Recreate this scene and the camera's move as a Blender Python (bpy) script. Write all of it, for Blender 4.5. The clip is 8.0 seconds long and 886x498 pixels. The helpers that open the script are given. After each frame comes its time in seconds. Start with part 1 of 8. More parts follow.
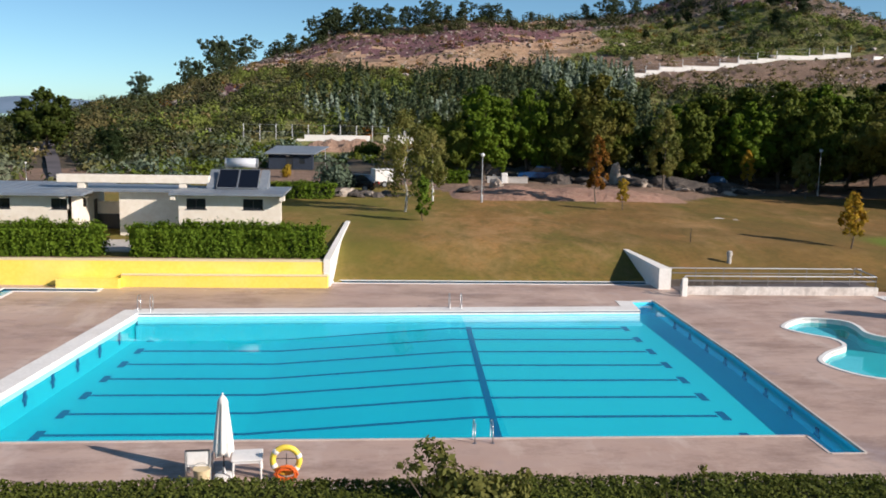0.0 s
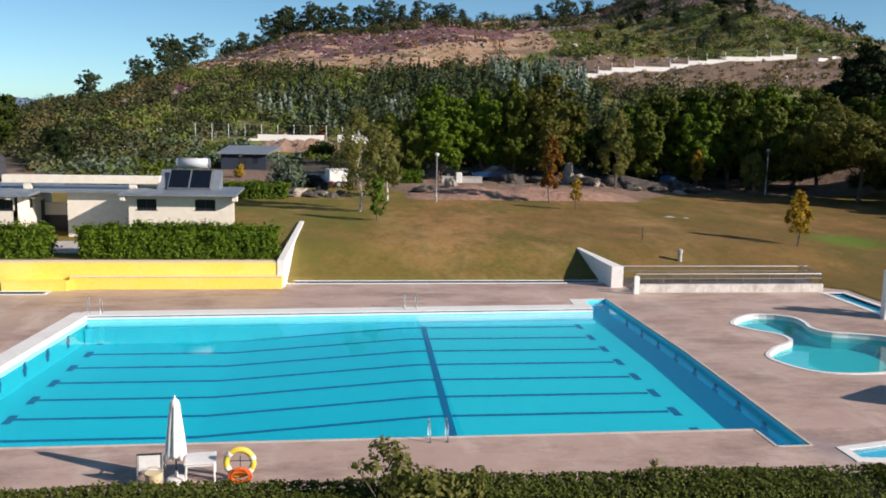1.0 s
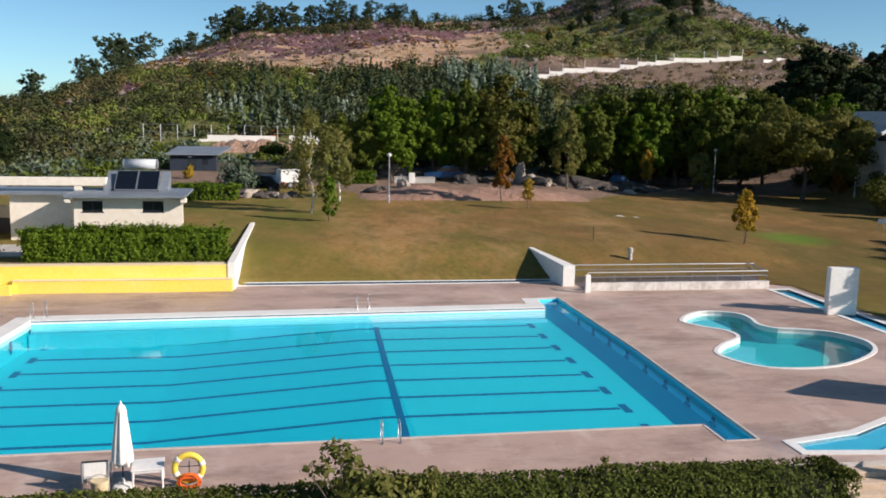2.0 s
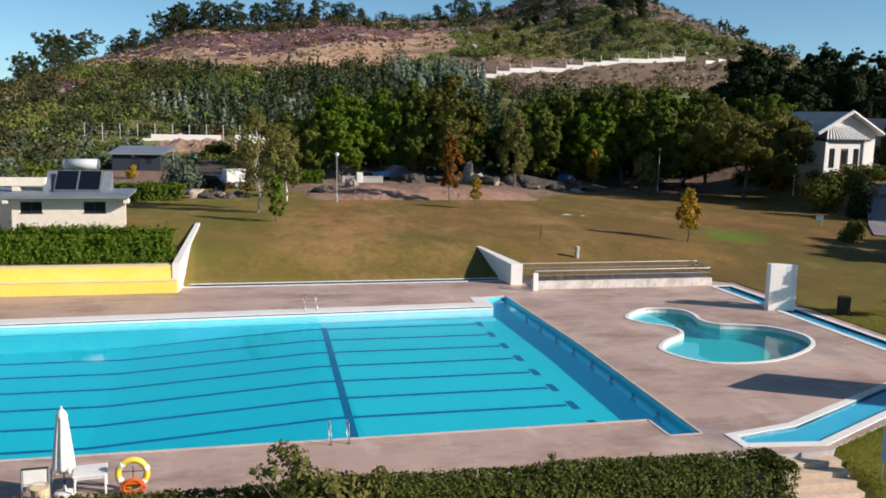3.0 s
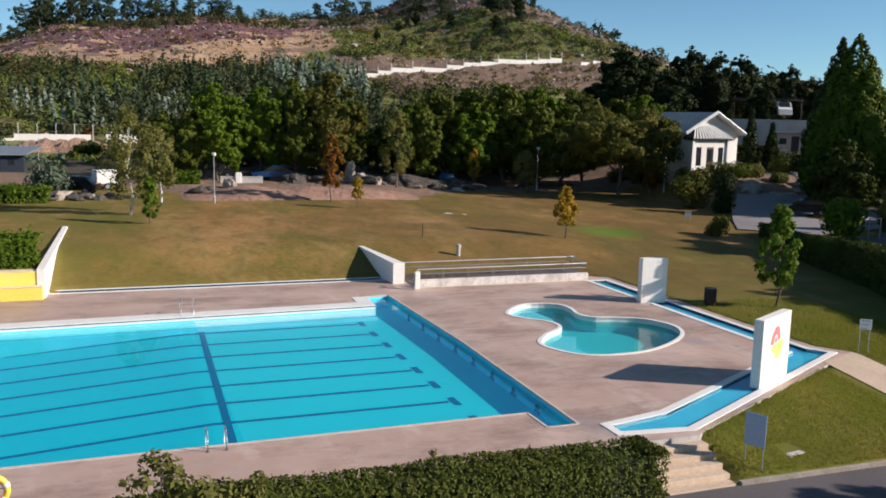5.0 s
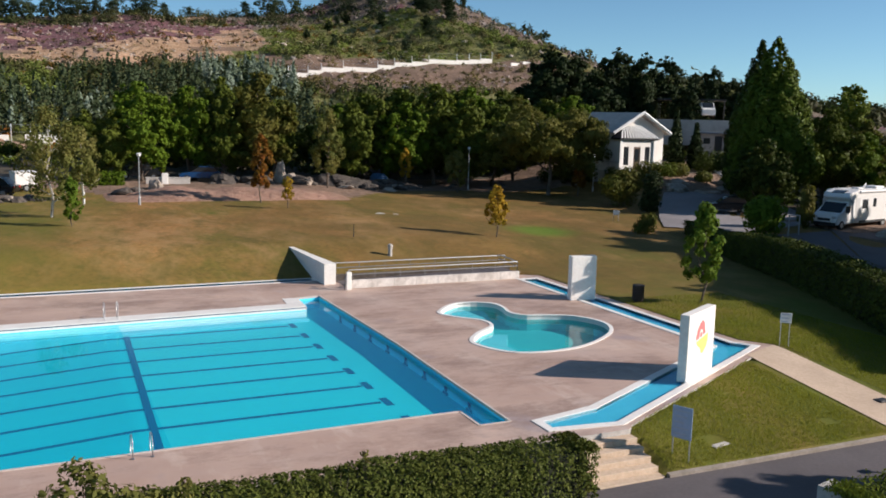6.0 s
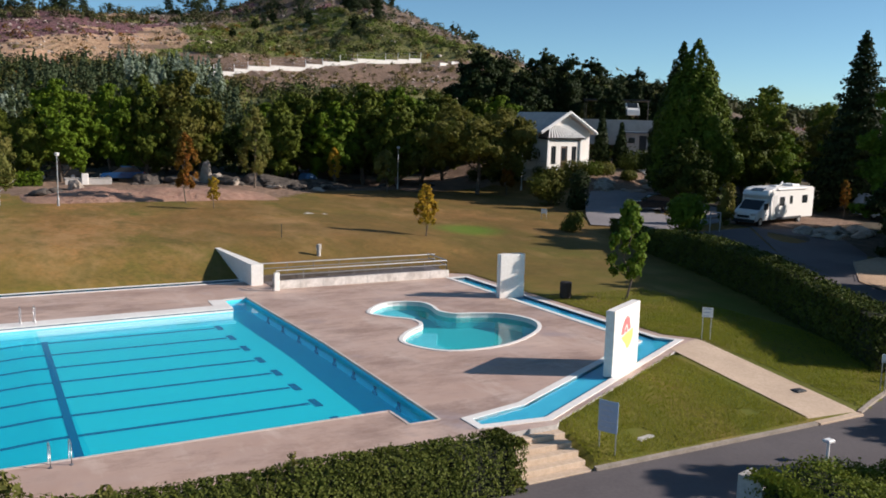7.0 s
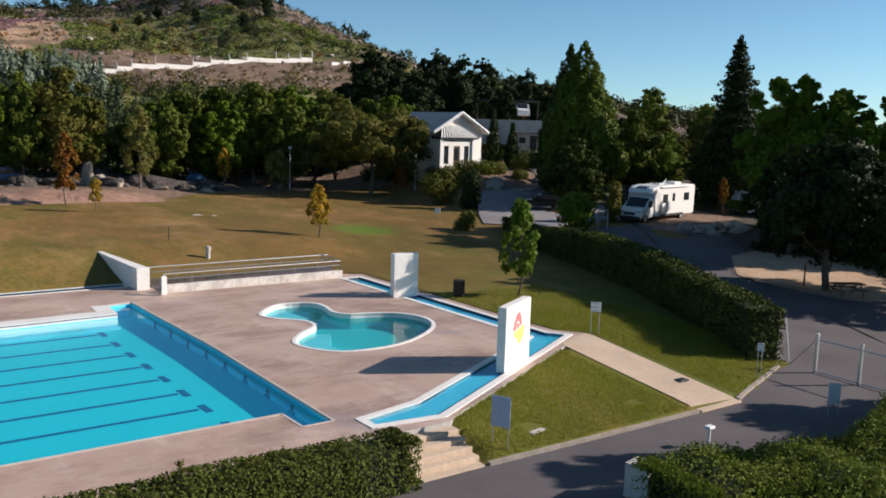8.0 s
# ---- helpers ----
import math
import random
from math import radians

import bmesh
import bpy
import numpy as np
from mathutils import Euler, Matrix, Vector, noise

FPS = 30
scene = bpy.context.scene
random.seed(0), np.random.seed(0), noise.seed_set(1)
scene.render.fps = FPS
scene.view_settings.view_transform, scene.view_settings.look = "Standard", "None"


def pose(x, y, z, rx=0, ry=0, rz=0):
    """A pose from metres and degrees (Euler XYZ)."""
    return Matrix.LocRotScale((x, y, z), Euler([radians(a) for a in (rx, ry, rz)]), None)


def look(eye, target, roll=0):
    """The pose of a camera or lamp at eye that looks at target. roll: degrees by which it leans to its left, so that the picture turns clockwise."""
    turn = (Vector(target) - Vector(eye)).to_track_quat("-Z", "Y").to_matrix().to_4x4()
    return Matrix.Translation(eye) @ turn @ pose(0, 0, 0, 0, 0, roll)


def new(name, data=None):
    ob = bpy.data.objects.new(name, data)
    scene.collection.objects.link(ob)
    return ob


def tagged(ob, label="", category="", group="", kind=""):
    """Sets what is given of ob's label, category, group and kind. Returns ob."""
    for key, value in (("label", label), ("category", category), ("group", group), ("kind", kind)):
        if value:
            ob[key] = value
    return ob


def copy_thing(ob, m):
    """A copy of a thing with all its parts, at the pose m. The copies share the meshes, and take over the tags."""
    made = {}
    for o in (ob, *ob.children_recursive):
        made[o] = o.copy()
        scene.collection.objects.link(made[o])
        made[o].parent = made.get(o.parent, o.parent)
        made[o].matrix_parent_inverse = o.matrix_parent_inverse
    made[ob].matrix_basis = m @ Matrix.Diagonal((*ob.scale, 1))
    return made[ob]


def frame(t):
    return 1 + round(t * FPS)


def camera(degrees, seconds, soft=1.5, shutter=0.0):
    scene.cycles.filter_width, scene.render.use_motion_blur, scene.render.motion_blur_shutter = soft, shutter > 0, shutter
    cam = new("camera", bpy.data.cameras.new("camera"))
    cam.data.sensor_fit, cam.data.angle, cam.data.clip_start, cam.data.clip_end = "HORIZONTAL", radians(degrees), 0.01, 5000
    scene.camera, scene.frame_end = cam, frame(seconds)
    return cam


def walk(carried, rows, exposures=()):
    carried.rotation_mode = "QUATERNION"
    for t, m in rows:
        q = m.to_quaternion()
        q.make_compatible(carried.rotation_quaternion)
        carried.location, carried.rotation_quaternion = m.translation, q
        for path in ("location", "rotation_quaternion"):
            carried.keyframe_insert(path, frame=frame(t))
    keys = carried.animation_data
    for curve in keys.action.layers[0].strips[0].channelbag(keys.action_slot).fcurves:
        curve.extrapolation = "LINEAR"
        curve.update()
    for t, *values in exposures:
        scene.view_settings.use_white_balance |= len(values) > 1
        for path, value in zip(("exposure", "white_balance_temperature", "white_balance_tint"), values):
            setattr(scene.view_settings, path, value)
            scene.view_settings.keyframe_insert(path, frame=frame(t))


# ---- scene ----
cam = camera(53.1, 8.0, soft=1.8)
PATH = [
    (0, (-13.361, -23.716, 9.003), (-13.219, -21.745, 8.7), 1.1),
    (0.5, (-13.352, -23.774, 9.008), (-13.16, -21.807, 8.706), 1.1),
    (1, (-13.326, -23.784, 9.017), (-13.084, -21.822, 8.715), 1.2),
    (1.5, (-13.278, -23.727, 8.995), (-12.986, -21.772, 8.695), 1.2),
    (3, (-13.201, -23.768, 9.012), (-12.744, -21.844, 8.714), 1.3),
    (3.5, (-13.17, -23.777, 9.009), (-12.655, -21.867, 8.712), 1.4),
    (4, (-13.13, -23.787, 8.991), (-12.556, -21.894, 8.696), 1.4),
    (4.5, (-13.063, -23.783, 8.984), (-12.426, -21.911, 8.69), 1.4),
    (6, (-12.911, -23.721, 8.933), (-12.067, -21.93, 8.645), 1.5),
    (6.5, (-12.849, -23.722, 8.918), (-11.937, -21.965, 8.631), 1.5),
    (7, (-12.804, -23.722, 8.889), (-11.822, -22.003, 8.605), 1.6),
    (7.5, (-12.748, -23.753, 8.88), (-11.676, -22.088, 8.598), 1.6),
    (8, (-12.696, -23.769, 8.858), (-11.517, -22.178, 8.581), 1.7),
]
walk(cam, [(t, look(e, g, r)) for t, e, g, r in PATH])

# ---- world and sun ----
SUN_ELEVATION, SUN_AZIMUTH = radians(25.3), radians(119)
sky_world = bpy.data.worlds.new("sky")
scene.world = sky_world
sky_world.use_nodes = True
wn = sky_world.node_tree.nodes
sky = wn.new("ShaderNodeTexSky")
sky.sky_type, sky.sun_disc = "NISHITA", False
sky.sun_elevation, sky.sun_rotation = SUN_ELEVATION, SUN_AZIMUTH
sky.air_density, sky.dust_density, sky.ozone_density, sky.altitude = 0.62, 0.35, 3.7, 300
tint = wn.new("ShaderNodeMix")
tint.data_type, tint.blend_type = "RGBA", "MULTIPLY"
tint.inputs[0].default_value, tint.inputs[7].default_value = 1.0, (0.97, 1.11, 1.0, 1)
sky_world.node_tree.links.new(sky.outputs[0], tint.inputs[6])
sky_world.node_tree.links.new(tint.outputs[2], wn["Background"].inputs["Color"])
wn["Background"].inputs["Strength"].default_value = 0.09
sun_way = Vector((math.sin(SUN_AZIMUTH) * math.cos(SUN_ELEVATION), math.cos(SUN_AZIMUTH) * math.cos(SUN_ELEVATION), math.sin(SUN_ELEVATION)))
sun = new("sun", bpy.data.lights.new("sun", "SUN"))
sun.data.energy, sun.data.angle, sun.data.color = 5.0, radians(0.6), (1.0, 0.885, 0.81)
sun.matrix_world = look(sun_way * 200, (0, 0, 0))
scene.view_settings.exposure = 0.48

# ---- materials ----


def material(name):
    m = bpy.data.materials.new(name)
    m.use_nodes = True
    n, l = m.node_tree.nodes, m.node_tree.links
    return m, n, l, n["Principled BSDF"]


def mix_colour(n, l, fac, a, b, mode="MIX"):
    k = n.new("ShaderNodeMix")
    k.data_type, k.blend_type = "RGBA", mode
    for value, socket in ((fac, k.inputs[0]), (a, k.inputs[6]), (b, k.inputs[7])):
        if isinstance(value, (int, float)):
            socket.default_value = value
        elif isinstance(value, tuple):
            socket.default_value = (*value, 1)
        else:
            l.new(value, socket)
    return k.outputs[2]


def noise_fac(n, l, scale, detail=4.0, low=0.35, high=0.65, stretch=None, rough=0.6):
    """A noise of that many waves a metre, spread to 0..1."""
    at = n.new("ShaderNodeNewGeometry").outputs["Position"]
    if stretch:
        mp = n.new("ShaderNodeMapping")
        mp.inputs["Scale"].default_value = stretch
        l.new(at, mp.inputs[0])
        at = mp.outputs[0]
    t = n.new("ShaderNodeTexNoise")
    t.inputs["Scale"].default_value, t.inputs["Detail"].default_value, t.inputs["Roughness"].default_value = scale, detail, rough
    l.new(at, t.inputs["Vector"])
    r = n.new("ShaderNodeMapRange")
    r.inputs[1].default_value, r.inputs[2].default_value = low, high
    l.new(t.outputs[0], r.inputs[0])
    return r.outputs[0]


def bump(n, l, bsdf, height_socket, strength, distance):
    b = n.new("ShaderNodeBump")
    b.inputs["Strength"].default_value, b.inputs["Distance"].default_value = strength, distance
    l.new(height_socket, b.inputs["Height"])
    l.new(b.outputs[0], bsdf.inputs["Normal"])


def surface(name, a, b, stain=None, big=0.3, fine=6.0, rough=0.7, metal=0.0, relief=0.3, depth=0.01, per_piece=0.0, stain_amount=0.6):
    """A matt surface: colours a and b mixed by fine grain, a stain colour in large patches, and fine relief."""
    m, n, l, p = material(name)
    grain = noise_fac(n, l, fine, 6)
    c = mix_colour(n, l, grain, a, b)
    if stain:
        k = n.new("ShaderNodeMath")
        k.operation = "MULTIPLY"
        l.new(noise_fac(n, l, big, 5, 0.45, 0.72), k.inputs[0])
        k.inputs[1].default_value = stain_amount
        c = mix_colour(n, l, k.outputs[0], c, stain)
    if per_piece:
        hsv = n.new("ShaderNodeHueSaturation")
        r = n.new("ShaderNodeMapRange")
        r.inputs[3].default_value, r.inputs[4].default_value = 1 - per_piece, 1 + per_piece
        l.new(n.new("ShaderNodeObjectInfo").outputs["Random"], r.inputs[0])
        l.new(r.outputs[0], hsv.inputs["Value"])
        l.new(c, hsv.inputs["Color"])
        c = hsv.outputs[0]
    l.new(c, p.inputs["Base Color"])
    p.inputs["Roughness"].default_value, p.inputs["Metallic"].default_value = rough, metal
    if relief:
        bump(n, l, p, grain, relief, depth)
    return m


def leafage(name, a, b, c, through_light=0.25, leafy=0.55, patch=0.35):
    """Leaves: two colours that change from leaf to leaf and from spray to spray, a third in larger patches."""
    m, n, l, p = material(name)
    rnd = n.new("ShaderNodeNewGeometry").outputs["Random Per Island"]
    spray = noise_fac(n, l, patch * 3.2, 3, 0.34, 0.66)
    blend = n.new("ShaderNodeMix")
    blend.inputs[0].default_value = leafy
    l.new(spray, blend.inputs[2])
    l.new(rnd, blend.inputs[3])
    col = mix_colour(n, l, blend.outputs[0], a, b)
    col = mix_colour(n, l, noise_fac(n, l, patch, 3, 0.42, 0.68), col, c)
    l.new(col, p.inputs["Base Color"])
    p.inputs["Roughness"].default_value = 0.55
    p.inputs["Specular IOR Level"].default_value = 0.06
    tr = n.new("ShaderNodeBsdfTranslucent")
    l.new(mix_colour(n, l, 0.2, col, (0.25, 0.3, 0.03)), tr.inputs["Color"])
    ms = n.new("ShaderNodeMixShader")
    ms.inputs[0].default_value = through_light
    l.new(p.outputs[0], ms.inputs[1])
    l.new(tr.outputs[0], ms.inputs[2])
    l.new(ms.outputs[0], n["Material Output"].inputs["Surface"])
    return m


def water_surface(name, tint, wave=1.6, strength=0.02, cloud=(0.0, 0.41, 0.92), cloudy=0.2):
    """Clear water that scatters a little of the light back, with rippled gloss."""
    m, n, l, p = material(name)
    body = n.new("ShaderNodeBsdfDiffuse")
    body.inputs[0].default_value = (*cloud, 1)
    mb = n.new("ShaderNodeMixShader")
    mb.inputs[0].default_value = cloudy
    clear = n.new("ShaderNodeBsdfTransparent")
    clear.inputs[0].default_value = (*tint, 1)
    gloss = n.new("ShaderNodeBsdfGlossy")
    gloss.inputs["Roughness"].default_value = 0.02
    b = n.new("ShaderNodeBump")
    b.inputs["Strength"].default_value, b.inputs["Distance"].default_value = strength, 0.02
    l.new(noise_fac(n, l, wave, 3, 0.2, 0.8), b.inputs["Height"])
    f = n.new("ShaderNodeFresnel")
    f.inputs["IOR"].default_value = 1.33
    for node in (gloss, f):
        l.new(b.outputs[0], node.inputs["Normal"])
    ms = n.new("ShaderNodeMixShader")
    l.new(f.outputs[0], ms.inputs[0])
    l.new(clear.outputs[0], mb.inputs[1])
    l.new(body.outputs[0], mb.inputs[2])
    l.new(mb.outputs[0], ms.inputs[1])
    l.new(gloss.outputs[0], ms.inputs[2])
    l.new(ms.outputs[0], n["Material Output"].inputs["Surface"])
    return m


def glass(name, colour=(0.02, 0.025, 0.03)):
    m, n, l, p = material(name)
    p.inputs["Base Color"].default_value = (*colour, 1)
    p.inputs["Roughness"].default_value = 0.06
    return m


def plain(name, colour, rough=0.5, metal=0.0):
    return surface(name, colour, tuple(k * 0.9 for k in colour), rough=rough, metal=metal, fine=9, relief=0.05, depth=0.003)


def grass_material():
    m, n, l, p = material("lawn_grass")
    c = mix_colour(n, l, noise_fac(n, l, 0.16, 6, 0.4, 0.62, None, 0.68), (0.4, 0.2, 0.075), (0.24, 0.135, 0.042))
    c = mix_colour(n, l, noise_fac(n, l, 0.075, 6, 0.43, 0.62, (1.25, 0.75, 1), 0.7), c, (0.115, 0.12, 0.02))
    c = mix_colour(n, l, noise_fac(n, l, 3.5, 6, 0.42, 0.9), c, (0.07, 0.05, 0.018))
    c = mix_colour(n, l, noise_fac(n, l, 0.13, 7, 0.5, 0.64, (1.25, 0.7, 1), 0.75), c, (0.37, 0.22, 0.095))
    c = mix_colour(n, l, noise_fac(n, l, 0.55, 6, 0.5, 0.72, (1.2, 0.6, 1), 0.7), c, (0.115, 0.09, 0.025))
    c = mix_colour(n, l, noise_fac(n, l, 0.9, 6, 0.54, 0.76, (1.2, 0.6, 1), 0.7), c, (0.33, 0.195, 0.085))
    # greener where it is watered, beside the paddling pool and the road
    at = n.new("ShaderNodeSeparateXYZ")
    l.new(n.new("ShaderNodeNewGeometry").outputs["Position"], at.inputs[0])
    r = n.new("ShaderNodeMapRange")
    r.interpolation_type = "SMOOTHSTEP"
    r.inputs[1].default_value, r.inputs[2].default_value = 35.0, 8.0
    l.new(at.outputs[1], r.inputs[0])
    k = n.new("ShaderNodeMath")
    k.operation = "MULTIPLY"
    l.new(r.outputs[0], k.inputs[0])
    l.new(noise_fac(n, l, 0.25, 3, 0.1, 0.6), k.inputs[1])
    c = mix_colour(n, l, k.outputs[0], c, (0.105, 0.118, 0.017))
    # sparser olive turf away from the terrace
    r = n.new("ShaderNodeMapRange")
    r.interpolation_type = "SMOOTHSTEP"
    r.inputs[1].default_value, r.inputs[2].default_value, r.inputs[4].default_value = -6.0, 9.0, 0.62
    l.new(at.outputs[0], r.inputs[0])
    k = n.new("ShaderNodeMath")
    k.operation = "MULTIPLY"
    l.new(r.outputs[0], k.inputs[0])
    l.new(noise_fac(n, l, 0.2, 5, 0.25, 0.55), k.inputs[1])
    far = n.new("ShaderNodeMapRange")
    far.inputs[1].default_value, far.inputs[2].default_value = 9.0, 20.0
    l.new(at.outputs[1], far.inputs[0])
    k2 = n.new("ShaderNodeMath")
    k2.operation = "MULTIPLY"
    l.new(k.outputs[0], k2.inputs[0])
    l.new(far.outputs[0], k2.inputs[1])
    k = k2
    c = mix_colour(n, l, k.outputs[0], c, (0.11, 0.072, 0.022))
    # greener turf beside the terrace's wing wall
    r = n.new("ShaderNodeMapRange")
    r.interpolation_type = "SMOOTHSTEP"
    r.inputs[1].default_value, r.inputs[2].default_value, r.inputs[4].default_value = -6.5, -14.0, 0.75
    l.new(at.outputs[0], r.inputs[0])
    k = n.new("ShaderNodeMath")
    k.operation = "MULTIPLY"
    l.new(r.outputs[0], k.inputs[0])
    l.new(noise_fac(n, l, 0.3, 5, 0.2, 0.6), k.inputs[1])
    c = mix_colour(n, l, k.outputs[0], c, (0.13, 0.125, 0.022))
    # a well-watered green patch
    d = n.new("ShaderNodeVectorMath")
    d.operation = "DISTANCE"
    l.new(n.new("ShaderNodeNewGeometry").outputs["Position"], d.inputs[0])
    d.inputs[1].default_value = (22.2, 33.8, 0.8)
    r = n.new("ShaderNodeMapRange")
    r.interpolation_type = "SMOOTHSTEP"
    r.inputs[1].default_value, r.inputs[2].default_value, r.inputs[4].default_value = 3.6, 0.8, 0.8
    l.new(d.outputs["Value"], r.inputs[0])
    c = mix_colour(n, l, r.outputs[0], c, (0.08, 0.17, 0.015))
    c = mix_colour(n, l, noise_fac(n, l, 14, 4, 0.5, 1.0), c, (0.17, 0.15, 0.04))
    l.new(c, p.inputs["Base Color"])
    p.inputs["Roughness"].default_value = 0.9
    p.inputs["Specular IOR Level"].default_value = 0.15
    bump(n, l, p, noise_fac(n, l, 22, 6, 0.2, 0.8), 0.35, 0.03)
    return m


def deck_material():
    """Worn pinkish concrete: broad pale and dark patches, broom marks, damp stains."""
    m, n, l, p = material("deck_concrete")
    c = mix_colour(n, l, noise_fac(n, l, 0.14, 5, 0.4, 0.6), (0.42, 0.28, 0.22), (0.61, 0.445, 0.355))
    c = mix_colour(n, l, noise_fac(n, l, 0.8, 6, 0.35, 0.75, (0.55, 1.6, 1)), c, (0.445, 0.32, 0.268))
    c = mix_colour(n, l, noise_fac(n, l, 0.35, 5, 0.52, 0.66, (1.4, 0.4, 1), 0.7), c, (0.58, 0.455, 0.385))
    k = n.new("ShaderNodeMath")
    k.operation = "MULTIPLY"
    l.new(noise_fac(n, l, 0.22, 8, 0.47, 0.6, (0.6, 1.3, 1), 0.78), k.inputs[0])
    k.inputs[1].default_value = 0.82
    c = mix_colour(n, l, k.outputs[0], c, (0.22, 0.135, 0.1))
    c = mix_colour(n, l, noise_fac(n, l, 0.23, 4, 0.58, 0.72), c, (0.31, 0.25, 0.265))
    # rusty trickles and scuffs
    c = mix_colour(n, l, noise_fac(n, l, 0.6, 9, 0.6, 0.7, (0.5, 1.5, 1), 0.8), c, (0.2, 0.125, 0.09))
    fine = noise_fac(n, l, 7, 5, 0.2, 0.8)
    dim = n.new("ShaderNodeMath")
    dim.operation = "MULTIPLY"
    l.new(fine, dim.inputs[0])
    dim.inputs[1].default_value = 0.4
    c = mix_colour(n, l, dim.outputs[0], c, (0.47, 0.355, 0.29))
    hsv = n.new("ShaderNodeHueSaturation")
    r = n.new("ShaderNodeMapRange")
    r.inputs[3].default_value, r.inputs[4].default_value = 0.994, 1.006
    l.new(n.new("ShaderNodeObjectInfo").outputs["Random"], r.inputs[0])
    l.new(r.outputs[0], hsv.inputs["Value"])
    l.new(c, hsv.inputs["Color"])
    l.new(hsv.outputs[0], p.inputs["Base Color"])
    damp = n.new("ShaderNodeMapRange")
    damp.inputs[3].default_value, damp.inputs[4].default_value = 0.62, 0.4
    l.new(noise_fac(n, l, 0.16, 4, 0.4, 0.62), damp.inputs[0])
    l.new(damp.outputs[0], p.inputs["Roughness"])
    p.inputs["Specular IOR Level"].default_value = 0.38
    bump(n, l, p, fine, 0.05, 0.003)
    return m


GRASS = grass_material()
SOIL = surface("dry_soil", (0.17, 0.105, 0.07), (0.26, 0.17, 0.115), (0.09, 0.06, 0.035), big=0.12, fine=1.2, rough=0.95, relief=0.8, depth=0.15)
TAN = surface("cleared_hillside", (0.38, 0.215, 0.12), (0.56, 0.365, 0.23), (0.14, 0.115, 0.05), big=0.06, fine=0.5, rough=0.95, relief=0.9, depth=0.4, stain_amount=0.5)
PURPLE = surface("burnt_heather", (0.105, 0.04, 0.05), (0.22, 0.1, 0.105), (0.06, 0.042, 0.03), big=0.08, fine=0.6, rough=0.95, relief=0.9, depth=0.4)
SCRUB = surface("scrub_ground", (0.12, 0.135, 0.028), (0.19, 0.18, 0.055), (0.17, 0.11, 0.06), big=0.07, fine=0.6, rough=0.95, relief=0.9, depth=0.4)
HEATH = surface("rocky_heath", (0.115, 0.078, 0.056), (0.2, 0.14, 0.1), (0.08, 0.08, 0.03), big=0.08, fine=0.7, rough=0.95, relief=0.9, depth=0.4)
WOODS = surface("woodland_floor", (0.045, 0.036, 0.022), (0.09, 0.065, 0.04), (0.03, 0.035, 0.012), big=0.1, fine=1.0, rough=0.95, relief=0.7, depth=0.15)
FIELD = surface("far_fields", (0.06, 0.075, 0.035), (0.1, 0.1, 0.05), (0.05, 0.06, 0.04), big=0.01, fine=0.05, rough=0.95, relief=0)
MOUNTAIN = surface("haze_blue_mountain", (0.12, 0.19, 0.27), (0.15, 0.22, 0.31), fine=0.01, rough=1.0, relief=0)
ASPHALT = surface("asphalt", (0.095, 0.083, 0.086), (0.112, 0.098, 0.1), (0.055, 0.047, 0.05), big=0.18, fine=9, rough=0.85, stain_amount=0.85, relief=0.15, depth=0.01)
ASPHALT_PALE = surface("pale_asphalt", (0.2, 0.185, 0.19), (0.28, 0.26, 0.26), (0.13, 0.12, 0.125), big=0.15, fine=8, rough=0.85, relief=0.3, depth=0.01)
GRASS_BLADES = leafage("grass_blades", (0.18, 0.2, 0.02), (0.28, 0.26, 0.042), (0.21, 0.225, 0.022), 0.35)
KERB_STONE = surface("kerb_stone", (0.26, 0.22, 0.18), (0.36, 0.31, 0.26), (0.16, 0.14, 0.1), big=1.2, fine=9, rough=0.9, relief=0.3, depth=0.006)
GRAVEL = surface("pale_gravel", (0.42, 0.28, 0.175), (0.54, 0.38, 0.25), (0.28, 0.18, 0.11), big=0.3, fine=5, rough=0.95, relief=0.6, depth=0.03)
DECK = deck_material()
PATH_CONCRETE = surface("path_concrete", (0.5, 0.38, 0.27), (0.6, 0.47, 0.35), (0.38, 0.28, 0.2), big=0.4, fine=8, rough=0.85, relief=0.3, depth=0.006, per_piece=0.04)
MOTTLED = surface("mottled_render", (0.6, 0.56, 0.51), (0.74, 0.7, 0.65), (0.26, 0.22, 0.19), big=1.3, fine=6, rough=0.85, relief=0.15, depth=0.005, stain_amount=0.75)
WHITE = surface("white_render", (0.74, 0.71, 0.66), (0.82, 0.8, 0.75), (0.6, 0.56, 0.5), big=0.5, fine=7, rough=0.8, relief=0.2, depth=0.005, stain_amount=0.4)
THIN_COPING = surface("worn_coping", (0.5, 0.43, 0.38), (0.62, 0.55, 0.5), (0.4, 0.33, 0.28), big=0.8, fine=9, rough=0.75, relief=0.15, depth=0.004)
COPING = surface("white_coping", (0.72, 0.7, 0.66), (0.83, 0.81, 0.77), (0.55, 0.52, 0.47), big=0.8, fine=9, rough=0.65, relief=0.15, depth=0.004, stain_amount=0.35)
YELLOW = surface("yellow_paint", (0.87, 0.63, 0.09), (0.91, 0.69, 0.12), (0.9, 0.75, 0.3), big=0.4, fine=6, rough=0.6, relief=0.1, depth=0.003, stain_amount=0.4)
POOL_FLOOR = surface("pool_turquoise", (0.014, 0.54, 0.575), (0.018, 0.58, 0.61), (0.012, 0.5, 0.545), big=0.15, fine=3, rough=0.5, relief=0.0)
# lightened to carry the light bounced onto the shaded end wall
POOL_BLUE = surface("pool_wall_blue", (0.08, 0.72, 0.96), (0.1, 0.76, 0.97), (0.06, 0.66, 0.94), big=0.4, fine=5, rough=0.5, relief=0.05)
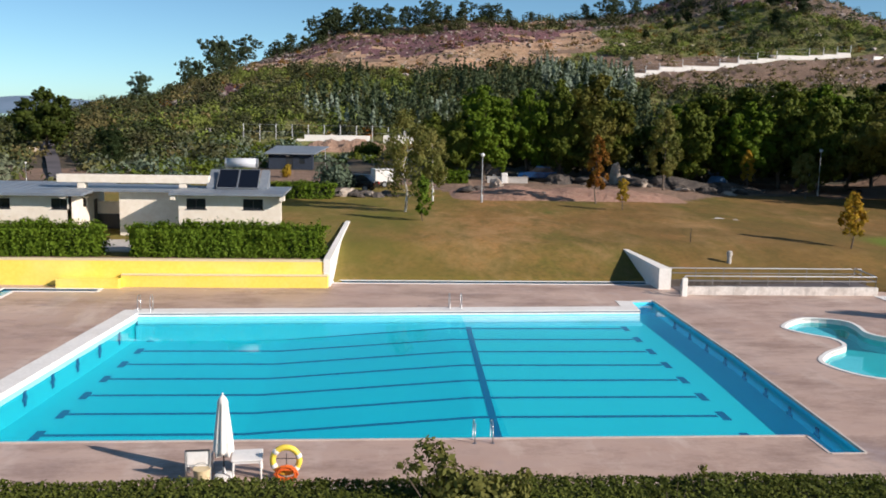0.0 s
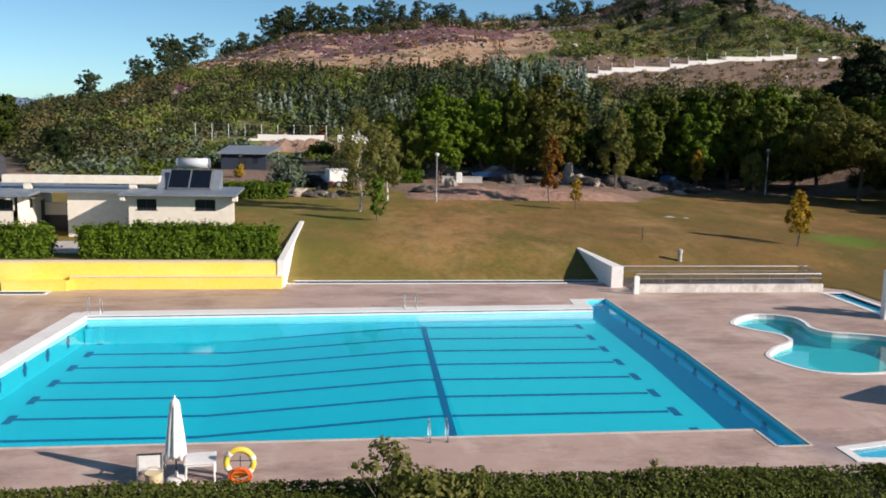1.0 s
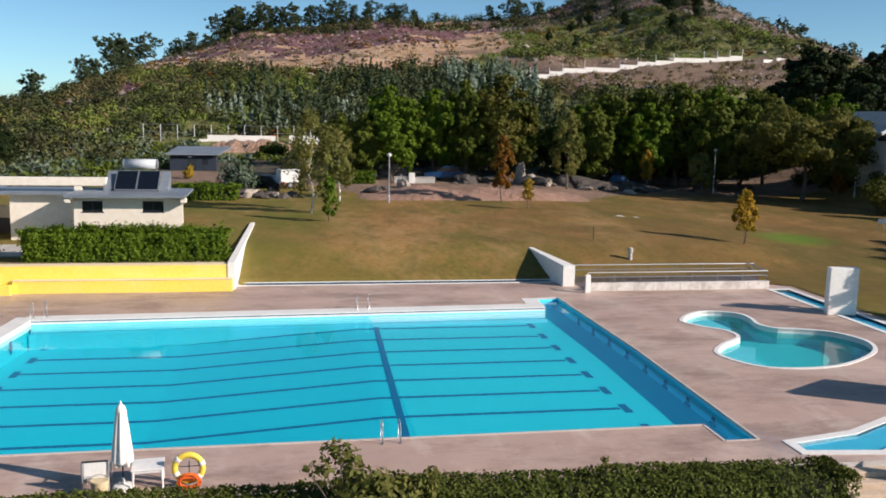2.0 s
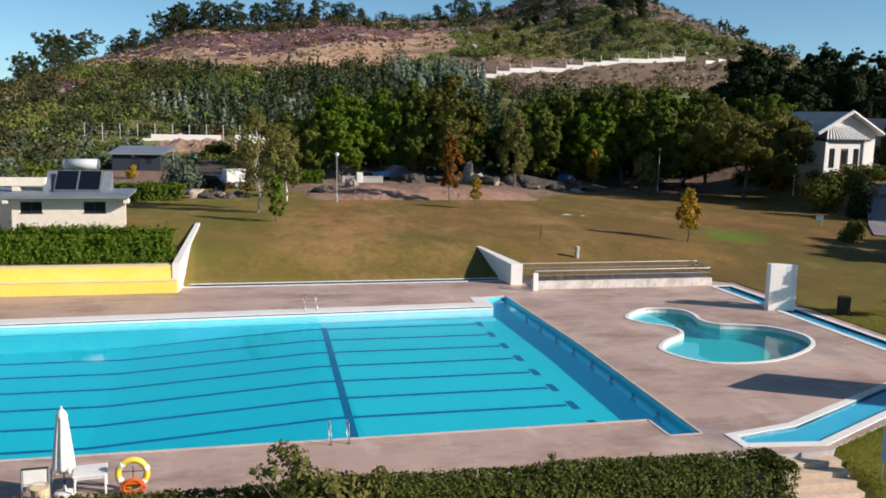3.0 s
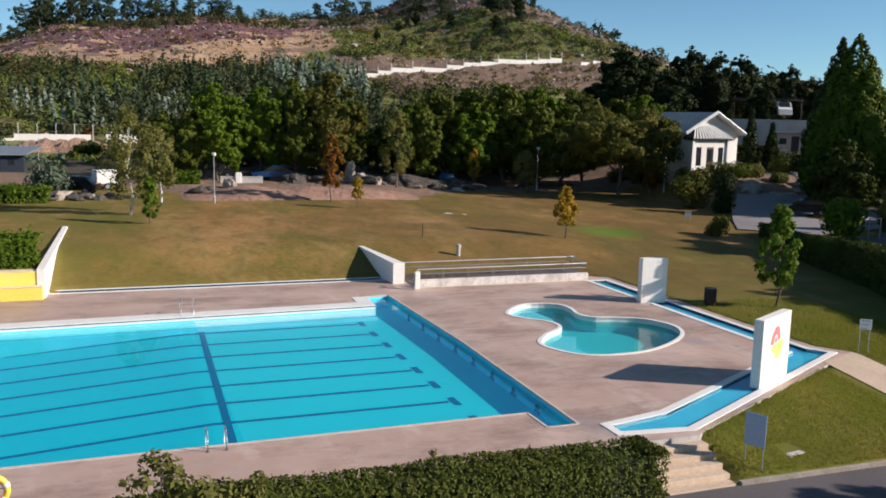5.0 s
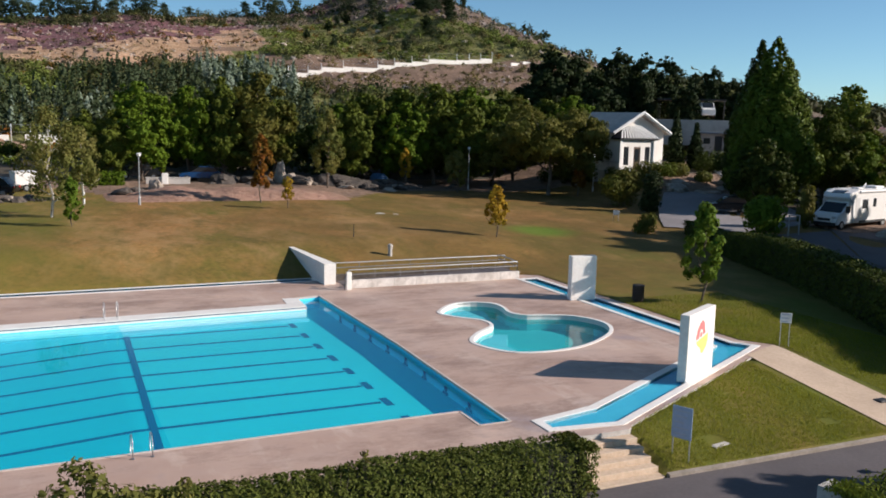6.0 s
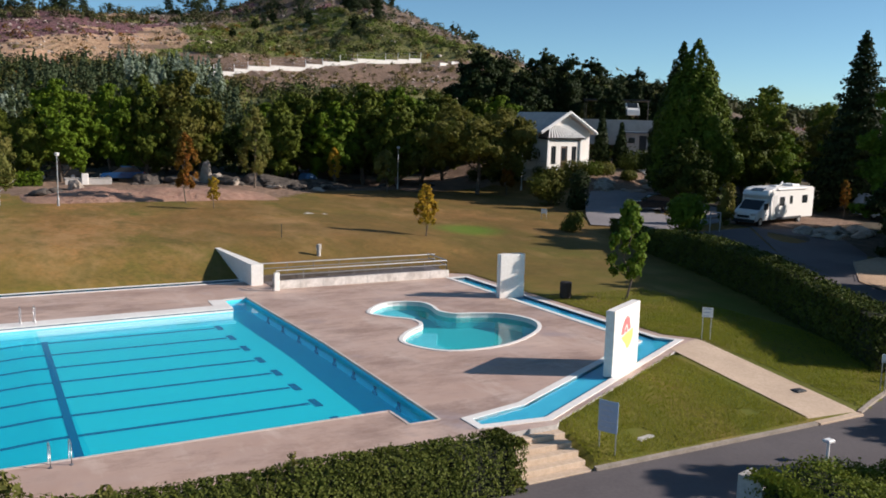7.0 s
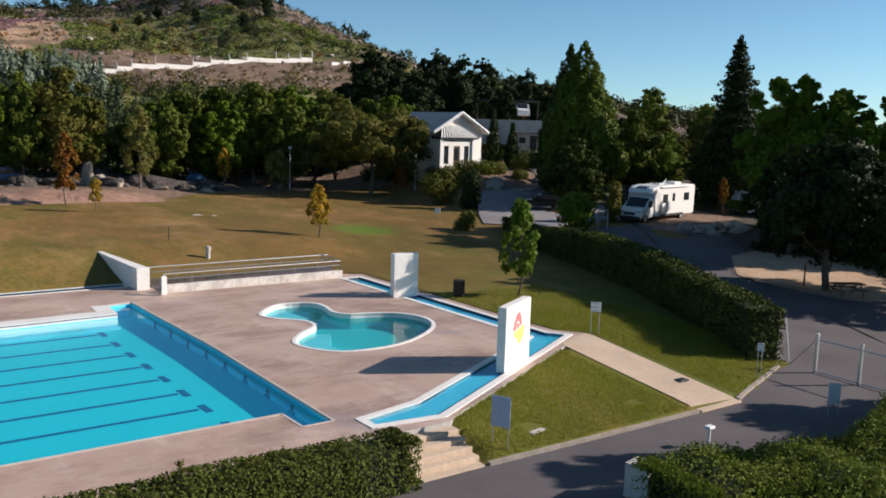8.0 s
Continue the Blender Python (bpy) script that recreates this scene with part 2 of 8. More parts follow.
POOL_PALE = surface("pool_wall_pale", (0.14, 0.6, 0.7), (0.18, 0.64, 0.74), (0.1, 0.54, 0.65), big=0.5, fine=5, rough=0.5, relief=0.05)
CHANNEL_BLUE = surface("channel_blue", (0.07, 0.44, 0.56), (0.09, 0.5, 0.62), (0.05, 0.38, 0.5), big=0.5, fine=5, rough=0.5, relief=0.05)
LANE = plain("lane_navy", (0.0, 0.035, 0.09), 0.5)
KIDS_FLOOR = surface("paddling_teal", (0.022, 0.42, 0.46), (0.03, 0.48, 0.51), (0.018, 0.37, 0.42), big=0.3, fine=3, rough=0.5, relief=0.0)
WATER = water_surface("pool_water", (0.8, 1.0, 1.0))
DEEP_WATER = water_surface("deep_pool_water", (0.3, 0.94, 0.98))
KIDS_WATER = water_surface("paddling_water", (0.72, 0.97, 0.98), cloud=(0.0, 0.36, 0.42), cloudy=0.15)
CONCRETE = surface("grey_concrete", (0.42, 0.4, 0.37), (0.54, 0.51, 0.47), (0.28, 0.26, 0.23), big=0.6, fine=8, rough=0.85, relief=0.3, depth=0.006)
STEEL = plain("stainless_steel", (0.5, 0.51, 0.52), 0.38, 1.0)
GALVANISED = plain("galvanised_steel", (0.5, 0.51, 0.52), 0.45, 0.8)
WHITE_PAINT = plain("white_paint", (0.8, 0.8, 0.78), 0.4)
WHITE_PLASTIC = plain("white_plastic", (0.78, 0.76, 0.72), 0.4)
CANVAS = surface("white_canvas", (0.74, 0.7, 0.64), (0.82, 0.79, 0.74), fine=20, rough=0.9, relief=0.2, depth=0.004)
DARK_METAL = plain("dark_metal", (0.03, 0.032, 0.035), 0.5, 0.3)
DARK_GLASS = glass("dark_glass")
SOLAR = glass("solar_glass", (0.006, 0.008, 0.014))
ZINC = surface("zinc_roof", (0.2, 0.23, 0.265), (0.26, 0.29, 0.325), (0.15, 0.17, 0.19), big=0.5, fine=4, rough=0.5, metal=0.3, relief=0.1)
PALE_ROCK = surface("pale_boulder", (0.3, 0.25, 0.2), (0.42, 0.36, 0.3), (0.2, 0.15, 0.11), big=0.8, fine=3, rough=0.9, relief=0.6, depth=0.04)
ROCK = surface("granite", (0.05, 0.041, 0.035), (0.11, 0.09, 0.074), (0.03, 0.026, 0.021), big=0.6, fine=2.5, rough=0.9, relief=0.8, depth=0.06)
BARK = surface("bark", (0.1, 0.075, 0.055), (0.17, 0.13, 0.1), (0.05, 0.04, 0.03), big=2, fine=9, rough=0.95, relief=0.8, depth=0.03)
BIRCH_BARK = surface("birch_bark", (0.5, 0.46, 0.4), (0.6, 0.56, 0.5), (0.1, 0.08, 0.07), big=3, fine=9, rough=0.8, relief=0.3)
LEAF_CONE = leafage("poplar_leaves", (0.045, 0.075, 0.008), (0.11, 0.15, 0.018), (0.065, 0.09, 0.008), 0.05)
LEAF_HEDGE = leafage("hedge_leaves", (0.06, 0.105, 0.01), (0.125, 0.19, 0.018), (0.08, 0.125, 0.01), 0.2)
LEAF_NEAR = leafage("box_leaves", (0.045, 0.065, 0.012), (0.12, 0.135, 0.028), (0.08, 0.09, 0.018), 0.12)
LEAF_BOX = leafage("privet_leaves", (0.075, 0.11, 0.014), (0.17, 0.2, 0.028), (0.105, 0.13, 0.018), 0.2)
LEAF_YEW = leafage("yew_leaves", (0.03, 0.045, 0.008), (0.085, 0.105, 0.018), (0.05, 0.065, 0.012), 0.03)
RAIL = plain("dark_steel", (0.2, 0.2, 0.2), 0.5, 0.6)
LEAF_DARK = leafage("dark_leaves", (0.024, 0.038, 0.008), (0.062, 0.08, 0.012), (0.036, 0.05, 0.01), 0.1)
# colour range widened to paint sunlit highlights and dark gaps into the crowns
LEAF_ROW = leafage("row_leaves", (0.028, 0.046, 0.008), (0.135, 0.16, 0.022), (0.065, 0.085, 0.012), 0.1)
LEAF_MID = leafage("green_leaves", (0.045, 0.075, 0.01), (0.11, 0.14, 0.018), (0.075, 0.09, 0.012), 0.15)
LEAF_OLIVE = leafage("olive_leaves", (0.085, 0.085, 0.02), (0.15, 0.135, 0.03), (0.075, 0.09, 0.018), 0.25)
LEAF_BRIGHT = leafage("bright_leaves", (0.08, 0.15, 0.015), (0.15, 0.22, 0.03), (0.09, 0.13, 0.015), 0.35)
LEAF_BIRCH = leafage("birch_leaves", (0.13, 0.125, 0.035), (0.22, 0.2, 0.06), (0.1, 0.12, 0.03), 0.3)
LEAF_GOLD = leafage("gold_leaves", (0.38, 0.2, 0.022), (0.48, 0.31, 0.035), (0.24, 0.19, 0.025), 0.35)
LEAF_RED = leafage("rust_leaves", (0.16, 0.045, 0.014), (0.27, 0.12, 0.02), (0.1, 0.08, 0.015), 0.3)
LEAF_HILL = leafage("hill_leaves", (0.028, 0.045, 0.02), (0.07, 0.09, 0.045), (0.045, 0.06, 0.03), 0.1)
LEAF_GREY = leafage("eucalyptus_leaves", (0.085, 0.12, 0.085), (0.16, 0.2, 0.15), (0.075, 0.105, 0.055), 0.15)
LEAF_SILVER = leafage("silver_leaves", (0.15, 0.19, 0.14), (0.27, 0.32, 0.25), (0.12, 0.16, 0.1), 0.15)
HILL_MID = leafage("hill_scrub_green", (0.065, 0.082, 0.024), (0.13, 0.145, 0.042), (0.1, 0.085, 0.04), 0.1, 0.25, 0.09)
HILL_DARK = leafage("hill_scrub_dark", (0.026, 0.038, 0.015), (0.07, 0.082, 0.03), (0.05, 0.046, 0.022), 0.06, 0.25, 0.09)
HILL_OLIVE = leafage("hill_scrub_olive", (0.11, 0.09, 0.036), (0.19, 0.152, 0.062), (0.1, 0.088, 0.036), 0.1, 0.25, 0.09)
HILL_BRIGHT = leafage("hill_bracken", (0.105, 0.145, 0.028), (0.175, 0.215, 0.046), (0.11, 0.12, 0.03), 0.15, 0.25, 0.09)
HILL_GREY = leafage("hill_grey_scrub", (0.11, 0.13, 0.078), (0.19, 0.215, 0.14), (0.1, 0.11, 0.06), 0.1, 0.25, 0.09)
# fir colour, which also paints shade into the picnic trees and shrubs
LEAF_FIR = leafage("fir_and_shade_leaves", (0.012, 0.022, 0.009), (0.03, 0.044, 0.014), (0.02, 0.032, 0.01), 0.05)
# shade between a hedge's leaves, put into its core as near-black
CORE = plain("painted_hedge_shade", (0.014, 0.018, 0.006), 0.95)

# ---- mesh helpers ----


def part(name, bm, mat, parent=None, label="", smooth=False):
    """Links a bmesh as one mesh object under a thing or a part."""
    me = bpy.data.meshes.new(name)
    bmesh.ops.recalc_face_normals(bm, faces=bm.faces)
    if any(e.is_boundary for e in bm.edges) and sum(f.normal.z * f.calc_area() for f in bm.faces) < 0:
        bmesh.ops.reverse_faces(bm, faces=bm.faces)
    bm.to_mesh(me)
    bm.free()
    return mesh_part(name, me, mat, parent, label, smooth)


def mesh_part(name, me, mat, parent=None, label="", smooth=False):
    for k in mat if isinstance(mat, (list, tuple)) else (mat,):
        if k.name not in me.materials:
            me.materials.append(k)
    if smooth:
        me.polygons.foreach_set("use_smooth", [True] * len(me.polygons))
    ob = new(name, me)
    if parent:
        ob.parent = parent
    if label:
        ob["label"] = label
    return ob


def thing(name, label, category, at=(0, 0, 0), rz=0.0, group="", kind=""):
    ob = new(name)
    ob.empty_display_size = 0.2
    ob.matrix_world = pose(*at, 0, 0, rz)
    return tagged(ob, label, category, group, kind)


def box(bm, x0, x1, y0, y1, z0, z1, bevel=0.0, m=None):
    made = bmesh.ops.create_cube(bm, size=1.0, matrix=Matrix.Translation(((x0 + x1) / 2, (y0 + y1) / 2, (z0 + z1) / 2)) @ Matrix.Diagonal((x1 - x0, y1 - y0, z1 - z0, 1)))["verts"]
    if bevel:
        edges = {e for v in made for e in v.link_edges}
        faces = {f for v in made for f in v.link_faces}
        out = bmesh.ops.bevel(bm, geom=list(edges) + list(faces), offset=bevel, segments=1, affect="EDGES")
        made = list({v for f in out["faces"] for v in f.verts} | {v for v in made if v.is_valid})
    if m is not None:
        bmesh.ops.transform(bm, matrix=m, verts=made)
    return bm


def boxed(x0, x1, y0, y1, z0, z1, bevel=0.0, m=None):
    return box(bmesh.new(), x0, x1, y0, y1, z0, z1, bevel, m)


def rod(bm, a, b, r0, r1=None, seg=10):
    """A tapered round rod from a to b."""
    a, b = Vector(a), Vector(b)
    r1 = r0 if r1 is None else r1
    m = Matrix.Translation((a + b) / 2) @ (b - a).to_track_quat("Z", "Y").to_matrix().to_4x4()
    bmesh.ops.create_cone(bm, cap_ends=True, segments=seg, radius1=r0, radius2=r1, depth=(b - a).length, matrix=m)
    return bm


def pipe(bm, points, r, seg=8):
    """A bent tube through the points."""
    for a, b in zip(points, points[1:]):
        rod(bm, a, b, r, r, seg)
    for p in points[1:-1]:
        bmesh.ops.create_uvsphere(bm, u_segments=seg, v_segments=6, radius=r, matrix=Matrix.Translation(p))
    return bm


def prism(bm, outline, z0, z1):
    """An upright solid over a plan outline; z0 and z1 are heights or functions of x, y."""
    lo = z0 if callable(z0) else (lambda x, y: z0)
    hi = z1 if callable(z1) else (lambda x, y: z1)
    bottom = [bm.verts.new((x, y, lo(x, y))) for x, y in outline]
    top = [bm.verts.new((x, y, hi(x, y))) for x, y in outline]
    bm.faces.new(top)
    bm.faces.new(bottom[::-1])
    for i in range(len(outline)):
        j = (i + 1) % len(outline)
        bm.faces.new((bottom[i], bottom[j], top[j], top[i]))
    return bm


def turned(bm, profile, seg=20, m=None):
    """A solid of revolution about z from (radius, height) pairs."""
    rings = [[bm.verts.new((r * math.cos(2 * math.pi * i / seg), r * math.sin(2 * math.pi * i / seg), z)) for i in range(seg)] for r, z in profile]
    for low, high in zip(rings, rings[1:]):
        for i in range(seg):
            bm.faces.new((low[i], low[(i + 1) % seg], high[(i + 1) % seg], high[i]))
    bm.faces.new(rings[0][::-1])
    bm.faces.new(rings[-1])
    if m is not None:
        bmesh.ops.transform(bm, matrix=m, verts=[v for ring in rings for v in ring])
    return bm


def sheet_with_holes(outline, holes, z):
    """A flat face over an outline, with holes."""
    bm = bmesh.new()
    edges = []
    for ring in (outline, *holes):
        vs = [bm.verts.new((x, y, z)) for x, y in ring]
        edges += [bm.edges.new((vs[i], vs[(i + 1) % len(vs)])) for i in range(len(vs))]
    bmesh.ops.triangle_fill(bm, use_beauty=True, use_dissolve=False, edges=edges, normal=(0, 0, 1))
    return bm


def grown(outline, d):
    """The outline moved outwards by d (counter-clockwise outlines)."""
    out = []
    k = len(outline)
    for i in range(k):
        p, q, r = (Vector(outline[j % k]) for j in (i - 1, i, i + 1))
        a, b = (q - p).normalized(), (r - q).normalized()
        na, nb = Vector((a.y, -a.x)), Vector((b.y, -b.x))
        s = na + nb
        s = s / max(0.35, s.length_squared / 2) if s.length > 0.1 else na
        out.append(tuple(q + s * d))
    return out


def band(inner, outer, z0, z1):
    """A solid kerb between two outlines of as many points."""
    bm = bmesh.new()
    rings = [[bm.verts.new((x, y, z)) for x, y in ring] for ring, z in ((inner, z0), (inner, z1), (outer, z1), (outer, z0))]
    k = len(inner)
    for a, b in zip(rings, rings[1:] + rings[:1]):
        for i in range(k):
            j = (i + 1) % k
            bm.faces.new((a[i], a[j], b[j], b[i]))
    return bm


def wall_ring(outline, z0, z1):
    """Upright faces along an outline."""
    bm = bmesh.new()
    low, high = ([bm.verts.new((x, y, z)) for x, y in outline] for z in (z0, z1))
    for i in range(len(outline)):
        j = (i + 1) % len(outline)
        bm.faces.new((low[i], low[j], high[j], high[i]))
    return bm


def inside(x, y, outline):
    hit = False
    for (x0, y0), (x1, y1) in zip(outline, outline[1:] + outline[:1]):
        if (y0 > y) != (y1 > y) and x < (x1 - x0) * (y - y0) / (y1 - y0) + x0:
            hit = not hit
    return hit


def rounded(points, steps=6):
    """A smooth closed outline through a few points."""
    out, k = [], len(points)
    for i in range(k):
        p0, p1, p2, p3 = (Vector(points[j % k]) for j in (i - 1, i, i + 1, i + 2))
        for s in range(steps):
            t = s / steps
            out.append(tuple(0.5 * (2 * p1 + (p2 - p0) * t + (2 * p0 - 5 * p1 + 4 * p2 - p3) * t * t + (3 * p1 - p0 - 3 * p2 + p3) * t ** 3)))
    return out


def quad_mesh(name, corners):
    """A mesh of loose four-cornered leaves from an array (n, 4, 3)."""
    k = len(corners)
    me = bpy.data.meshes.new(name)
    me.vertices.add(4 * k)
    me.vertices.foreach_set("co", np.ascontiguousarray(corners, dtype=np.float32).ravel())
    me.loops.add(4 * k)
    me.loops.foreach_set("vertex_index", np.arange(4 * k, dtype=np.int32))
    me.polygons.add(k)
    me.polygons.foreach_set("loop_start", np.arange(0, 4 * k, 4, dtype=np.int32))
    me.update(calc_edges=True)
    return me


def leaf_quads(rng, centres, outward, size, slim=0.6, ruffle=0.5):
    """Pointed leaves at the centres, facing roughly outwards."""
    k = len(centres)
    normal = outward + rng.normal(0, ruffle, (k, 3))
    normal /= np.linalg.norm(normal, axis=1)[:, None] + 1e-9
    a = np.cross(normal, rng.normal(0, 1, (k, 3)))
    a /= np.linalg.norm(a, axis=1)[:, None] + 1e-9
    b = np.cross(normal, a)
    s = size * rng.uniform(0.6, 1.35, (k, 1))
    fold = normal * s * rng.uniform(-0.2, 0.2, (k, 1))
    return np.stack([centres - a * s, centres - b * s * slim + fold, centres + a * s, centres + b * s * slim + fold], axis=1)


def clump_leaves(rng, clumps, count, size, thick=0.45):
    """Leaves over a set of ellipsoid clumps (x, y, z, rx, ry, rz)."""
    c = np.array(clumps, dtype=float)
    weight = c[:, 3] * c[:, 5]
    pick = rng.choice(len(c), count, p=weight / weight.sum())
    way = rng.normal(0, 1, (count, 3))
    way /= np.linalg.norm(way, axis=1)[:, None]
    depth = 1.06 - thick * rng.random((count, 1)) ** 1.6
    at = c[pick, :3] + way * c[pick, 3:] * depth
    # leaves turn to the light outside the whole crown as well as outside their own clump
    crown = at - at.mean(axis=0)
    crown /= np.abs(crown).max(axis=0) + 1e-6
    crown /= np.linalg.norm(crown, axis=1)[:, None] + 1e-6
    return leaf_quads(rng, at, way * 0.8 + crown * 0.6, size)

# ---- ground ----

def sm(a, b, v):
    """A smooth step from 0 at a to 1 at b."""
    k = min(1.0, max(0.0, (v - a) / (b - a)))
    return k * k * (3 - 2 * k)


# the hill's crest: x, height
CREST = ((-260, -8), (-160, -7), (-133, -6), (-111, -1.5), (-91, 6), (-80, 11.5), (-70, 15.5), (-63, 19.5), (-55, 25), (-46, 28.5), (-37, 31.3), (-27, 34.5), (-18, 36.3), (12, 38.6), (22, 39.7), (52, 41.5), (62, 42.2),
         (71, 44), (79, 46.6), (98, 56), (120, 55), (136, 48.5), (142, 44.5), (153, 36.5), (169, 31), (190, 27), (242, 22), (349, 13), (560, 4), (900, -5))


def crest(x):
    for (x0, z0), (x1, z1) in zip(CREST, CREST[1:]):
        if x < x1:
            return z0 + (z1 - z0) * max(0, x - x0) / (x1 - x0)
    return CREST[-1][1]


def height(x, y):
    """The ground's height, without small bumps."""
    left = 1.35 * sm(22.5, 30, y) + 0.022 * max(0, min(y, 110) - 30)
    right = 0.9 * sm(16, 40, y) + 0.022 * max(0, min(y, 110) - 40)
    w = sm(8, 24, x)
    z = left * (1 - w) + right * w
    z += 2.0 * sm(41, 50, x) * sm(47, 55, y) + 0.35 * sm(38, 46, x) * sm(16, 24, y)
    # the bank between the pool deck and the road
    foot = -5.0 + 2.0 * min(1, max(0, (x - 14.7) / 5.8))
    head = min(2.4, -3.0 + 0.53 * max(0, x - 3.0)) if x > 3.2 else -3.6
    bank = 0.72 * min(1, max(0, (head - y) / (head - foot))) + 0.13 * (1 if y < foot - 0.02 else 0)
    if x < 3.2:
        bank = 0.85 * sm(3.2, 3.6, -y)
    ramp = 0.85 * (1 - sm(-4, 9, y))
    w = sm(20.5, 23, x)
    z -= bank * (1 - w) + ramp * w
    if x < -16.07 and y > 22.3:
        z = max(z, 1.22)
    if y > 96:
        top = crest(x)
        up = min(1.0, (y - 96) / 184)
        z += (top - z) * (0.86 * up + 0.14 * up * up) if y < 280 else (top - z) - (y - 280) * 0.06
    return z

SW, NW, NE = (-25.62, -0.12), (-24.02, 15.36), (-1.15, 16.25)
POOL = [SW, (-1.0, 0.0), (-1.0, -1.36), (0.0, -1.36), (0.3, 8.5), (0.2, 18.6), (-1.0, 18.4), NE, NW]
PADDLING = rounded([(4.45, 13.2), (4.75, 12.1), (5.6, 11.1), (5.5, 9.9), (4.2, 8.8), (3.35, 7.4), (4.3, 5.6), (6.9, 5.5), (9.5, 7.0), (10.55, 8.7), (10.1, 10.3), (8.9, 11.0), (7.85, 11.35), (7.5, 12.2), (7.75, 13.3), (7.6, 14.3), (6.1, 14.75)], 5)
CHANNEL = [(0.9, -2.35), (3.05, -2.6), (14.0, 3.2), (13.5, 3.9), (13.5, 19.6), (12.6, 19.6), (12.6, 3.65), (3.2, -1.3), (0.9, -1.8)]
FOOT_CHANNEL = [(-15.8, 22.75), (1.2, 22.75), (1.2, 23.35), (-15.8, 23.35)]
LEFT_CHANNEL = [(-31.9, 4.0), (-31.3, 4.0), (-31.3, 20.2), (-27.3, 20.2), (-27.3, 20.75), (-31.9, 20.75)]
DECK_OUTLINE = [(-60.0, -3.25), (3.0, -3.25), (3.35, -2.95), (15.1, 3.05), (14.25, 4.2), (14.25, 20.5), (12.9, 21.4), (2.0, 22.0), (1.6, 23.6), (-16.0, 23.6), (-16.0, 21.75), (-60.0, 21.75)]


def edge_distance(x, y, outline):
    best = 1e9
    for (x0, y0), (x1, y1) in zip(outline, outline[1:] + outline[:1]):
        dx, dy = x1 - x0, y1 - y0
        k = min(1, max(0, ((x - x0) * dx + (y - y0) * dy) / (dx * dx + dy * dy)))
        best = min(best, math.hypot(x - x0 - k * dx, y - y0 - k * dy))
    return best


# the boundary wall across the hill: x and foot of each panel
WALL_Y = 178.0
WALL_FOOT = ((42.6, 17.85), (46.6, 18.05), (49.8, 18.8), (55.1, 19.6), (63.7, 19.95), (68.0, 20.8), (72.5, 21.6), (77.0, 22.0), (84.6, 22.8), (88.0, 23.0), (91.2, 23.3), (94.4, 23.7))


def ground_z(x, y):
    z = open_ground_z(x, y)
    if 32 < x < 108 and 162 < y < 194:
        w = (1 - abs(y - WALL_Y) / 16) * sm(34, 42, x) * (1 - sm(97, 107, x))
        foot = next((f for px, f in WALL_FOOT[1:] if x < px), WALL_FOOT[-1][1]) - 0.25 + 0.16 * (y - WALL_Y)
        z += (foot - z) * min(1.0, 1.6 * w)
    return z


def open_ground_z(x, y):
    """The ground with its small bumps."""
    z = height(x, y)
    if -61 < x < 16 and -4 < y < 24 and inside(x, y, DECK_OUTLINE):
        return -2.6 if edge_distance(x, y, DECK_OUTLINE) > 0.3 else z - 0.06
    rough = min(1.0, max(0.0, (y - 60) / 60))
    z += rough * (noise.noise((x * 0.09, y * 0.09, 0)) * 0.9 + noise.noise((x * 0.03, y * 0.03, 3)) * 2.0 * min(1, max(0, (y - 110) / 80)))
    if y > 24 and x > -16:
        z += 0.06 * noise.noise((x * 0.25, y * 0.25, 7))
    return z


def hill_zone(x, y):
    """Which cover the hillside has: 1 soil, 2 cleared, 3 burnt, 4 scrub, 5 woods."""
    u = (y - 96) / 184 + 0.07 * noise.noise((x * 0.045, y * 0.045, 1)) + 0.05 * noise.noise((x * 0.15, y * 0.15, 5))
    v = x + 9 * noise.noise((x * 0.03, y * 0.05, 9))
    if u < 0:
        return 5
    foot = 0.47 + 0.0034 * max(0, -6 - v) + 0.0055 * max(0, v - 12)
    burnt = 0.61 + 0.0036 * max(0, -v) + 0.005 * max(0, v - 2)
    if -62 < v < 51 and u > foot:
        if u > burnt and -50 < v:
            if u > 0.93:
                return 4 if noise.noise((x * 0.1, y * 0.1, 6)) > -0.1 else 2
            return 3 if noise.noise((x * 0.12, y * 0.2, 6)) > -0.42 else 2
        return 2 if noise.noise((x * 0.1, y * 0.15, 8)) > -0.35 else 1
    if -60 < v < -41 and 0.28 < u < 0.5 and noise.noise((x * 0.08, y * 0.08, 3)) > -0.1:
        return 3
    if v >= 51 and u > 0.84 - 0.01 * max(0, v - 86):
        return 7 if noise.noise((x * 0.07, y * 0.07, 2)) > -0.3 else 3
    if v > 40 and 0.3 < u < 0.56 - 0.0028 * (v - 46):
        return 1
    return 4


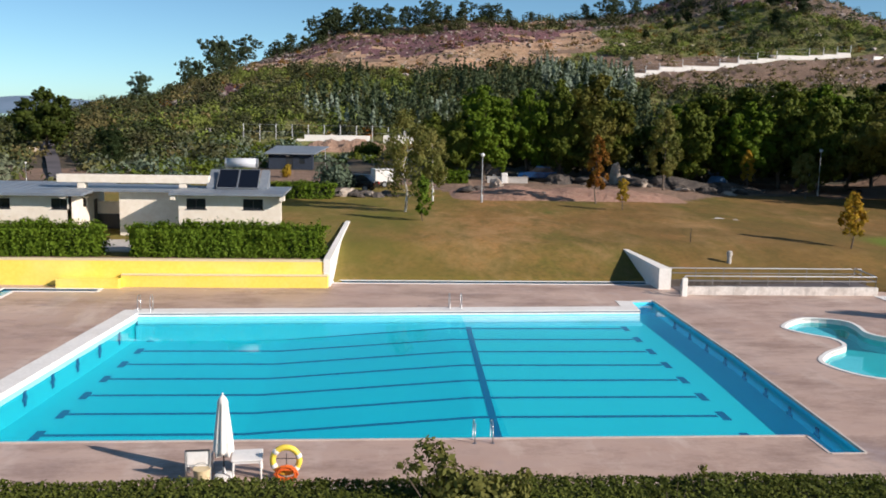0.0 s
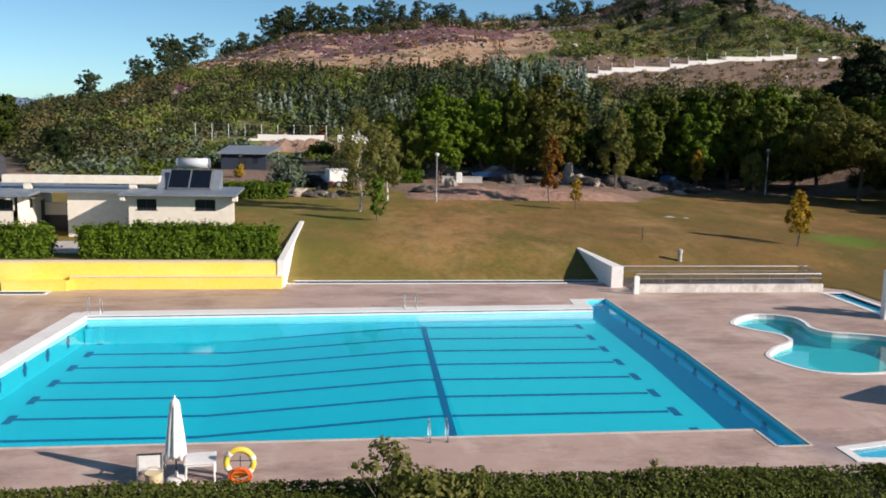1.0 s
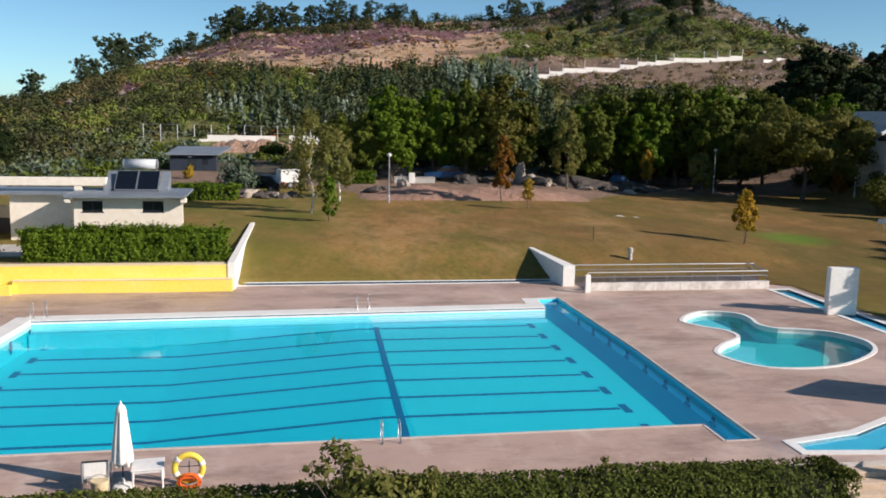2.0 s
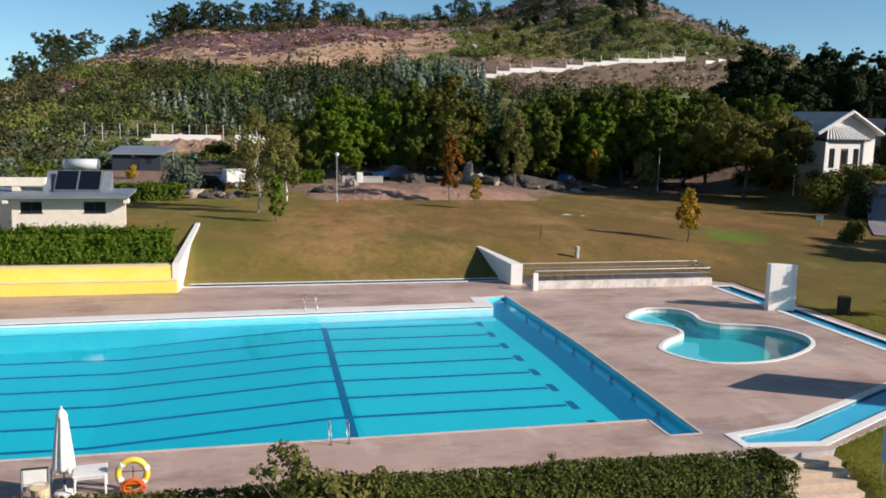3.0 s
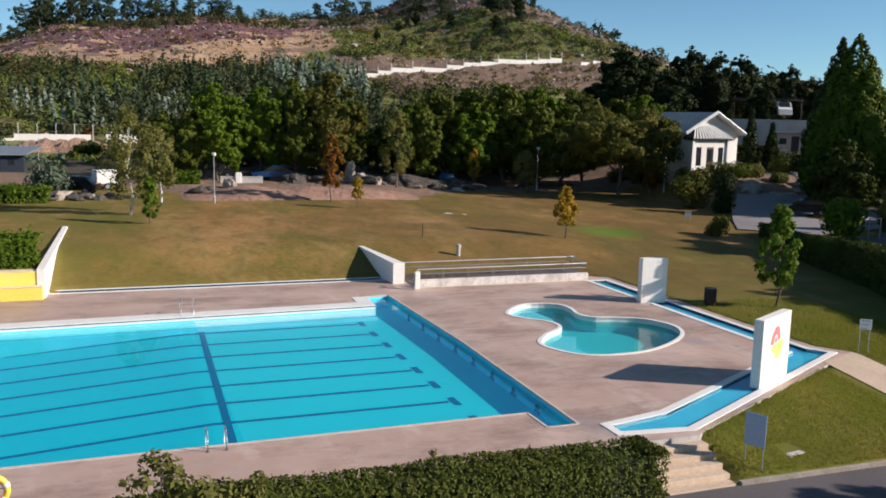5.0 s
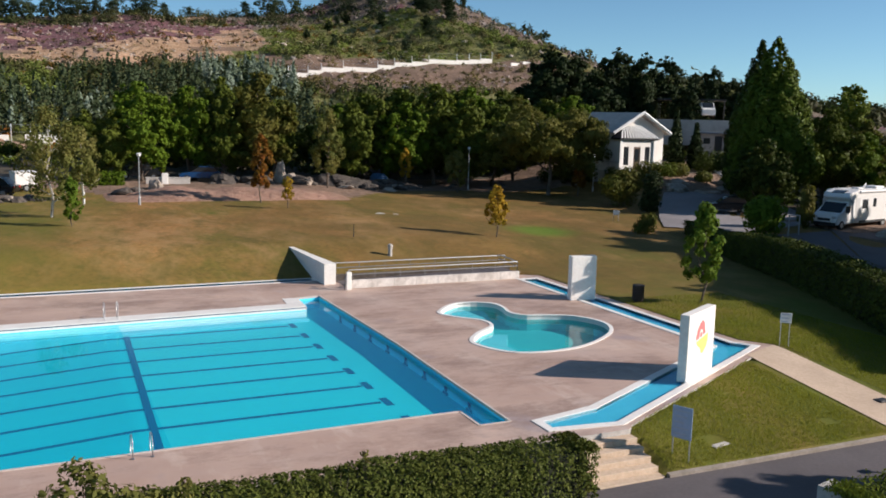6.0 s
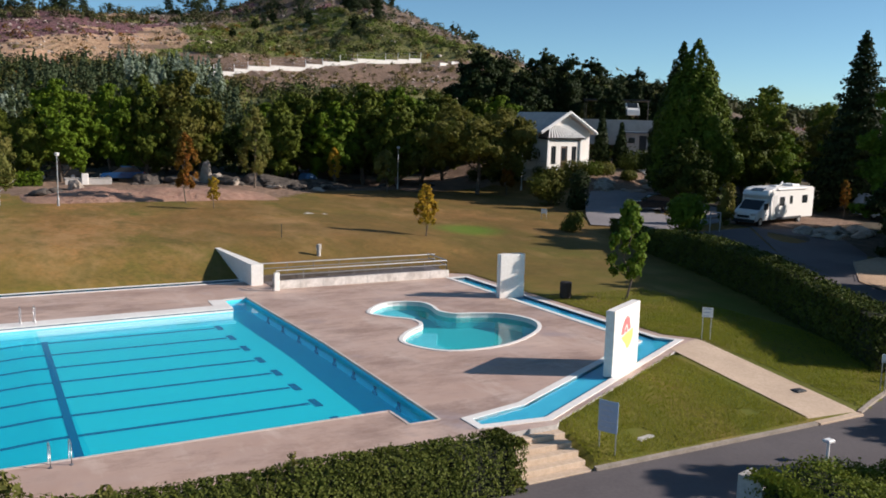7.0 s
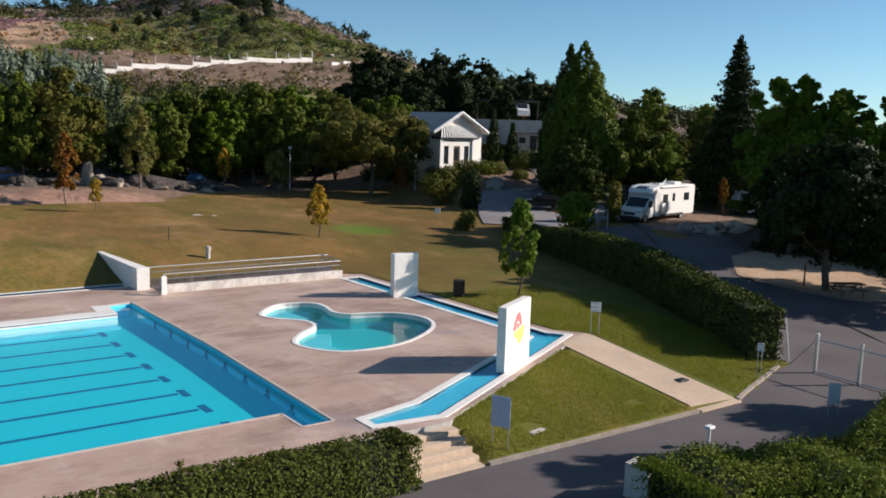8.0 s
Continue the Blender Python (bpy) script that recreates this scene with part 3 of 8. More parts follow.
def ground_sheet():
    def steps(spans):
        out = []
        for a, b, s in spans:
            out += list(np.arange(a, b, s))
        return out
    xs = steps([(-4000, -1000, 500), (-1000, -300, 70), (-300, -140, 16), (-140, -40, 4), (-40, -3, 0.75), (-3, 22, 0.4), (22, 40, 0.75), (40, 70, 1.5), (70, 230, 4), (230, 500, 18), (500, 1000, 60), (1000, 4001, 500)])
    xs = sorted([x for x in xs if abs(x + 16.07) > 0.25] + [-16.1, -16.04])
    ys = steps([(-1500, -300, 300), (-300, -60, 40), (-60, -16, 4), (-16, -7, 0.75), (-7, 7, 0.4), (7, 40, 0.75), (40, 76, 1.5), (76, 290, 3.5), (290, 400, 15), (400, 1000, 100), (1000, 4801, 600)])
    ys = sorted([y for y in ys if abs(y - 22.3) > 0.25 and abs(y + 5.0) > 0.15] + [22.28, 22.33, -5.0, -5.06])
    nx, ny = len(xs), len(ys)
    co = [(x, y, ground_z(x, y)) for y in ys for x in xs]
    faces = [(j * nx + i, j * nx + i + 1, (j + 1) * nx + i + 1, (j + 1) * nx + i) for j in range(ny - 1) for i in range(nx - 1)]
    me = bpy.data.meshes.new("ground")
    me.from_pydata(co, [], faces)
    kinds = (GRASS, SOIL, TAN, PURPLE, SCRUB, WOODS, FIELD, HEATH)
    for k in kinds:
        me.materials.append(k)
    index = []
    for j in range(ny - 1):
        for i in range(nx - 1):
            x, y = (xs[i] + xs[i + 1]) / 2, (ys[j] + ys[j + 1]) / 2
            edge = 62 + 3 * noise.noise((x * 0.1, y * 0.1, 4)) - 8 * sm(-12, -4, x) * (1 - sm(14, 22, x))
            if y > 420 or abs(x) > 420 or y < -80:
                index.append(6)
            elif y > 93:
                index.append(hill_zone(x, y))
            elif y > edge:
                index.append(1 if y < edge + 14 else 5)
            elif 46 < x < 62 and 46 < y < 56:
                index.append(1)
            elif x > 46 and y > 8 or (x < -44 and y > 30):
                index.append(5)
            else:
                index.append(0)
    me.polygons.foreach_set("material_index", index)
    me.polygons.foreach_set("use_smooth", [True] * len(faces))
    me.update()
    return tagged(new("ground", me), "grassy ground rising to a scrub-covered hill", "ground", kind="structure")


ground_sheet()

# far mountains beyond the hill's shoulder, air haze put into their blue-grey
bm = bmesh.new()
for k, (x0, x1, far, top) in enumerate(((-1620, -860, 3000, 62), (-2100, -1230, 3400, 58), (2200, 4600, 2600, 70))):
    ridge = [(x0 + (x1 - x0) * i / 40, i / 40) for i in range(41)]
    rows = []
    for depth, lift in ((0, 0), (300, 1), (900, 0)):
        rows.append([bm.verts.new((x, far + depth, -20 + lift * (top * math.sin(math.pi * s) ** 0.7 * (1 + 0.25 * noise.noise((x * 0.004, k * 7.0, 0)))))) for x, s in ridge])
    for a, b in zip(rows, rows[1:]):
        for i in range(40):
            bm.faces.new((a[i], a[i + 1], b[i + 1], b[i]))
tagged(part("backdrop", bm, MOUNTAIN, smooth=True), "distant mountain ridge coloured blue for haze", "mountain", kind="structure")

# ---- pool deck ----
deck = tagged(part("pavement", sheet_with_holes(DECK_OUTLINE, [POOL, PADDLING, CHANNEL, FOOT_CHANNEL, LEFT_CHANNEL], -0.004), DECK), "pinkish concrete paved pool deck with stains", "pavement", kind="structure")
part("deck_edge", wall_ring(DECK_OUTLINE, -1.0, -0.004), CONCRETE, deck)

# ---- swimming pool ----
WATER_Z, SHALLOW, DEEP = -0.17, -0.62, -1.14
pool = thing("swimming_pool", "large rectangular turquoise swimming pool with dark lane lines", "swimming pool")


def still(ob):
    """Clear water lets the daylight in."""
    ob.visible_shadow = False
    return ob


def floor_z(x):
    return SHALLOW + (DEEP - SHALLOW) * min(1, max(0, (-10.2 - x) / 7.4))


bm = bmesh.new()
stations = (-25.8, -17.6, -10.2, 0.4)
rows = [[bm.verts.new((x, y, floor_z(x))) for y in (-1.45, 18.65)] for x in stations]
for a, b in zip(rows, rows[1:]):
    bm.faces.new((a[0], b[0], b[1], a[1]))
part("basin_floor", bm, POOL_FLOOR, pool)


def along(a, b, inner, outer, z0, z1):
    """A straight course along the pool's edge from a to b, between two distances out of the basin."""
    a, b = Vector(a), Vector(b)
    d = (b - a).normalized()
    n = Vector((d.y, -d.x))
    q = [a + n * inner, b + n * inner, b + n * outer, a + n * outer]
    return prism(bmesh.new(), [(v.x, v.y) for v in q], z0, z1)


# east walls lightened for bounced light, sun-struck west wall toned darker
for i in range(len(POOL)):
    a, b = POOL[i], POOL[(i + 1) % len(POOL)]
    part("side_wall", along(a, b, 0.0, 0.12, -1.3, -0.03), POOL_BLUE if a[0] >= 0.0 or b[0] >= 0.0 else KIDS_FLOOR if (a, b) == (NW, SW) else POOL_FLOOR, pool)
# coping: broad and white along the far side and the deep end, thin elsewhere
part("coping", along(NE, (NW[0] - 0.3, NW[1] - 0.012), -0.01, 0.86, -0.12, 0.03), COPING, pool)
part("coping", along((NW[0] + 0.06, NW[1] + 0.6), SW, -0.01, 0.78, -0.12, 0.026), COPING, pool)
for a, b, w in ((SW, (-1.0, 0.0), 0.09), ((-1.0, 0.0), (-1.0, -1.36), 0.07), ((-1.0, -1.36), (0.0, -1.36), 0.06), ((0.0, -1.36), (0.3, 8.5), 0.07), ((0.3, 8.5), (0.2, 18.6), 0.07), ((0.2, 18.6), (-1.0, 18.4), 0.1)):
    part("coping", along(a, b, -0.015, w, -0.07, 0.012), THIN_COPING, pool)
part("coping", along((-1.0, 18.4), NE, -0.015, 0.75, -0.07, 0.014), COPING, pool)
# white faces above the water and the pale tiles below it
part("tile_band", along(NW, SW, -0.02, 0.0, -0.36, 0.0), COPING, pool, "white rendered face above the water")
part("tile_band", along(NE, NW, -0.02, 0.0, WATER_Z + 0.02, -0.05), COPING, pool)
part("gutter_line", along(NE, NW, -0.03, 0.0, -0.05, -0.015), LANE, pool)
part("gutter_line", along(NE, NW, -0.03, 0.0, WATER_Z - 0.03, WATER_Z + 0.015), POOL_BLUE, pool)
part("tile_band", along(NE, NW, -0.03, 0.0, -0.48, WATER_Z - 0.03), surface("pale_tiles", (0.58, 0.84, 0.88), (0.66, 0.88, 0.91), (0.48, 0.78, 0.84), big=0.6, fine=6, rough=0.4, relief=0.05), pool, "pale blue tile band")
# a submerged ledge along the far wall
part("ledge", along(NE, NW, -0.42, -0.03, -1.3, -0.5), POOL_PALE, pool)
LANES = [1.45 + 1.97 * k for k in range(8)]
for y in LANES:
    start = -24.05 + 0.05 * y if y < 15.0 else -23.35
    bm = bmesh.new()
    rows = [[bm.verts.new((x, y + s, floor_z(x) + h)) for s, h in ((-0.1, 0.0), (-0.1, 0.006), (0.1, 0.006), (0.1, 0.0))] for x in (start, -17.6, -10.2, -2.3)]
    for a, b in zip(rows, rows[1:]):
        for i in range(3):
            bm.faces.new((a[i], b[i], b[i + 1], a[i + 1]))
    part("lane_line", bm, LANE, pool)
    for x in (start - 0.05, -2.1):
        part("lane_end", boxed(x - 0.14, x + 0.14, y - 0.42, y + 0.42, floor_z(x), floor_z(x) + 0.008, 0), LANE, pool)
    for x, low in ((SW[0] + 0.1034 * (y + 0.12) + 0.03, -0.85), (0.0304 * (y + 1.36) - 0.03 if y < 8.5 else 0.3 - 0.0099 * (y - 8.5) - 0.03, -0.8)):
        bm = boxed(x - 0.012, x + 0.012, y - 0.1, y + 0.1, low, -0.32)
        box(bm, x - 0.013, x + 0.013, y - 0.2, y + 0.2, low * 0.7 - 0.05, low * 0.7 + 0.05)
        part("wall_mark", bm, LANE, pool)
part("cross_line", prism(bmesh.new(), [(-9.93, 0.0), (-9.69, 0.0), (-9.2, 15.5), (-9.44, 15.5)], floor_z(-9.6) - 0.02, floor_z(-9.6) + 0.014), LANE, pool)
tagged(still(part("water", sheet_with_holes([(-9.6, -0.045), (-1.0, 0.0), (-1.0, -1.36), (0.0, -1.36), (0.3, 8.5), (0.2, 18.6), (-1.0, 18.4), NE, (-9.6, 15.92)], [], WATER_Z), WATER)), "still clear water over the shallow end", "water", kind="structure")
tagged(still(part("water", sheet_with_holes([SW, (-9.6, -0.045), (-9.6, 15.92), NW], [], WATER_Z), DEEP_WATER)), "still clear water over the deep end", "water", kind="structure")


def pool_ladder(at, rz):
    t = thing("pool_ladder", "stainless steel pool ladder with two curved handrails", "ladder", at, rz, group="pool ladders")
    for x in (-0.27, 0.27):
        arc = [(x, 0.45 - 0.0, 0.0), (x, 0.45, 0.55)] + [(x, 0.45 - 0.27 * (1 - math.cos(k * math.pi / 5)), 0.55 + 0.2 * math.sin(k * math.pi / 5)) for k in range(1, 5)] + [(x, -0.09, 0.5), (x, -0.09, -0.85)]
        part("handrail", pipe(bmesh.new(), arc, 0.016), STEEL, t, smooth=True)
        part("flange", turned(bmesh.new(), [(0.06, 0.0), (0.06, 0.012), (0.03, 0.02)], 12, Matrix.Translation((x, 0.45, 0))), STEEL, t)
    for z in (-0.25, -0.5, -0.75):
        part("tread", boxed(-0.26, 0.26, -0.13, -0.05, z - 0.015, z + 0.015, 0.005), STEEL, t)
    return t


near_ladder = pool_ladder((-10.45, 0.0, 0.0), 180)
near_ladder.scale = (0.92, 1.0, 0.76)
pool_ladder((-9.85, 16.2, 0.03), 2)
pool_ladder((-23.75, 15.55, 0.03), 2)

# ---- paddling pool ----
kids = thing("paddling_pool", "small curved paddling pool with white rim", "paddling pool")
part("basin_floor", sheet_with_holes(grown(PADDLING, 0.05), [], -0.72), KIDS_FLOOR, kids)
part("side_wall", wall_ring(PADDLING, -0.75, -0.2), KIDS_FLOOR, kids)
part("tile_band", wall_ring(PADDLING, -0.2, -0.02), COPING, kids)
part("coping", band(PADDLING, grown(PADDLING, 0.17), -0.1, 0.02), COPING, kids)
# pale entry steps in the two bays
for k, cut in enumerate(([(4.4, 13.3), (4.75, 12.1), (5.5, 11.4), (6.5, 12.6), (6.3, 14.7), (5.6, 14.5)], [(5.35, 9.6), (4.2, 8.75), (3.4, 7.4), (4.3, 5.65), (5.0, 5.55), (4.9, 7.6), (5.9, 9.3)])):
    part("entry_step", prism(bmesh.new(), cut, -0.7, -0.3), POOL_PALE, kids, "pale submerged entry step")
tagged(still(part("water", sheet_with_holes(PADDLING, [], -0.2), KIDS_WATER)), "still clear paddling pool water", "water", kind="structure")

# ---- shallow footbath channels ----


def channel(outline, rim, depth=-0.11):
    t = thing("footbath_channel", "shallow blue footbath channel with white kerb", "channel", group="footbath channels")
    part("channel_floor", sheet_with_holes(grown(outline, 0.03), [], depth), CHANNEL_BLUE, t)
    part("channel_wall", wall_ring(outline, depth - 0.05, -0.01), CHANNEL_BLUE, t)
    part("kerb", band(outline, grown(outline, rim), -0.12, 0.02), COPING, t)
    tagged(still(part("water", sheet_with_holes(outline, [], -0.06), WATER)), "thin layer of clear footbath water", "water", kind="structure")


channel(CHANNEL, 0.28)
channel(FOOT_CHANNEL, 0.16)
channel(LEFT_CHANNEL, 0.16)

# ---- standing slabs by the channel ----


def slab(at, rz, length, thick, tall, label):
    t = thing("standing_slab", label, "slab", at, rz, group="white standing slabs")
    part("panel", boxed(0, length, 0, thick, 0, tall, 0.015), WHITE, t)
    return t


slab((11.95, 13.62, -0.02), -6, 1.4, 0.4, 2.28, "tall white rendered slab straddling the channel")
logo_slab = slab((7.82, -0.05, -0.02), 28.6, 2.62, 0.34, 2.42, "tall white rendered slab with a painted coloured emblem")
EMBLEM_RED, EMBLEM_YELLOW = plain("emblem_red", (0.72, 0.2, 0.2)), plain("emblem_yellow", (0.82, 0.74, 0.2))


def emblem_piece(outline, mat):
    bm = bmesh.new()
    front = [bm.verts.new((x, -0.008, z)) for x, z in outline]
    back = [bm.verts.new((x, 0.004, z)) for x, z in outline]
    bm.faces.new(front)
    for i in range(len(outline)):
        j = (i + 1) % len(outline)
        bm.faces.new((front[i], front[j], back[j], back[i]))
    part("emblem", bm, mat, logo_slab, "painted coloured emblem")


emblem_piece([(0.72, 1.42), (0.85, 1.74), (1.08, 1.98), (1.32, 2.06), (1.52, 1.94), (1.66, 1.54), (1.42, 1.5), (1.38, 1.68), (1.22, 1.76), (1.08, 1.64), (1.03, 1.42)], EMBLEM_RED)
emblem_piece([(1.12, 1.44), (1.15, 1.6), (1.24, 1.66), (1.32, 1.58), (1.33, 1.46)], EMBLEM_RED)
emblem_piece([(0.78, 1.32), (1.1, 1.38), (1.5, 1.44), (1.92, 1.5), (1.95, 1.25), (1.8, 1.0), (1.5, 0.82), (1.3, 0.84), (1.2, 1.04), (0.95, 1.16)], EMBLEM_YELLOW)

# ---- yellow retaining wall, bench and wing walls ----
wall = tagged(part("wall_north", boxed(-60, -16.0, 21.75, 22.3, -0.3, 1.27, 0.01), YELLOW), "bright yellow painted retaining wall", "wall", kind="structure")
part("wall_cap", boxed(-60, -16.0, 21.73, 22.32, 1.274, 1.32, 0.008), surface("cap_cream", (0.75, 0.6, 0.35), (0.8, 0.68, 0.45), fine=8), wall)
bench = thing("wall_bench", "long yellow concrete bench against the wall", "bench")
part("seat", boxed(-26.4, -16.0, 21.3, 21.746, -0.1, 0.6, 0.015), YELLOW, bench)
part("step", boxed(-29.5, -26.4, 20.95, 21.746, -0.1, 0.45, 0.015), YELLOW, bench)
part("seat_edge", boxed(-26.4, -16.0, 21.27, 21.72, 0.604, 0.64, 0.008), bpy.data.materials["cap_cream"], bench)
tagged(part("wall_wing", prism(bmesh.new(), [(-16.25, 21.7), (-15.9, 21.7), (-15.42, 36.6), (-15.7, 36.6)], -0.3, lambda x, y: 1.42 if y < 30 else 1.62), WHITE), "white rendered wing wall beside the grass slope", "wall", kind="structure")
tagged(part("wall_wing", prism(bmesh.new(), [(1.35, 21.4), (2.0, 21.4), (1.45, 28.6), (1.2, 28.6)], -0.3, 1.13), WHITE), "pale concrete wing wall beside the grass slope", "wall", kind="structure")

# ---- access ramp with railings ----
ramp_wall = tagged(part("wall_ramp", boxed(2.25, 12.6, 20.0, 20.22, -0.2, 0.42, 0.01), MOTTLED), "low white ramp wall", "wall", kind="structure")
for k in range(1, 8):
    x = 2.25 + k * 1.3
    part("joint", boxed(x - 0.012, x + 0.012, 19.994, 20.0, 0.0, 0.42), CONCRETE, ramp_wall)
# shade behind the railing is put into the dark floor and back wall
tagged(part("floor", prism(bmesh.new(), [(2.25, 20.22), (12.6, 20.22), (12.6, 22.2), (2.25, 22.2)], -0.3, lambda x, y: 0.02 + 0.3 * (x - 2.25) / 10.4), ASPHALT), "sloping access ramp, coloured dark for shade", "ramp", kind="structure")
tagged(part("wall_ramp", boxed(2.0, 13.2, 22.2, 22.42, -0.2, 0.36, 0.01), ROCK), "low wall behind the ramp, coloured dark for shade", "wall", kind="structure")


def railing(points, tall, label):
    t = thing("railing", label, "railing", group="ramp railings")
    for a, b in zip(points, points[1:]):
        a, b = Vector(a), Vector(b)
        count = max(1, round((b - a).length / 1.5))
        for k in range(count + 1):
            p = a.lerp(b, k / count)
            part("post", rod(bmesh.new(), p, p + Vector((0, 0, tall)), 0.022, 0.022, 8), RAIL, t)
        # paler steel paints the lit top rail, darker steel the shaded rest
        for z in (tall, tall * 0.55):
            part("rail", rod(bmesh.new(), a + Vector((0, 0, z)), b + Vector((0, 0, z)), 0.03, 0.03, 8), GALVANISED if z == tall else RAIL, t)
    return t


railing([(1.9, 19.6, 0.0), (2.3, 20.1, 0.42), (12.5, 20.1, 0.42), (12.5, 22.3, 0.5)], 0.55, "galvanised steel railing on the white ramp wall")
tagged(part("end_post", boxed(1.98, 2.26, 19.55, 19.68, 0.0, 0.95, 0.015), WHITE), "pale concrete end post before the ramp", "post")
railing([(2.1, 22.3, 0.4), (12.9, 22.3, 0.4)], 0.6, "galvanised steel railing behind the ramp")

# ---- steps down to the road ----
stairs = tagged(new("stairs"), "pale stone steps down to the road", "stairs", kind="structure")
for k in range(5):
    part("step", boxed(0.75, 3.05 - 0.02 * k, -3.6 - 0.36 * k, -3.25 - 0.36 * k, -1.1, -0.155 * (k + 1), 0.012), PATH_CONCRETE, stairs)


def draped(name, outline_left, outline_right, lift, mat, across=6):
    """A strip of paving laid over the ground between two edge lines."""
    bm = bmesh.new()
    rows = []
    for a, b in zip(outline_left, outline_right):
        row = []
        for k in range(across + 1):
            x, y = (a[0] + (b[0] - a[0]) * k / across, a[1] + (b[1] - a[1]) * k / across)
            row.append(bm.verts.new((x, y, max(ground_z(x, y), height(x, y)) + lift)))
        rows.append(row)
    for a, b in zip(rows, rows[1:]):
        for k in range(across):
            bm.faces.new((a[k], a[k + 1], b[k + 1], b[k]))
    return part(name, bm, mat, smooth=True)


def between(points, step=1.0):
    out = []
    for a, b in zip(points, points[1:]):
        k = max(1, round(math.dist(a, b) / step))
        out += [(a[0] + (b[0] - a[0]) * i / k, a[1] + (b[1] - a[1]) * i / k) for i in range(k)]
    return out + [points[-1]]


def lane_edges(centre, width):
    left, right = [], []
    for i, p in enumerate(centre):
        a, b = Vector(centre[max(0, i - 1)]), Vector(centre[min(len(centre) - 1, i + 1)])
        d = (b - a).normalized()
        w = width(i / (len(centre) - 1)) if callable(width) else width
        left.append((p[0] - d.y * w / 2, p[1] + d.x * w / 2))
        right.append((p[0] + d.y * w / 2, p[1] - d.x * w / 2))
    return left, right


tagged(draped("path", [(12.7 - 0.02 * k, 2.1 - 0.485 * k) for k in range(16)], [(14.98 - 0.022 * k, 2.95 - 0.555 * k) for k in range(16)], 0.03, PATH_CONCRETE), "pale concrete footpath sloping to the road", "path", kind="structure")
ROAD_LEFT = ((-40, -5.08), (2, -5.08), (14.7, -5.08), (17.6, -4.05), (20.6, -3.05), (23.3, 0.2), (25.4, 4.9), (28.0, 10.8), (30.5, 16.8), (32.6, 23.0), (35.2, 30.0))
ROAD_RIGHT = ((-40, -12.2), (2, -12.2), (14.7, -12.4), (20.0, -11.6), (25.5, -8.0), (28.6, -3.6), (30.8, 0.5), (33.4, 6.0), (35.5, 11.5), (39.5, 19.0), (46.5, 28.5))
left, right = [], []
for a0, a1, b0, b1 in zip(ROAD_LEFT, ROAD_LEFT[1:], ROAD_RIGHT, ROAD_RIGHT[1:]):
    k = max(2, round(math.dist(a0, a1) / 0.8))
    left += [(a0[0] + (a1[0] - a0[0]) * i / k, a0[1] + (a1[1] - a0[1]) * i / k) for i in range(k)]
    right += [(b0[0] + (b1[0] - b0[0]) * i / k, b0[1] + (b1[1] - b0[1]) * i / k) for i in range(k)]
tagged(draped("road", left, right, 0.05, ASPHALT, 12), "dark worn asphalt access road", "road", kind="structure")

tagged(draped("road", [(-60.2, 103.3), (-58.1, 97.3), (-53.0, 84.9), (-47.0, 68.8), (-44.3, 62.0)], [(-58.9, 104.6), (-56.8, 98.6), (-51.9, 86.2), (-45.7, 69.0), (-42.9, 62.0)], 0.2, ASPHALT), "narrow dark lane running down the valley", "road", kind="structure")
tagged(draped("road", [(33.0, 6.2), (35.5, 11.5), (39.5, 19.0), (46.5, 28.0)], [(34.6, 8.6), (46.2, 16.8), (49.0, 20.2), (52.0, 24.6)], 0.06, ASPHALT, 12), "dark asphalt turning area beside the picnic ground", "road", kind="structure")

# ---- plants ----


def tree_wood(rng, tall, spread, trunk, clear, limbs=7, lean=0.0):
    """A tapered trunk with limbs reaching into the crown."""
    bm = bmesh.new()
    bends = [Vector((rng.normal(0, 0.02) * tall + lean * k / 4, rng.normal(0, 0.02) * tall, tall * 0.82 * k / 4)) for k in range(5)]
    bends[0] = Vector((0, 0, -0.3))
    for k in range(4):
        rod(bm, bends[k], bends[k + 1], trunk * (1 - 0.2 * k), trunk * (0.8 - 0.2 * k) + 0.01, 8)
    for k in range(limbs):
        s = clear + (0.95 - clear) * k / limbs
        base = bends[0].lerp(bends[4], s)
        a = 2.4 * k + rng.uniform(0, 1)
        reach = spread * (0.85 - 0.45 * s)
        mid = base + Vector((math.cos(a) * reach * 0.5, math.sin(a) * reach * 0.5, reach * 0.3))
        end = base + Vector((math.cos(a) * reach, math.sin(a) * reach, reach * 0.75))
        rod(bm, base, mid, trunk * 0.4 * (1.1 - s), trunk * 0.25 * (1.1 - s), 6)
        rod(bm, mid, end, trunk * 0.25 * (1.1 - s), 0.012, 6)
    return bm


def lobe(rng, x, y, z, r, flat, sub):
    """One bough of a crown: small sprays round its middle."""
    out = [(x, y, z, r * 0.6, r * 0.6, r * 0.6 * flat)]
    for _ in range(int(sub * 1.7)):
        w = rng.normal(0, 1, 3)
        w *= rng.uniform(0.55, 1.08) / np.linalg.norm(w)
        k = r * rng.uniform(0.16, 0.36)
        out.append((x + w[0] * r, y + w[1] * r, z + (w[2] + 0.1) * r * flat, k, k, k * rng.uniform(0.6, 0.95)))
    return out


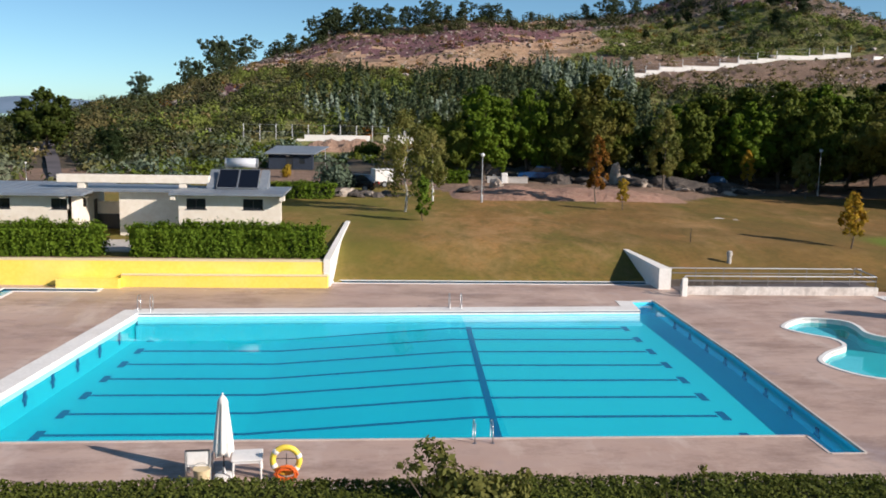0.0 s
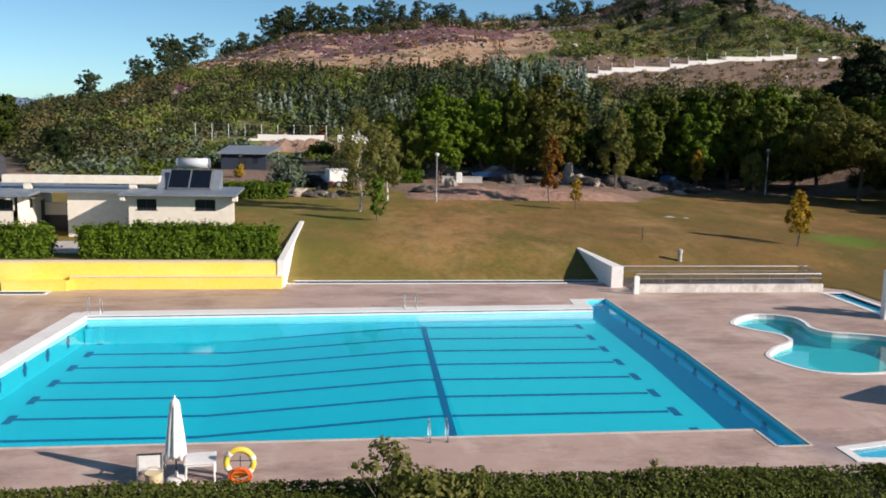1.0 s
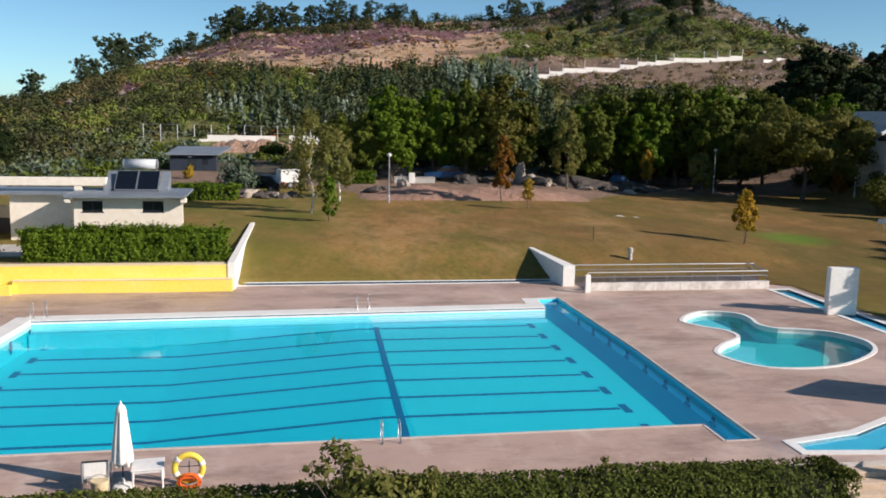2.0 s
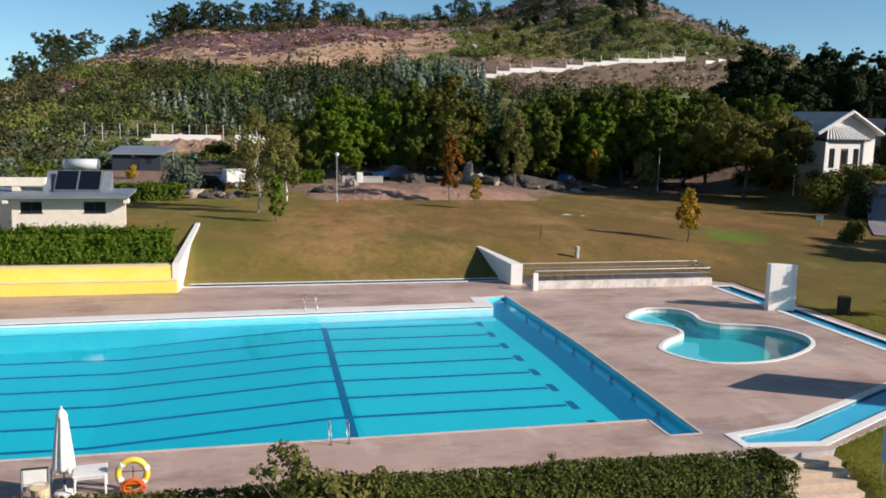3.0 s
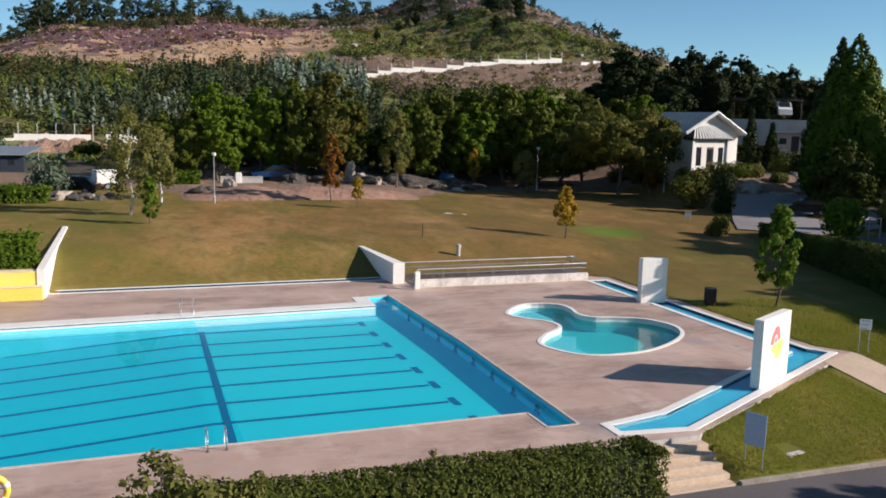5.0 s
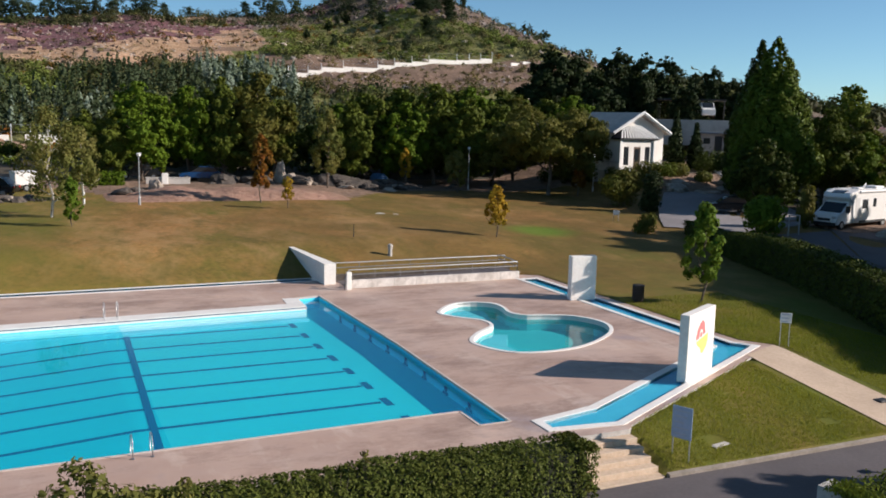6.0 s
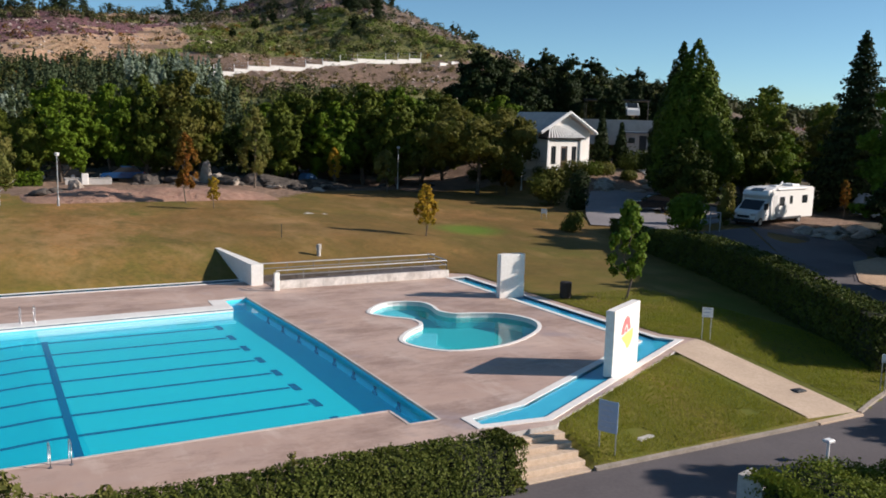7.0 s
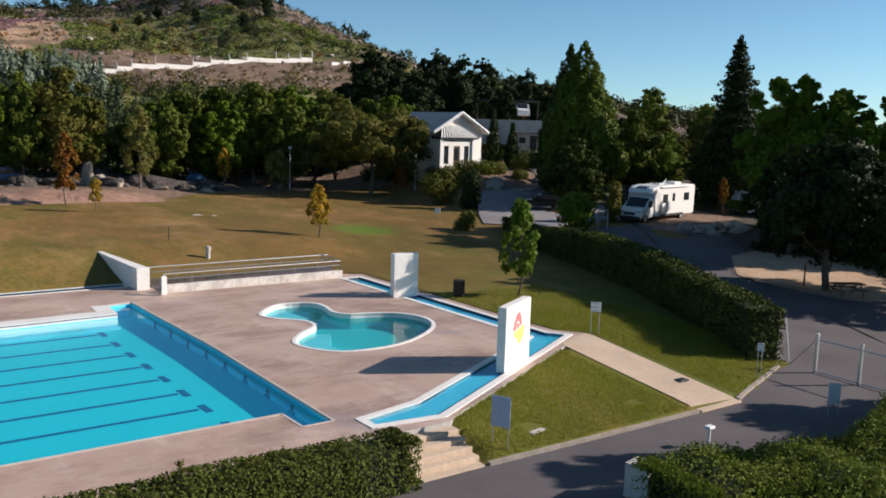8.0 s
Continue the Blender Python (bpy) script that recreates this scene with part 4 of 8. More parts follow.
def crown_clumps(rng, kind, tall, spread, clear):
    """Clumps of leaves by the tree's habit."""
    out = []
    low = tall * clear
    if kind == "broad":
        for k in range(17):
            q = (k + 0.6) / 17
            a = 2.4 * k + rng.uniform(-0.5, 0.5)
            env = spread * math.sqrt(max(0.04, 1 - (1.7 * (q - 0.4)) ** 2))
            r = spread * rng.uniform(0.26, 0.42) * (1.1 - 0.35 * q)
            d = max(0.0, env - r * 0.8) * rng.uniform(0.7, 1.12)
            out += lobe(rng, math.cos(a) * d, math.sin(a) * d, low + (tall - low) * (0.1 + 0.82 * q), r, rng.uniform(0.65, 0.95), 9)
        out.append((0, 0, low + (tall - low) * 0.45, spread * 0.5, spread * 0.5, (tall - low) * 0.33))
    elif kind == "layered":
        for k in range(20):
            q = (k + 0.5) / 20
            a = 2.4 * k + rng.uniform(-0.4, 0.4)
            d = spread * math.sqrt(max(0.05, 1 - (1.25 * (q - 0.25)) ** 2)) * rng.uniform(0.35, 0.92)
            r = spread * rng.uniform(0.2, 0.32)
            out += lobe(rng, math.cos(a) * d, math.sin(a) * d, low + (tall - low) * (0.12 + 0.8 * q) - 0.06 * d, r, 0.42, 8)
        out.append((0, 0, low + (tall - low) * 0.45, spread * 0.45, spread * 0.45, (tall - low) * 0.25))
    elif kind == "conic":
        for k in range(190):
            q = (k + 0.5) / 190
            z = low + (tall - low) * q * 0.97
            env = spread * (1 - q) ** 0.72 * min(1, 0.55 + 3 * q) * rng.uniform(0.8, 1.1)
            a = 2.4 * k + rng.uniform(-0.4, 0.4)
            r = max(0.2, env * rng.uniform(0.12, 0.24))
            d = max(0, env - r * 0.9)
            out.append((math.cos(a) * d, math.sin(a) * d, z, r, r, r * 1.4))
        out.append((0, 0, low + (tall - low) * 0.36, spread * 0.6, spread * 0.6, (tall - low) * 0.36))
        out.append((0, 0, low + (tall - low) * 0.62, spread * 0.36, spread * 0.36, (tall - low) * 0.26))
    elif kind == "airy":
        for k in range(34):
            q = (k + 0.5) / 34
            a = 2.4 * k + rng.uniform(-0.5, 0.5)
            env = spread * (1 - q) ** 0.6 * min(1, 0.5 + 2.5 * q)
            r = spread * rng.uniform(0.13, 0.26)
            d = env * rng.uniform(0.4, 1.0)
            out.append((math.cos(a) * d, math.sin(a) * d, low + (tall - low) * q * 0.97, r, r, r * 1.1))
    elif kind == "fir":
        for k in range(90):
            q = k / 90
            z = low + (tall - low) * q
            env = spread * (1 - q) ** 0.78 * rng.uniform(0.8, 1.12)
            a = 2.4 * k
            out.append((math.cos(a) * env * 0.55, math.sin(a) * env * 0.55, z, env * 0.5 + 0.12, env * 0.5 + 0.12, 0.35 + 0.25 * (1 - q)))
    elif kind == "gum":
        for k in range(10):
            q = (k + 0.5) / 10
            a = 2.4 * k + rng.uniform(-0.7, 0.7)
            d = spread * rng.uniform(0.2, 0.75) * math.sqrt(max(0.15, 1 - (1.4 * (q - 0.45)) ** 2))
            r = spread * rng.uniform(0.3, 0.5)
            x, y, z, flat = math.cos(a) * d, math.sin(a) * d, low + (tall - low) * (0.1 + 0.8 * q), rng.uniform(0.6, 0.85)
            for _ in range(26):
                w = rng.normal(0, 1, 3)
                w *= rng.uniform(0.45, 1.1) / np.linalg.norm(w)
                k2 = r * rng.uniform(0.14, 0.3)
                out.append((x + w[0] * r, y + w[1] * r, z + w[2] * r * flat, k2, k2, k2 * 0.8))
    elif kind == "light":
        for k in range(26):
            q = (k + 0.5) / 26
            a = 2.4 * k + rng.uniform(-0.5, 0.5)
            env = spread * math.sqrt(max(0.05, 1 - (1.7 * (q - 0.4)) ** 2))
            r = spread * rng.uniform(0.16, 0.3)
            d = env * rng.uniform(0.35, 0.85)
            out.append((math.cos(a) * d, math.sin(a) * d, low + (tall - low) * q * 0.97, r, r, r * 1.2))
    return out


def tree(name, label, seed, kind, tall, spread, clear, leaves, size, leaf_mat, trunk=None, bark=None, at=None, thick=0.5, category="tree", group="", rz=0.0):
    rng = np.random.default_rng(seed)
    x, y = at
    t = thing(name, label, category, (x, y, ground_z(x, y)), rz, group)
    part("trunk", tree_wood(rng, tall, spread, trunk or tall * 0.018, clear * 0.9), bark or BARK, t)
    mesh_part("crown", quad_mesh("crown", clump_leaves(rng, crown_clumps(rng, kind, tall, spread, clear), leaves, size, thick)), leaf_mat, t)
    t["tall"] = tall
    return t


def again(proto, x, y, tall, rng, wide=1.0):
    k = tall / proto["tall"]
    m = Matrix.Translation((x, y, ground_z(x, y))) @ pose(0, 0, 0, 0, 0, rng.uniform(0, 360)) @ Matrix.Diagonal((k * wide, k * wide, k, 1))
    return copy_thing(proto, m)


rng = np.random.default_rng(11)
# row of broad trees beyond the lawn
ROW = ((-5.5, 67.9, 6.6), (-2.6, 68.0, 8.9), (2.6, 72.0, 9.8), (6.0, 70.5, 8.4), (9.6, 70.0, 11.2), (7.0, 77.5, 10.6), (12.4, 76.0, 8.6), (19.6, 69.5, 9.0), (22.6, 72.5, 10.2), (25.8, 69.0, 9.4),
       (29.9, 70.0, 11.4), (27.7, 74.8, 11.0), (34.9, 71.0, 11.5), (32.4, 66.5, 10.0), (36.0, 67.5, 9.4))
BACK = ((-6.4, 92.1, 6.2), (-2.1, 91.7, 7.0), (1.5, 91.3, 8.0), (5.1, 90.8, 9.4), (12.2, 89.4, 8.9), (20.4, 87.2, 6.0), (23.6, 86.2, 9.0), (27.4, 84.9, 9.6), (31.0, 83.5, 10.6),
        (36.9, 80.8, 11.0), (39.7, 79.4, 10.6), (42.8, 77.7, 10.6), (45.7, 78.4, 9.2), (48.8, 76.6, 8.0), (51.7, 74.8, 8.6))
protos = [tree("tree", "dense dark green broadleaf tree beyond the lawn", 21 + k, "broad", 10.0, s, 0.1, 16000, 0.17, mat, 0.22, at=(x, y), group="trees beyond the lawn", thick=0.55)
          for k, (s, mat, x, y) in enumerate(((3.9, LEAF_ROW, 10.5, 83.0), (3.6, LEAF_HEDGE, -1.5, 80.0), (4.2, LEAF_ROW, 24.0, 79.0), (3.4, LEAF_OLIVE, 41.5, 72.0)))]
for k, (x, y, tall) in enumerate(ROW):
    again(protos[(0, 1, 1, 0, 3, 0, 2, 0, 2, 1, 0, 2, 1, 0, 2)[k]], x, y, tall, rng, rng.uniform(0.8, 1.05))
for k, (x, y, tall) in enumerate(BACK):
    again(protos[(0, 2, 1, 0)[k % 4]], x, y, tall, rng, 1.1)
wide = tree("tree", "spreading dark olive tree with a pale trunk", 31, "layered", 9.2, 9.0, 0.26, 34000, 0.16, LEAF_OLIVE, 0.26, at=(37.3, 57.0), thick=0.6)
# dark pines behind the house
PINES = ((55.4, 86.6, 15.6), (59.1, 86.6, 15.1), (57.8, 79.1, 12.7), (75.0, 97.6, 16.5), (75.3, 91.0, 15.8), (81.0, 92.9, 15.5), (77.6, 82.8, 12.0), (103.3, 106.8, 13.0), (105.8, 104.5, 11.6), (64.1, 92.9, 15.2))
pine = tree("pine_tree", "dark rounded pine behind the house", 41, "broad", 15.0, 4.5, 0.12, 14000, 0.22, LEAF_FIR, 0.25, at=(57.2, 90.0), group="pines behind the house")
for x, y, tall in PINES:
    again(pine, x, y, tall, rng, rng.uniform(0.8, 1.1))
for x, y, tall in ((96.0, 226.0, 6.0), (100.0, 239.0, 6.5), (91.0, 212.0, 5.0), (106.0, 250.0, 6.5), (84.0, 229.0, 4.6), (78.0, 244.0, 4.4), (112.0, 241.0, 6.0), (103.0, 222.0, 5.0), (118.0, 258.0, 6.0), (70.0, 236.0, 3.8), (60.0, 225.0, 3.2)):
    again(pine, x, y, tall, rng, 1.15)
# tall trees by the car park and the road
CONE_A, CONE_B = (54.3, 43.0), (55.6, 46.4)
tree("poplar_tree", "tall cone-shaped green tree by the parking bays", 51, "conic", 16.8, 5.6, 0.12, 52000, 0.17, LEAF_CONE, 0.3, at=CONE_A)
tree("poplar_tree", "tall dark cone-shaped tree by the parking bays", 52, "conic", 16.8, 4.3, 0.06, 30000, 0.18, LEAF_DARK, 0.28, at=CONE_B)
low_tree = tree("tree", "dark rounded tree at the car park's edge", 75, "broad", 6.8, 2.5, 0.08, 11000, 0.15, LEAF_DARK, 0.2, at=(47.6, 36.6), group="dark trees at the car park's edge")
again(low_tree, 49.8, 39.6, 6.8, rng, 1.0)
fir = tree("fir_tree", "tall dark fir with drooping tiers", 53, "fir", 17.6, 4.6, 0.06, 24000, 0.18, LEAF_FIR, 0.26, at=(65.4, 32.2))
side = tree("tree", "large green broadleaf tree beside the road", 54, "broad", 13.8, 3.3, 0.06, 30000, 0.16, LEAF_HEDGE, 0.26, at=(49.3, 17.0), group="trees beside the road", thick=0.6)
# the last three are hidden behind the others, added to deepen the shade
for x, y, tall, w in ((55.5, 19.5, 12.6, 1.1), (49.5, 15.0, 14.0, 0.85), (48.9, 12.0, 12.4, 1.0), (48.3, 9.2, 10.4, 1.0), (56.0, 15.5, 13.2, 1.1), (55.0, 11.0, 12.6, 1.1), (54.0, 7.0, 11.5, 1.1)):
    again(side, x, y, tall, rng, w)
# unseen tall trees, added out of view to shade the lawn and road
for x, y, tall, w in ((64.0, 5.0, 23.0, 1.0), (69.0, 8.6, 24.0, 1.0), (60.0, 1.5, 20.0, 1.0)):
    again(side, x, y, tall, rng, w)
# sunlight is put into these trees' brighter leaf colour
lit = tree("tree", "yellow-green tree beyond the picnic place, leaves brightened as sunlit", 59, "broad", 9.6, 3.6, 0.1, 9000, 0.19, LEAF_BOX, 0.2, at=(60.0, 14.4), group="sunlit trees beyond the picnic place")
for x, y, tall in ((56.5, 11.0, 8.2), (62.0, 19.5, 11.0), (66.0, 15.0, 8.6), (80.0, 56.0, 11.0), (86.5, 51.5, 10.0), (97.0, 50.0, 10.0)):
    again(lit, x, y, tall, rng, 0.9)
# near-black leaf colour carries the deep shade of these broadleaf trees
shade = tree("tree", "broad tree over the picnic bench, leaves darkened for shade", 55, "broad", 8.6, 4.9, 0.2, 22000, 0.17, LEAF_FIR, 0.24, at=(36.5, 4.3), group="shade trees by the picnic place")
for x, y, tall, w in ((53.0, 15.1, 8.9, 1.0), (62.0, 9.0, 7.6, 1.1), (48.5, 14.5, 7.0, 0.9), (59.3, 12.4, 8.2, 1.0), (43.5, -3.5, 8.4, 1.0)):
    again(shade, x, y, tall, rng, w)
# unseen shadow casters, added out of view to throw shade on the road
for k, (x, y, tall) in enumerate(((24.6, -12.9, 6.4), (16.6, -13.2, 6.8))):
    tree("tree", "unseen slim green tree added to shade the road", 57 + k, "broad", tall, 1.7, 0.58, 3800, 0.14, LEAF_MID, 0.1, at=(x, y))
for k, (x, y, tall) in enumerate(((63.2, 43.9, 9.8), (71.1, 45.7, 8.6), (67.7, 42.8, 7.6), (78.6, 45.5, 9.4), (70.0, 37.0, 8.2), (73.0, 24.0, 7.6), (74.0, 33.0, 8.0))):
    again(protos[(0, 3, 1, 3, 1, 0, 2)[k]], x, y, tall, rng, 1.0)
# left edge
lone = tree("pine_tree", "large dark pine beside the valley lane", 56, "broad", 10.0, 4.6, 0.1, 12000, 0.22, LEAF_DARK, 0.24, at=(-58.0, 98.5))
lone.scale = (0.96, 0.96, 0.82)
for x, y, tall, w in ((-50.0, 97.0, 3.6, 1.0), (-47.5, 92.0, 4.0, 0.9), (-45.0, 86.0, 4.0, 1.0), (-43.2, 78.0, 3.4, 1.0)):
    again(pine, x, y, tall, rng, w * 1.25)
# lawn trees
birch = tree("birch_tree", "slender olive birch with a white trunk on the lawn", 61, "light", 7.4, 2.5, 0.2, 4000, 0.12, LEAF_BIRCH, 0.1, BIRCH_BARK, at=(-11.5, 42.6), thick=0.9)
tree("birch_tree", "thin olive birch on the lawn's edge", 62, "light", 5.6, 1.7, 0.25, 2600, 0.13, LEAF_BIRCH, 0.09, BIRCH_BARK, at=(-8.9, 51.8), thick=0.9)
tree("young_tree", "small bright green sapling on the lawn", 63, "airy", 3.2, 0.75, 0.16, 1000, 0.12, LEAF_BRIGHT, 0.03, at=(-10.4, 37.7), thick=0.9)
tree("young_tree", "slim rust-red autumn tree on the lawn", 64, "light", 5.6, 1.05, 0.25, 1300, 0.16, LEAF_RED, 0.06, at=(4.6, 49.0), thick=0.9)
tree("young_tree", "small golden autumn tree on the lawn", 65, "airy", 3.6, 1.1, 0.26, 1100, 0.13, LEAF_GOLD, 0.05, at=(16.6, 30.3), thick=0.9)
tree("young_tree", "little thin rust-coloured sapling", 66, "light", 2.5, 0.6, 0.3, 350, 0.12, LEAF_GOLD, 0.03, at=(5.7, 44.8), thick=0.9)
tree("young_tree", "small red and yellow tree beside the shaded lawn", 67, "light", 4.3, 0.85, 0.28, 900, 0.17, LEAF_GOLD, 0.06, at=(24.6, 66.0), thick=0.9)
tree("young_tree", "small orange-red tree by the lamp post", 68, "light", 3.5, 1.0, 0.28, 900, 0.17, LEAF_RED, 0.06, at=(40.0, 55.4), thick=0.9)
tree("young_tree", "bright green young tree in the corner of the lawn", 69, "airy", 5.1, 1.3, 0.24, 2800, 0.12, LEAF_BRIGHT, 0.06, at=(18.15, 11.1), thick=0.9)
tree("young_tree", "thin yellowing tree beside the motorhome", 70, "light", 3.6, 0.6, 0.3, 420, 0.14, LEAF_RED, 0.05, at=(60.8, 29.7), thick=0.9)
tree("willow_tree", "pale drooping olive tree before the wood", 71, "light", 7.8, 2.0, 0.2, 3600, 0.14, LEAF_BIRCH, 0.1, at=(14.6, 62.5), thick=0.9)
tree("willow_tree", "small pale green drooping tree before the wood", 72, "light", 4.3, 1.5, 0.25, 2200, 0.14, LEAF_BIRCH, 0.08, at=(28.3, 60.6), thick=0.9)
tree("cypress_tree", "narrow dark cypress beside the house", 73, "conic", 7.4, 1.3, 0.05, 2600, 0.2, LEAF_FIR, 0.1, at=(58.1, 62.0))
tree("cypress_tree", "narrow dark cypress by the path", 74, "conic", 5.6, 1.3, 0.05, 2200, 0.2, LEAF_FIR, 0.1, at=(60.4, 61.0))

# hill trees along the skyline
SHOULDER_TREES = ((-71.4, 198.8, 8.6), (-88.7, 214.7, 4.0), (-78.4, 196.9, 3.8), (-74.6, 198.0, 3.6), (-67.3, 210.1, 4.0), (-61.8, 211.3, 6.0), (-57.3, 222.4, 11.5), (-54.8, 226.0, 9.0), (-51.6, 235.5, 8.5), (-45.1, 254.5, 5.8), (-41.7, 257.9, 7.4), (-37.5, 265.3, 4.2), (-33.7, 267.6, 8.8), (-30.0, 267.8, 9.6))
CREST_TREES = ((-24.8, 269.0, 6.3), (-20.7, 269.2, 9.6), (-17.7, 270.2, 7.2), (-12.2, 270.3, 8.7), (-14.0, 270.3, 6.1), (-6.2, 271.2, 8.6), (-1.6, 271.0, 7.0), (3.0, 270.8, 9.0), (8.0, 272.0, 6.0), (14.0, 273.0, 7.0), (21.0, 274.0, 5.9), (28.6, 275.0, 4.4), (23.5, 272.0, 5.6), (36.0, 275.0, 3.5), (53.6, 272.0, 5.2), (64.1, 273.0, 5.5), (69.5, 270.0, 6.2), (74.2, 240.0, 4.2), (84.0, 262.0, 5.0), (92.0, 258.0, 5.5))
SUMMIT_TREES = ((105.5, 262.0, 7.0), (112.0, 268.0, 8.5), (122.0, 272.0, 7.5), (132.8, 274.0, 6.3), (139.7, 274.0, 5.0), (96.0, 225.0, 6.5), (104.0, 235.0, 7.0), (90.0, 205.0, 5.5), (110.0, 245.0, 7.5), (118.0, 255.0, 6.5), (86.0, 240.0, 5.0), (145.7, 276.0, 5.1), (149.7, 276.0, 7.6), (153.4, 272.0, 6.0), (155.9, 270.0, 4.0), (158.2, 270.0, 9.0), (161.5, 268.0, 11.5), (163.2, 262.0, 8.5), (100.0, 215.0, 4.0), (101.8, 217.0, 3.8), (80.0, 200.0, 3.6), (62.0, 206.0, 4.2))
gums = [tree("eucalyptus_tree", "dark open-crowned eucalyptus on the hill's skyline", 81 + k, "gum", 9.0, s, c, 8000, 0.17, LEAF_HILL, 0.14, at=(x, y), thick=1.0, group="skyline eucalyptus") for k, (s, c, x, y) in enumerate(((3.9, 0.1, -63.0, 217.0), (3.2, 0.12, -28.0, 271.0), (4.3, 0.08, 60.0, 270.0)))]
for k, (x, y, tall) in enumerate(SHOULDER_TREES + CREST_TREES + SUMMIT_TREES):
    again(gums[k % 3], x, y, tall, rng, rng.uniform(0.9, 1.3))


def scatter(name, label, category, spots, mat, leaves, size, seed, flat=0.8, spire=False):
    """Many small bushes, or young conifers where spire is set, as one mass."""
    r = np.random.default_rng(seed)
    quads = []
    for x, y, w in spots:
        k = max(8, int(leaves * (w / 1.5) ** 1.3))
        way = r.normal(0, 1, (k, 3))
        way[:, 2] = np.abs(way[:, 2]) - 0.15
        way /= np.linalg.norm(way, axis=1)[:, None]
        c = np.array((x, y, ground_z(x, y))) + way * np.array((w, w, w * flat * 1.3)) * r.uniform(0.6, 1.05, (k, 1))
        if spire:
            up = r.uniform(0, 1, k) ** 1.4
            a = r.uniform(0, 6.283, k)
            way = np.column_stack([np.cos(a), np.sin(a), np.full(k, 0.45)])
            c = np.array((x, y, ground_z(x, y))) + np.column_stack([np.cos(a) * w * (1 - up) * 0.8, np.sin(a) * w * (1 - up) * 0.8, up * w * flat]) * r.uniform(0.85, 1.05, (k, 1))
        quads.append(leaf_quads(r, c, way, size, ruffle=0.32))
    return tagged(mesh_part(name, quad_mesh(name, np.concatenate(quads)), mat), label, category, kind="stuff")


def spots_on_hill(count, keep, w0, w1, seed, x0=-120, x1=210, y0=80, y1=282):
    r = np.random.default_rng(seed)
    out = []
    while len(out) < count:
        x, y = r.uniform(x0, x1), r.uniform(y0, y1)
        if keep(x, y, hill_zone(x, y)):
            out.append((x, y, r.uniform(w0, w1)))
    return out


def open_ground(x, y):
    """Clearings at the hill's foot: the works yard and the terraces."""
    return -32 < x < -8 and 74 < y < 108


def on_lane(x, y):
    """The strip kept free along the valley lane."""
    return 60 < y < 106 and abs(x + 45.4 + 0.385 * (y - 66)) < 2.6


def by_fence(x, y):
    """The strip kept low below the hill's boundary wall."""
    return 38 < x < 102 and 162 < y < 184


HILLSIDE = lambda x, y, z: z in (4, 5) and not open_ground(x, y) and not on_lane(x, y) and not by_fence(x, y)
scatter("scrub", "green scrub bushes covering the hillside", "scrub", spots_on_hill(1250, lambda x, y, z: HILLSIDE(x, y, z) and not (x > 44 and y > 225), 0.8, 2.4, 1), HILL_MID, 62, 0.3, 101)
scatter("scrub", "dark green scrub covering the hillside", "scrub", spots_on_hill(1250, lambda x, y, z: HILLSIDE(x, y, z) and noise.noise((x * 0.03, y * 0.05, 12)) > -0.12 and not (x > 30 and y > 184), 0.9, 2.7, 2), HILL_DARK, 70, 0.3, 102, 1.0)
scatter("scrub", "brownish olive scrub covering the hillside", "scrub", spots_on_hill(800, lambda x, y, z: z in (4, 5, 1) and not open_ground(x, y) and not (by_fence(x, y) and x > 60), 0.7, 2.1, 3), HILL_OLIVE, 55, 0.29, 103)
scatter("scrub", "bright green bracken on the hillside", "scrub", spots_on_hill(700, lambda x, y, z: z == 4 and HILLSIDE(x, y, z) and noise.noise((x * 0.035, y * 0.06, 12)) < -0.02, 0.8, 2.2, 4), HILL_BRIGHT, 55, 0.29, 104)
scatter("scrub", "fresh green bracken below the summit", "scrub", spots_on_hill(520, lambda x, y, z: z == 4 and not by_fence(x, y), 0.6, 1.6, 39, 36, 120, 184, 262), HILL_BRIGHT, 45, 0.26, 139, 0.6)
scatter("scrub", "rust-brown dead bracken on the hillside", "scrub", spots_on_hill(210, lambda x, y, z: z in (2, 3, 4), 0.7, 1.7, 5), LEAF_RED, 41, 0.28, 105)
scatter("scrub", "thin regrowth on the cleared slope", "scrub", spots_on_hill(800, lambda x, y, z: z in (1, 2, 3), 0.3, 0.9, 6), HILL_OLIVE, 34, 0.22, 106)
scatter("scrub", "tall mixed bushes on the hill's shoulder", "scrub", spots_on_hill(330, lambda x, y, z: x < -40 - (y - 100) * 0.09 and not on_lane(x, y), 1.0, 2.5, 31, -125, -36, 88, 240), HILL_DARK, 80, 0.3, 131, 1.15)
scatter("scrub", "tall olive bushes on the hill's shoulder", "scrub", spots_on_hill(260, lambda x, y, z: x < -40 - (y - 100) * 0.09 and not on_lane(x, y), 0.9, 2.1, 32, -125, -36, 88, 240), HILL_OLIVE, 70, 0.29, 132, 1.1)
scatter("scrub", "dark bushes along the hill's crest", "scrub", spots_on_hill(260, lambda x, y, z: x > -50 and z != 2, 0.7, 2.2, 33, -60, 140, 256, 284), HILL_DARK, 80, 0.3, 133, 1.1)
scatter("scrub", "dark heath scrub on the rocky summit", "scrub", spots_on_hill(230, lambda x, y, z: z == 7, 0.5, 1.6, 35, 40, 160, 190, 282), LEAF_HILL, 57, 0.25, 135, 1.0)
scatter("scrub", "olive scrub between the summit rocks", "scrub", spots_on_hill(300, lambda x, y, z: z == 7, 0.4, 1.1, 36, 44, 160, 190, 282), HILL_OLIVE, 49, 0.24, 136, 1.0)
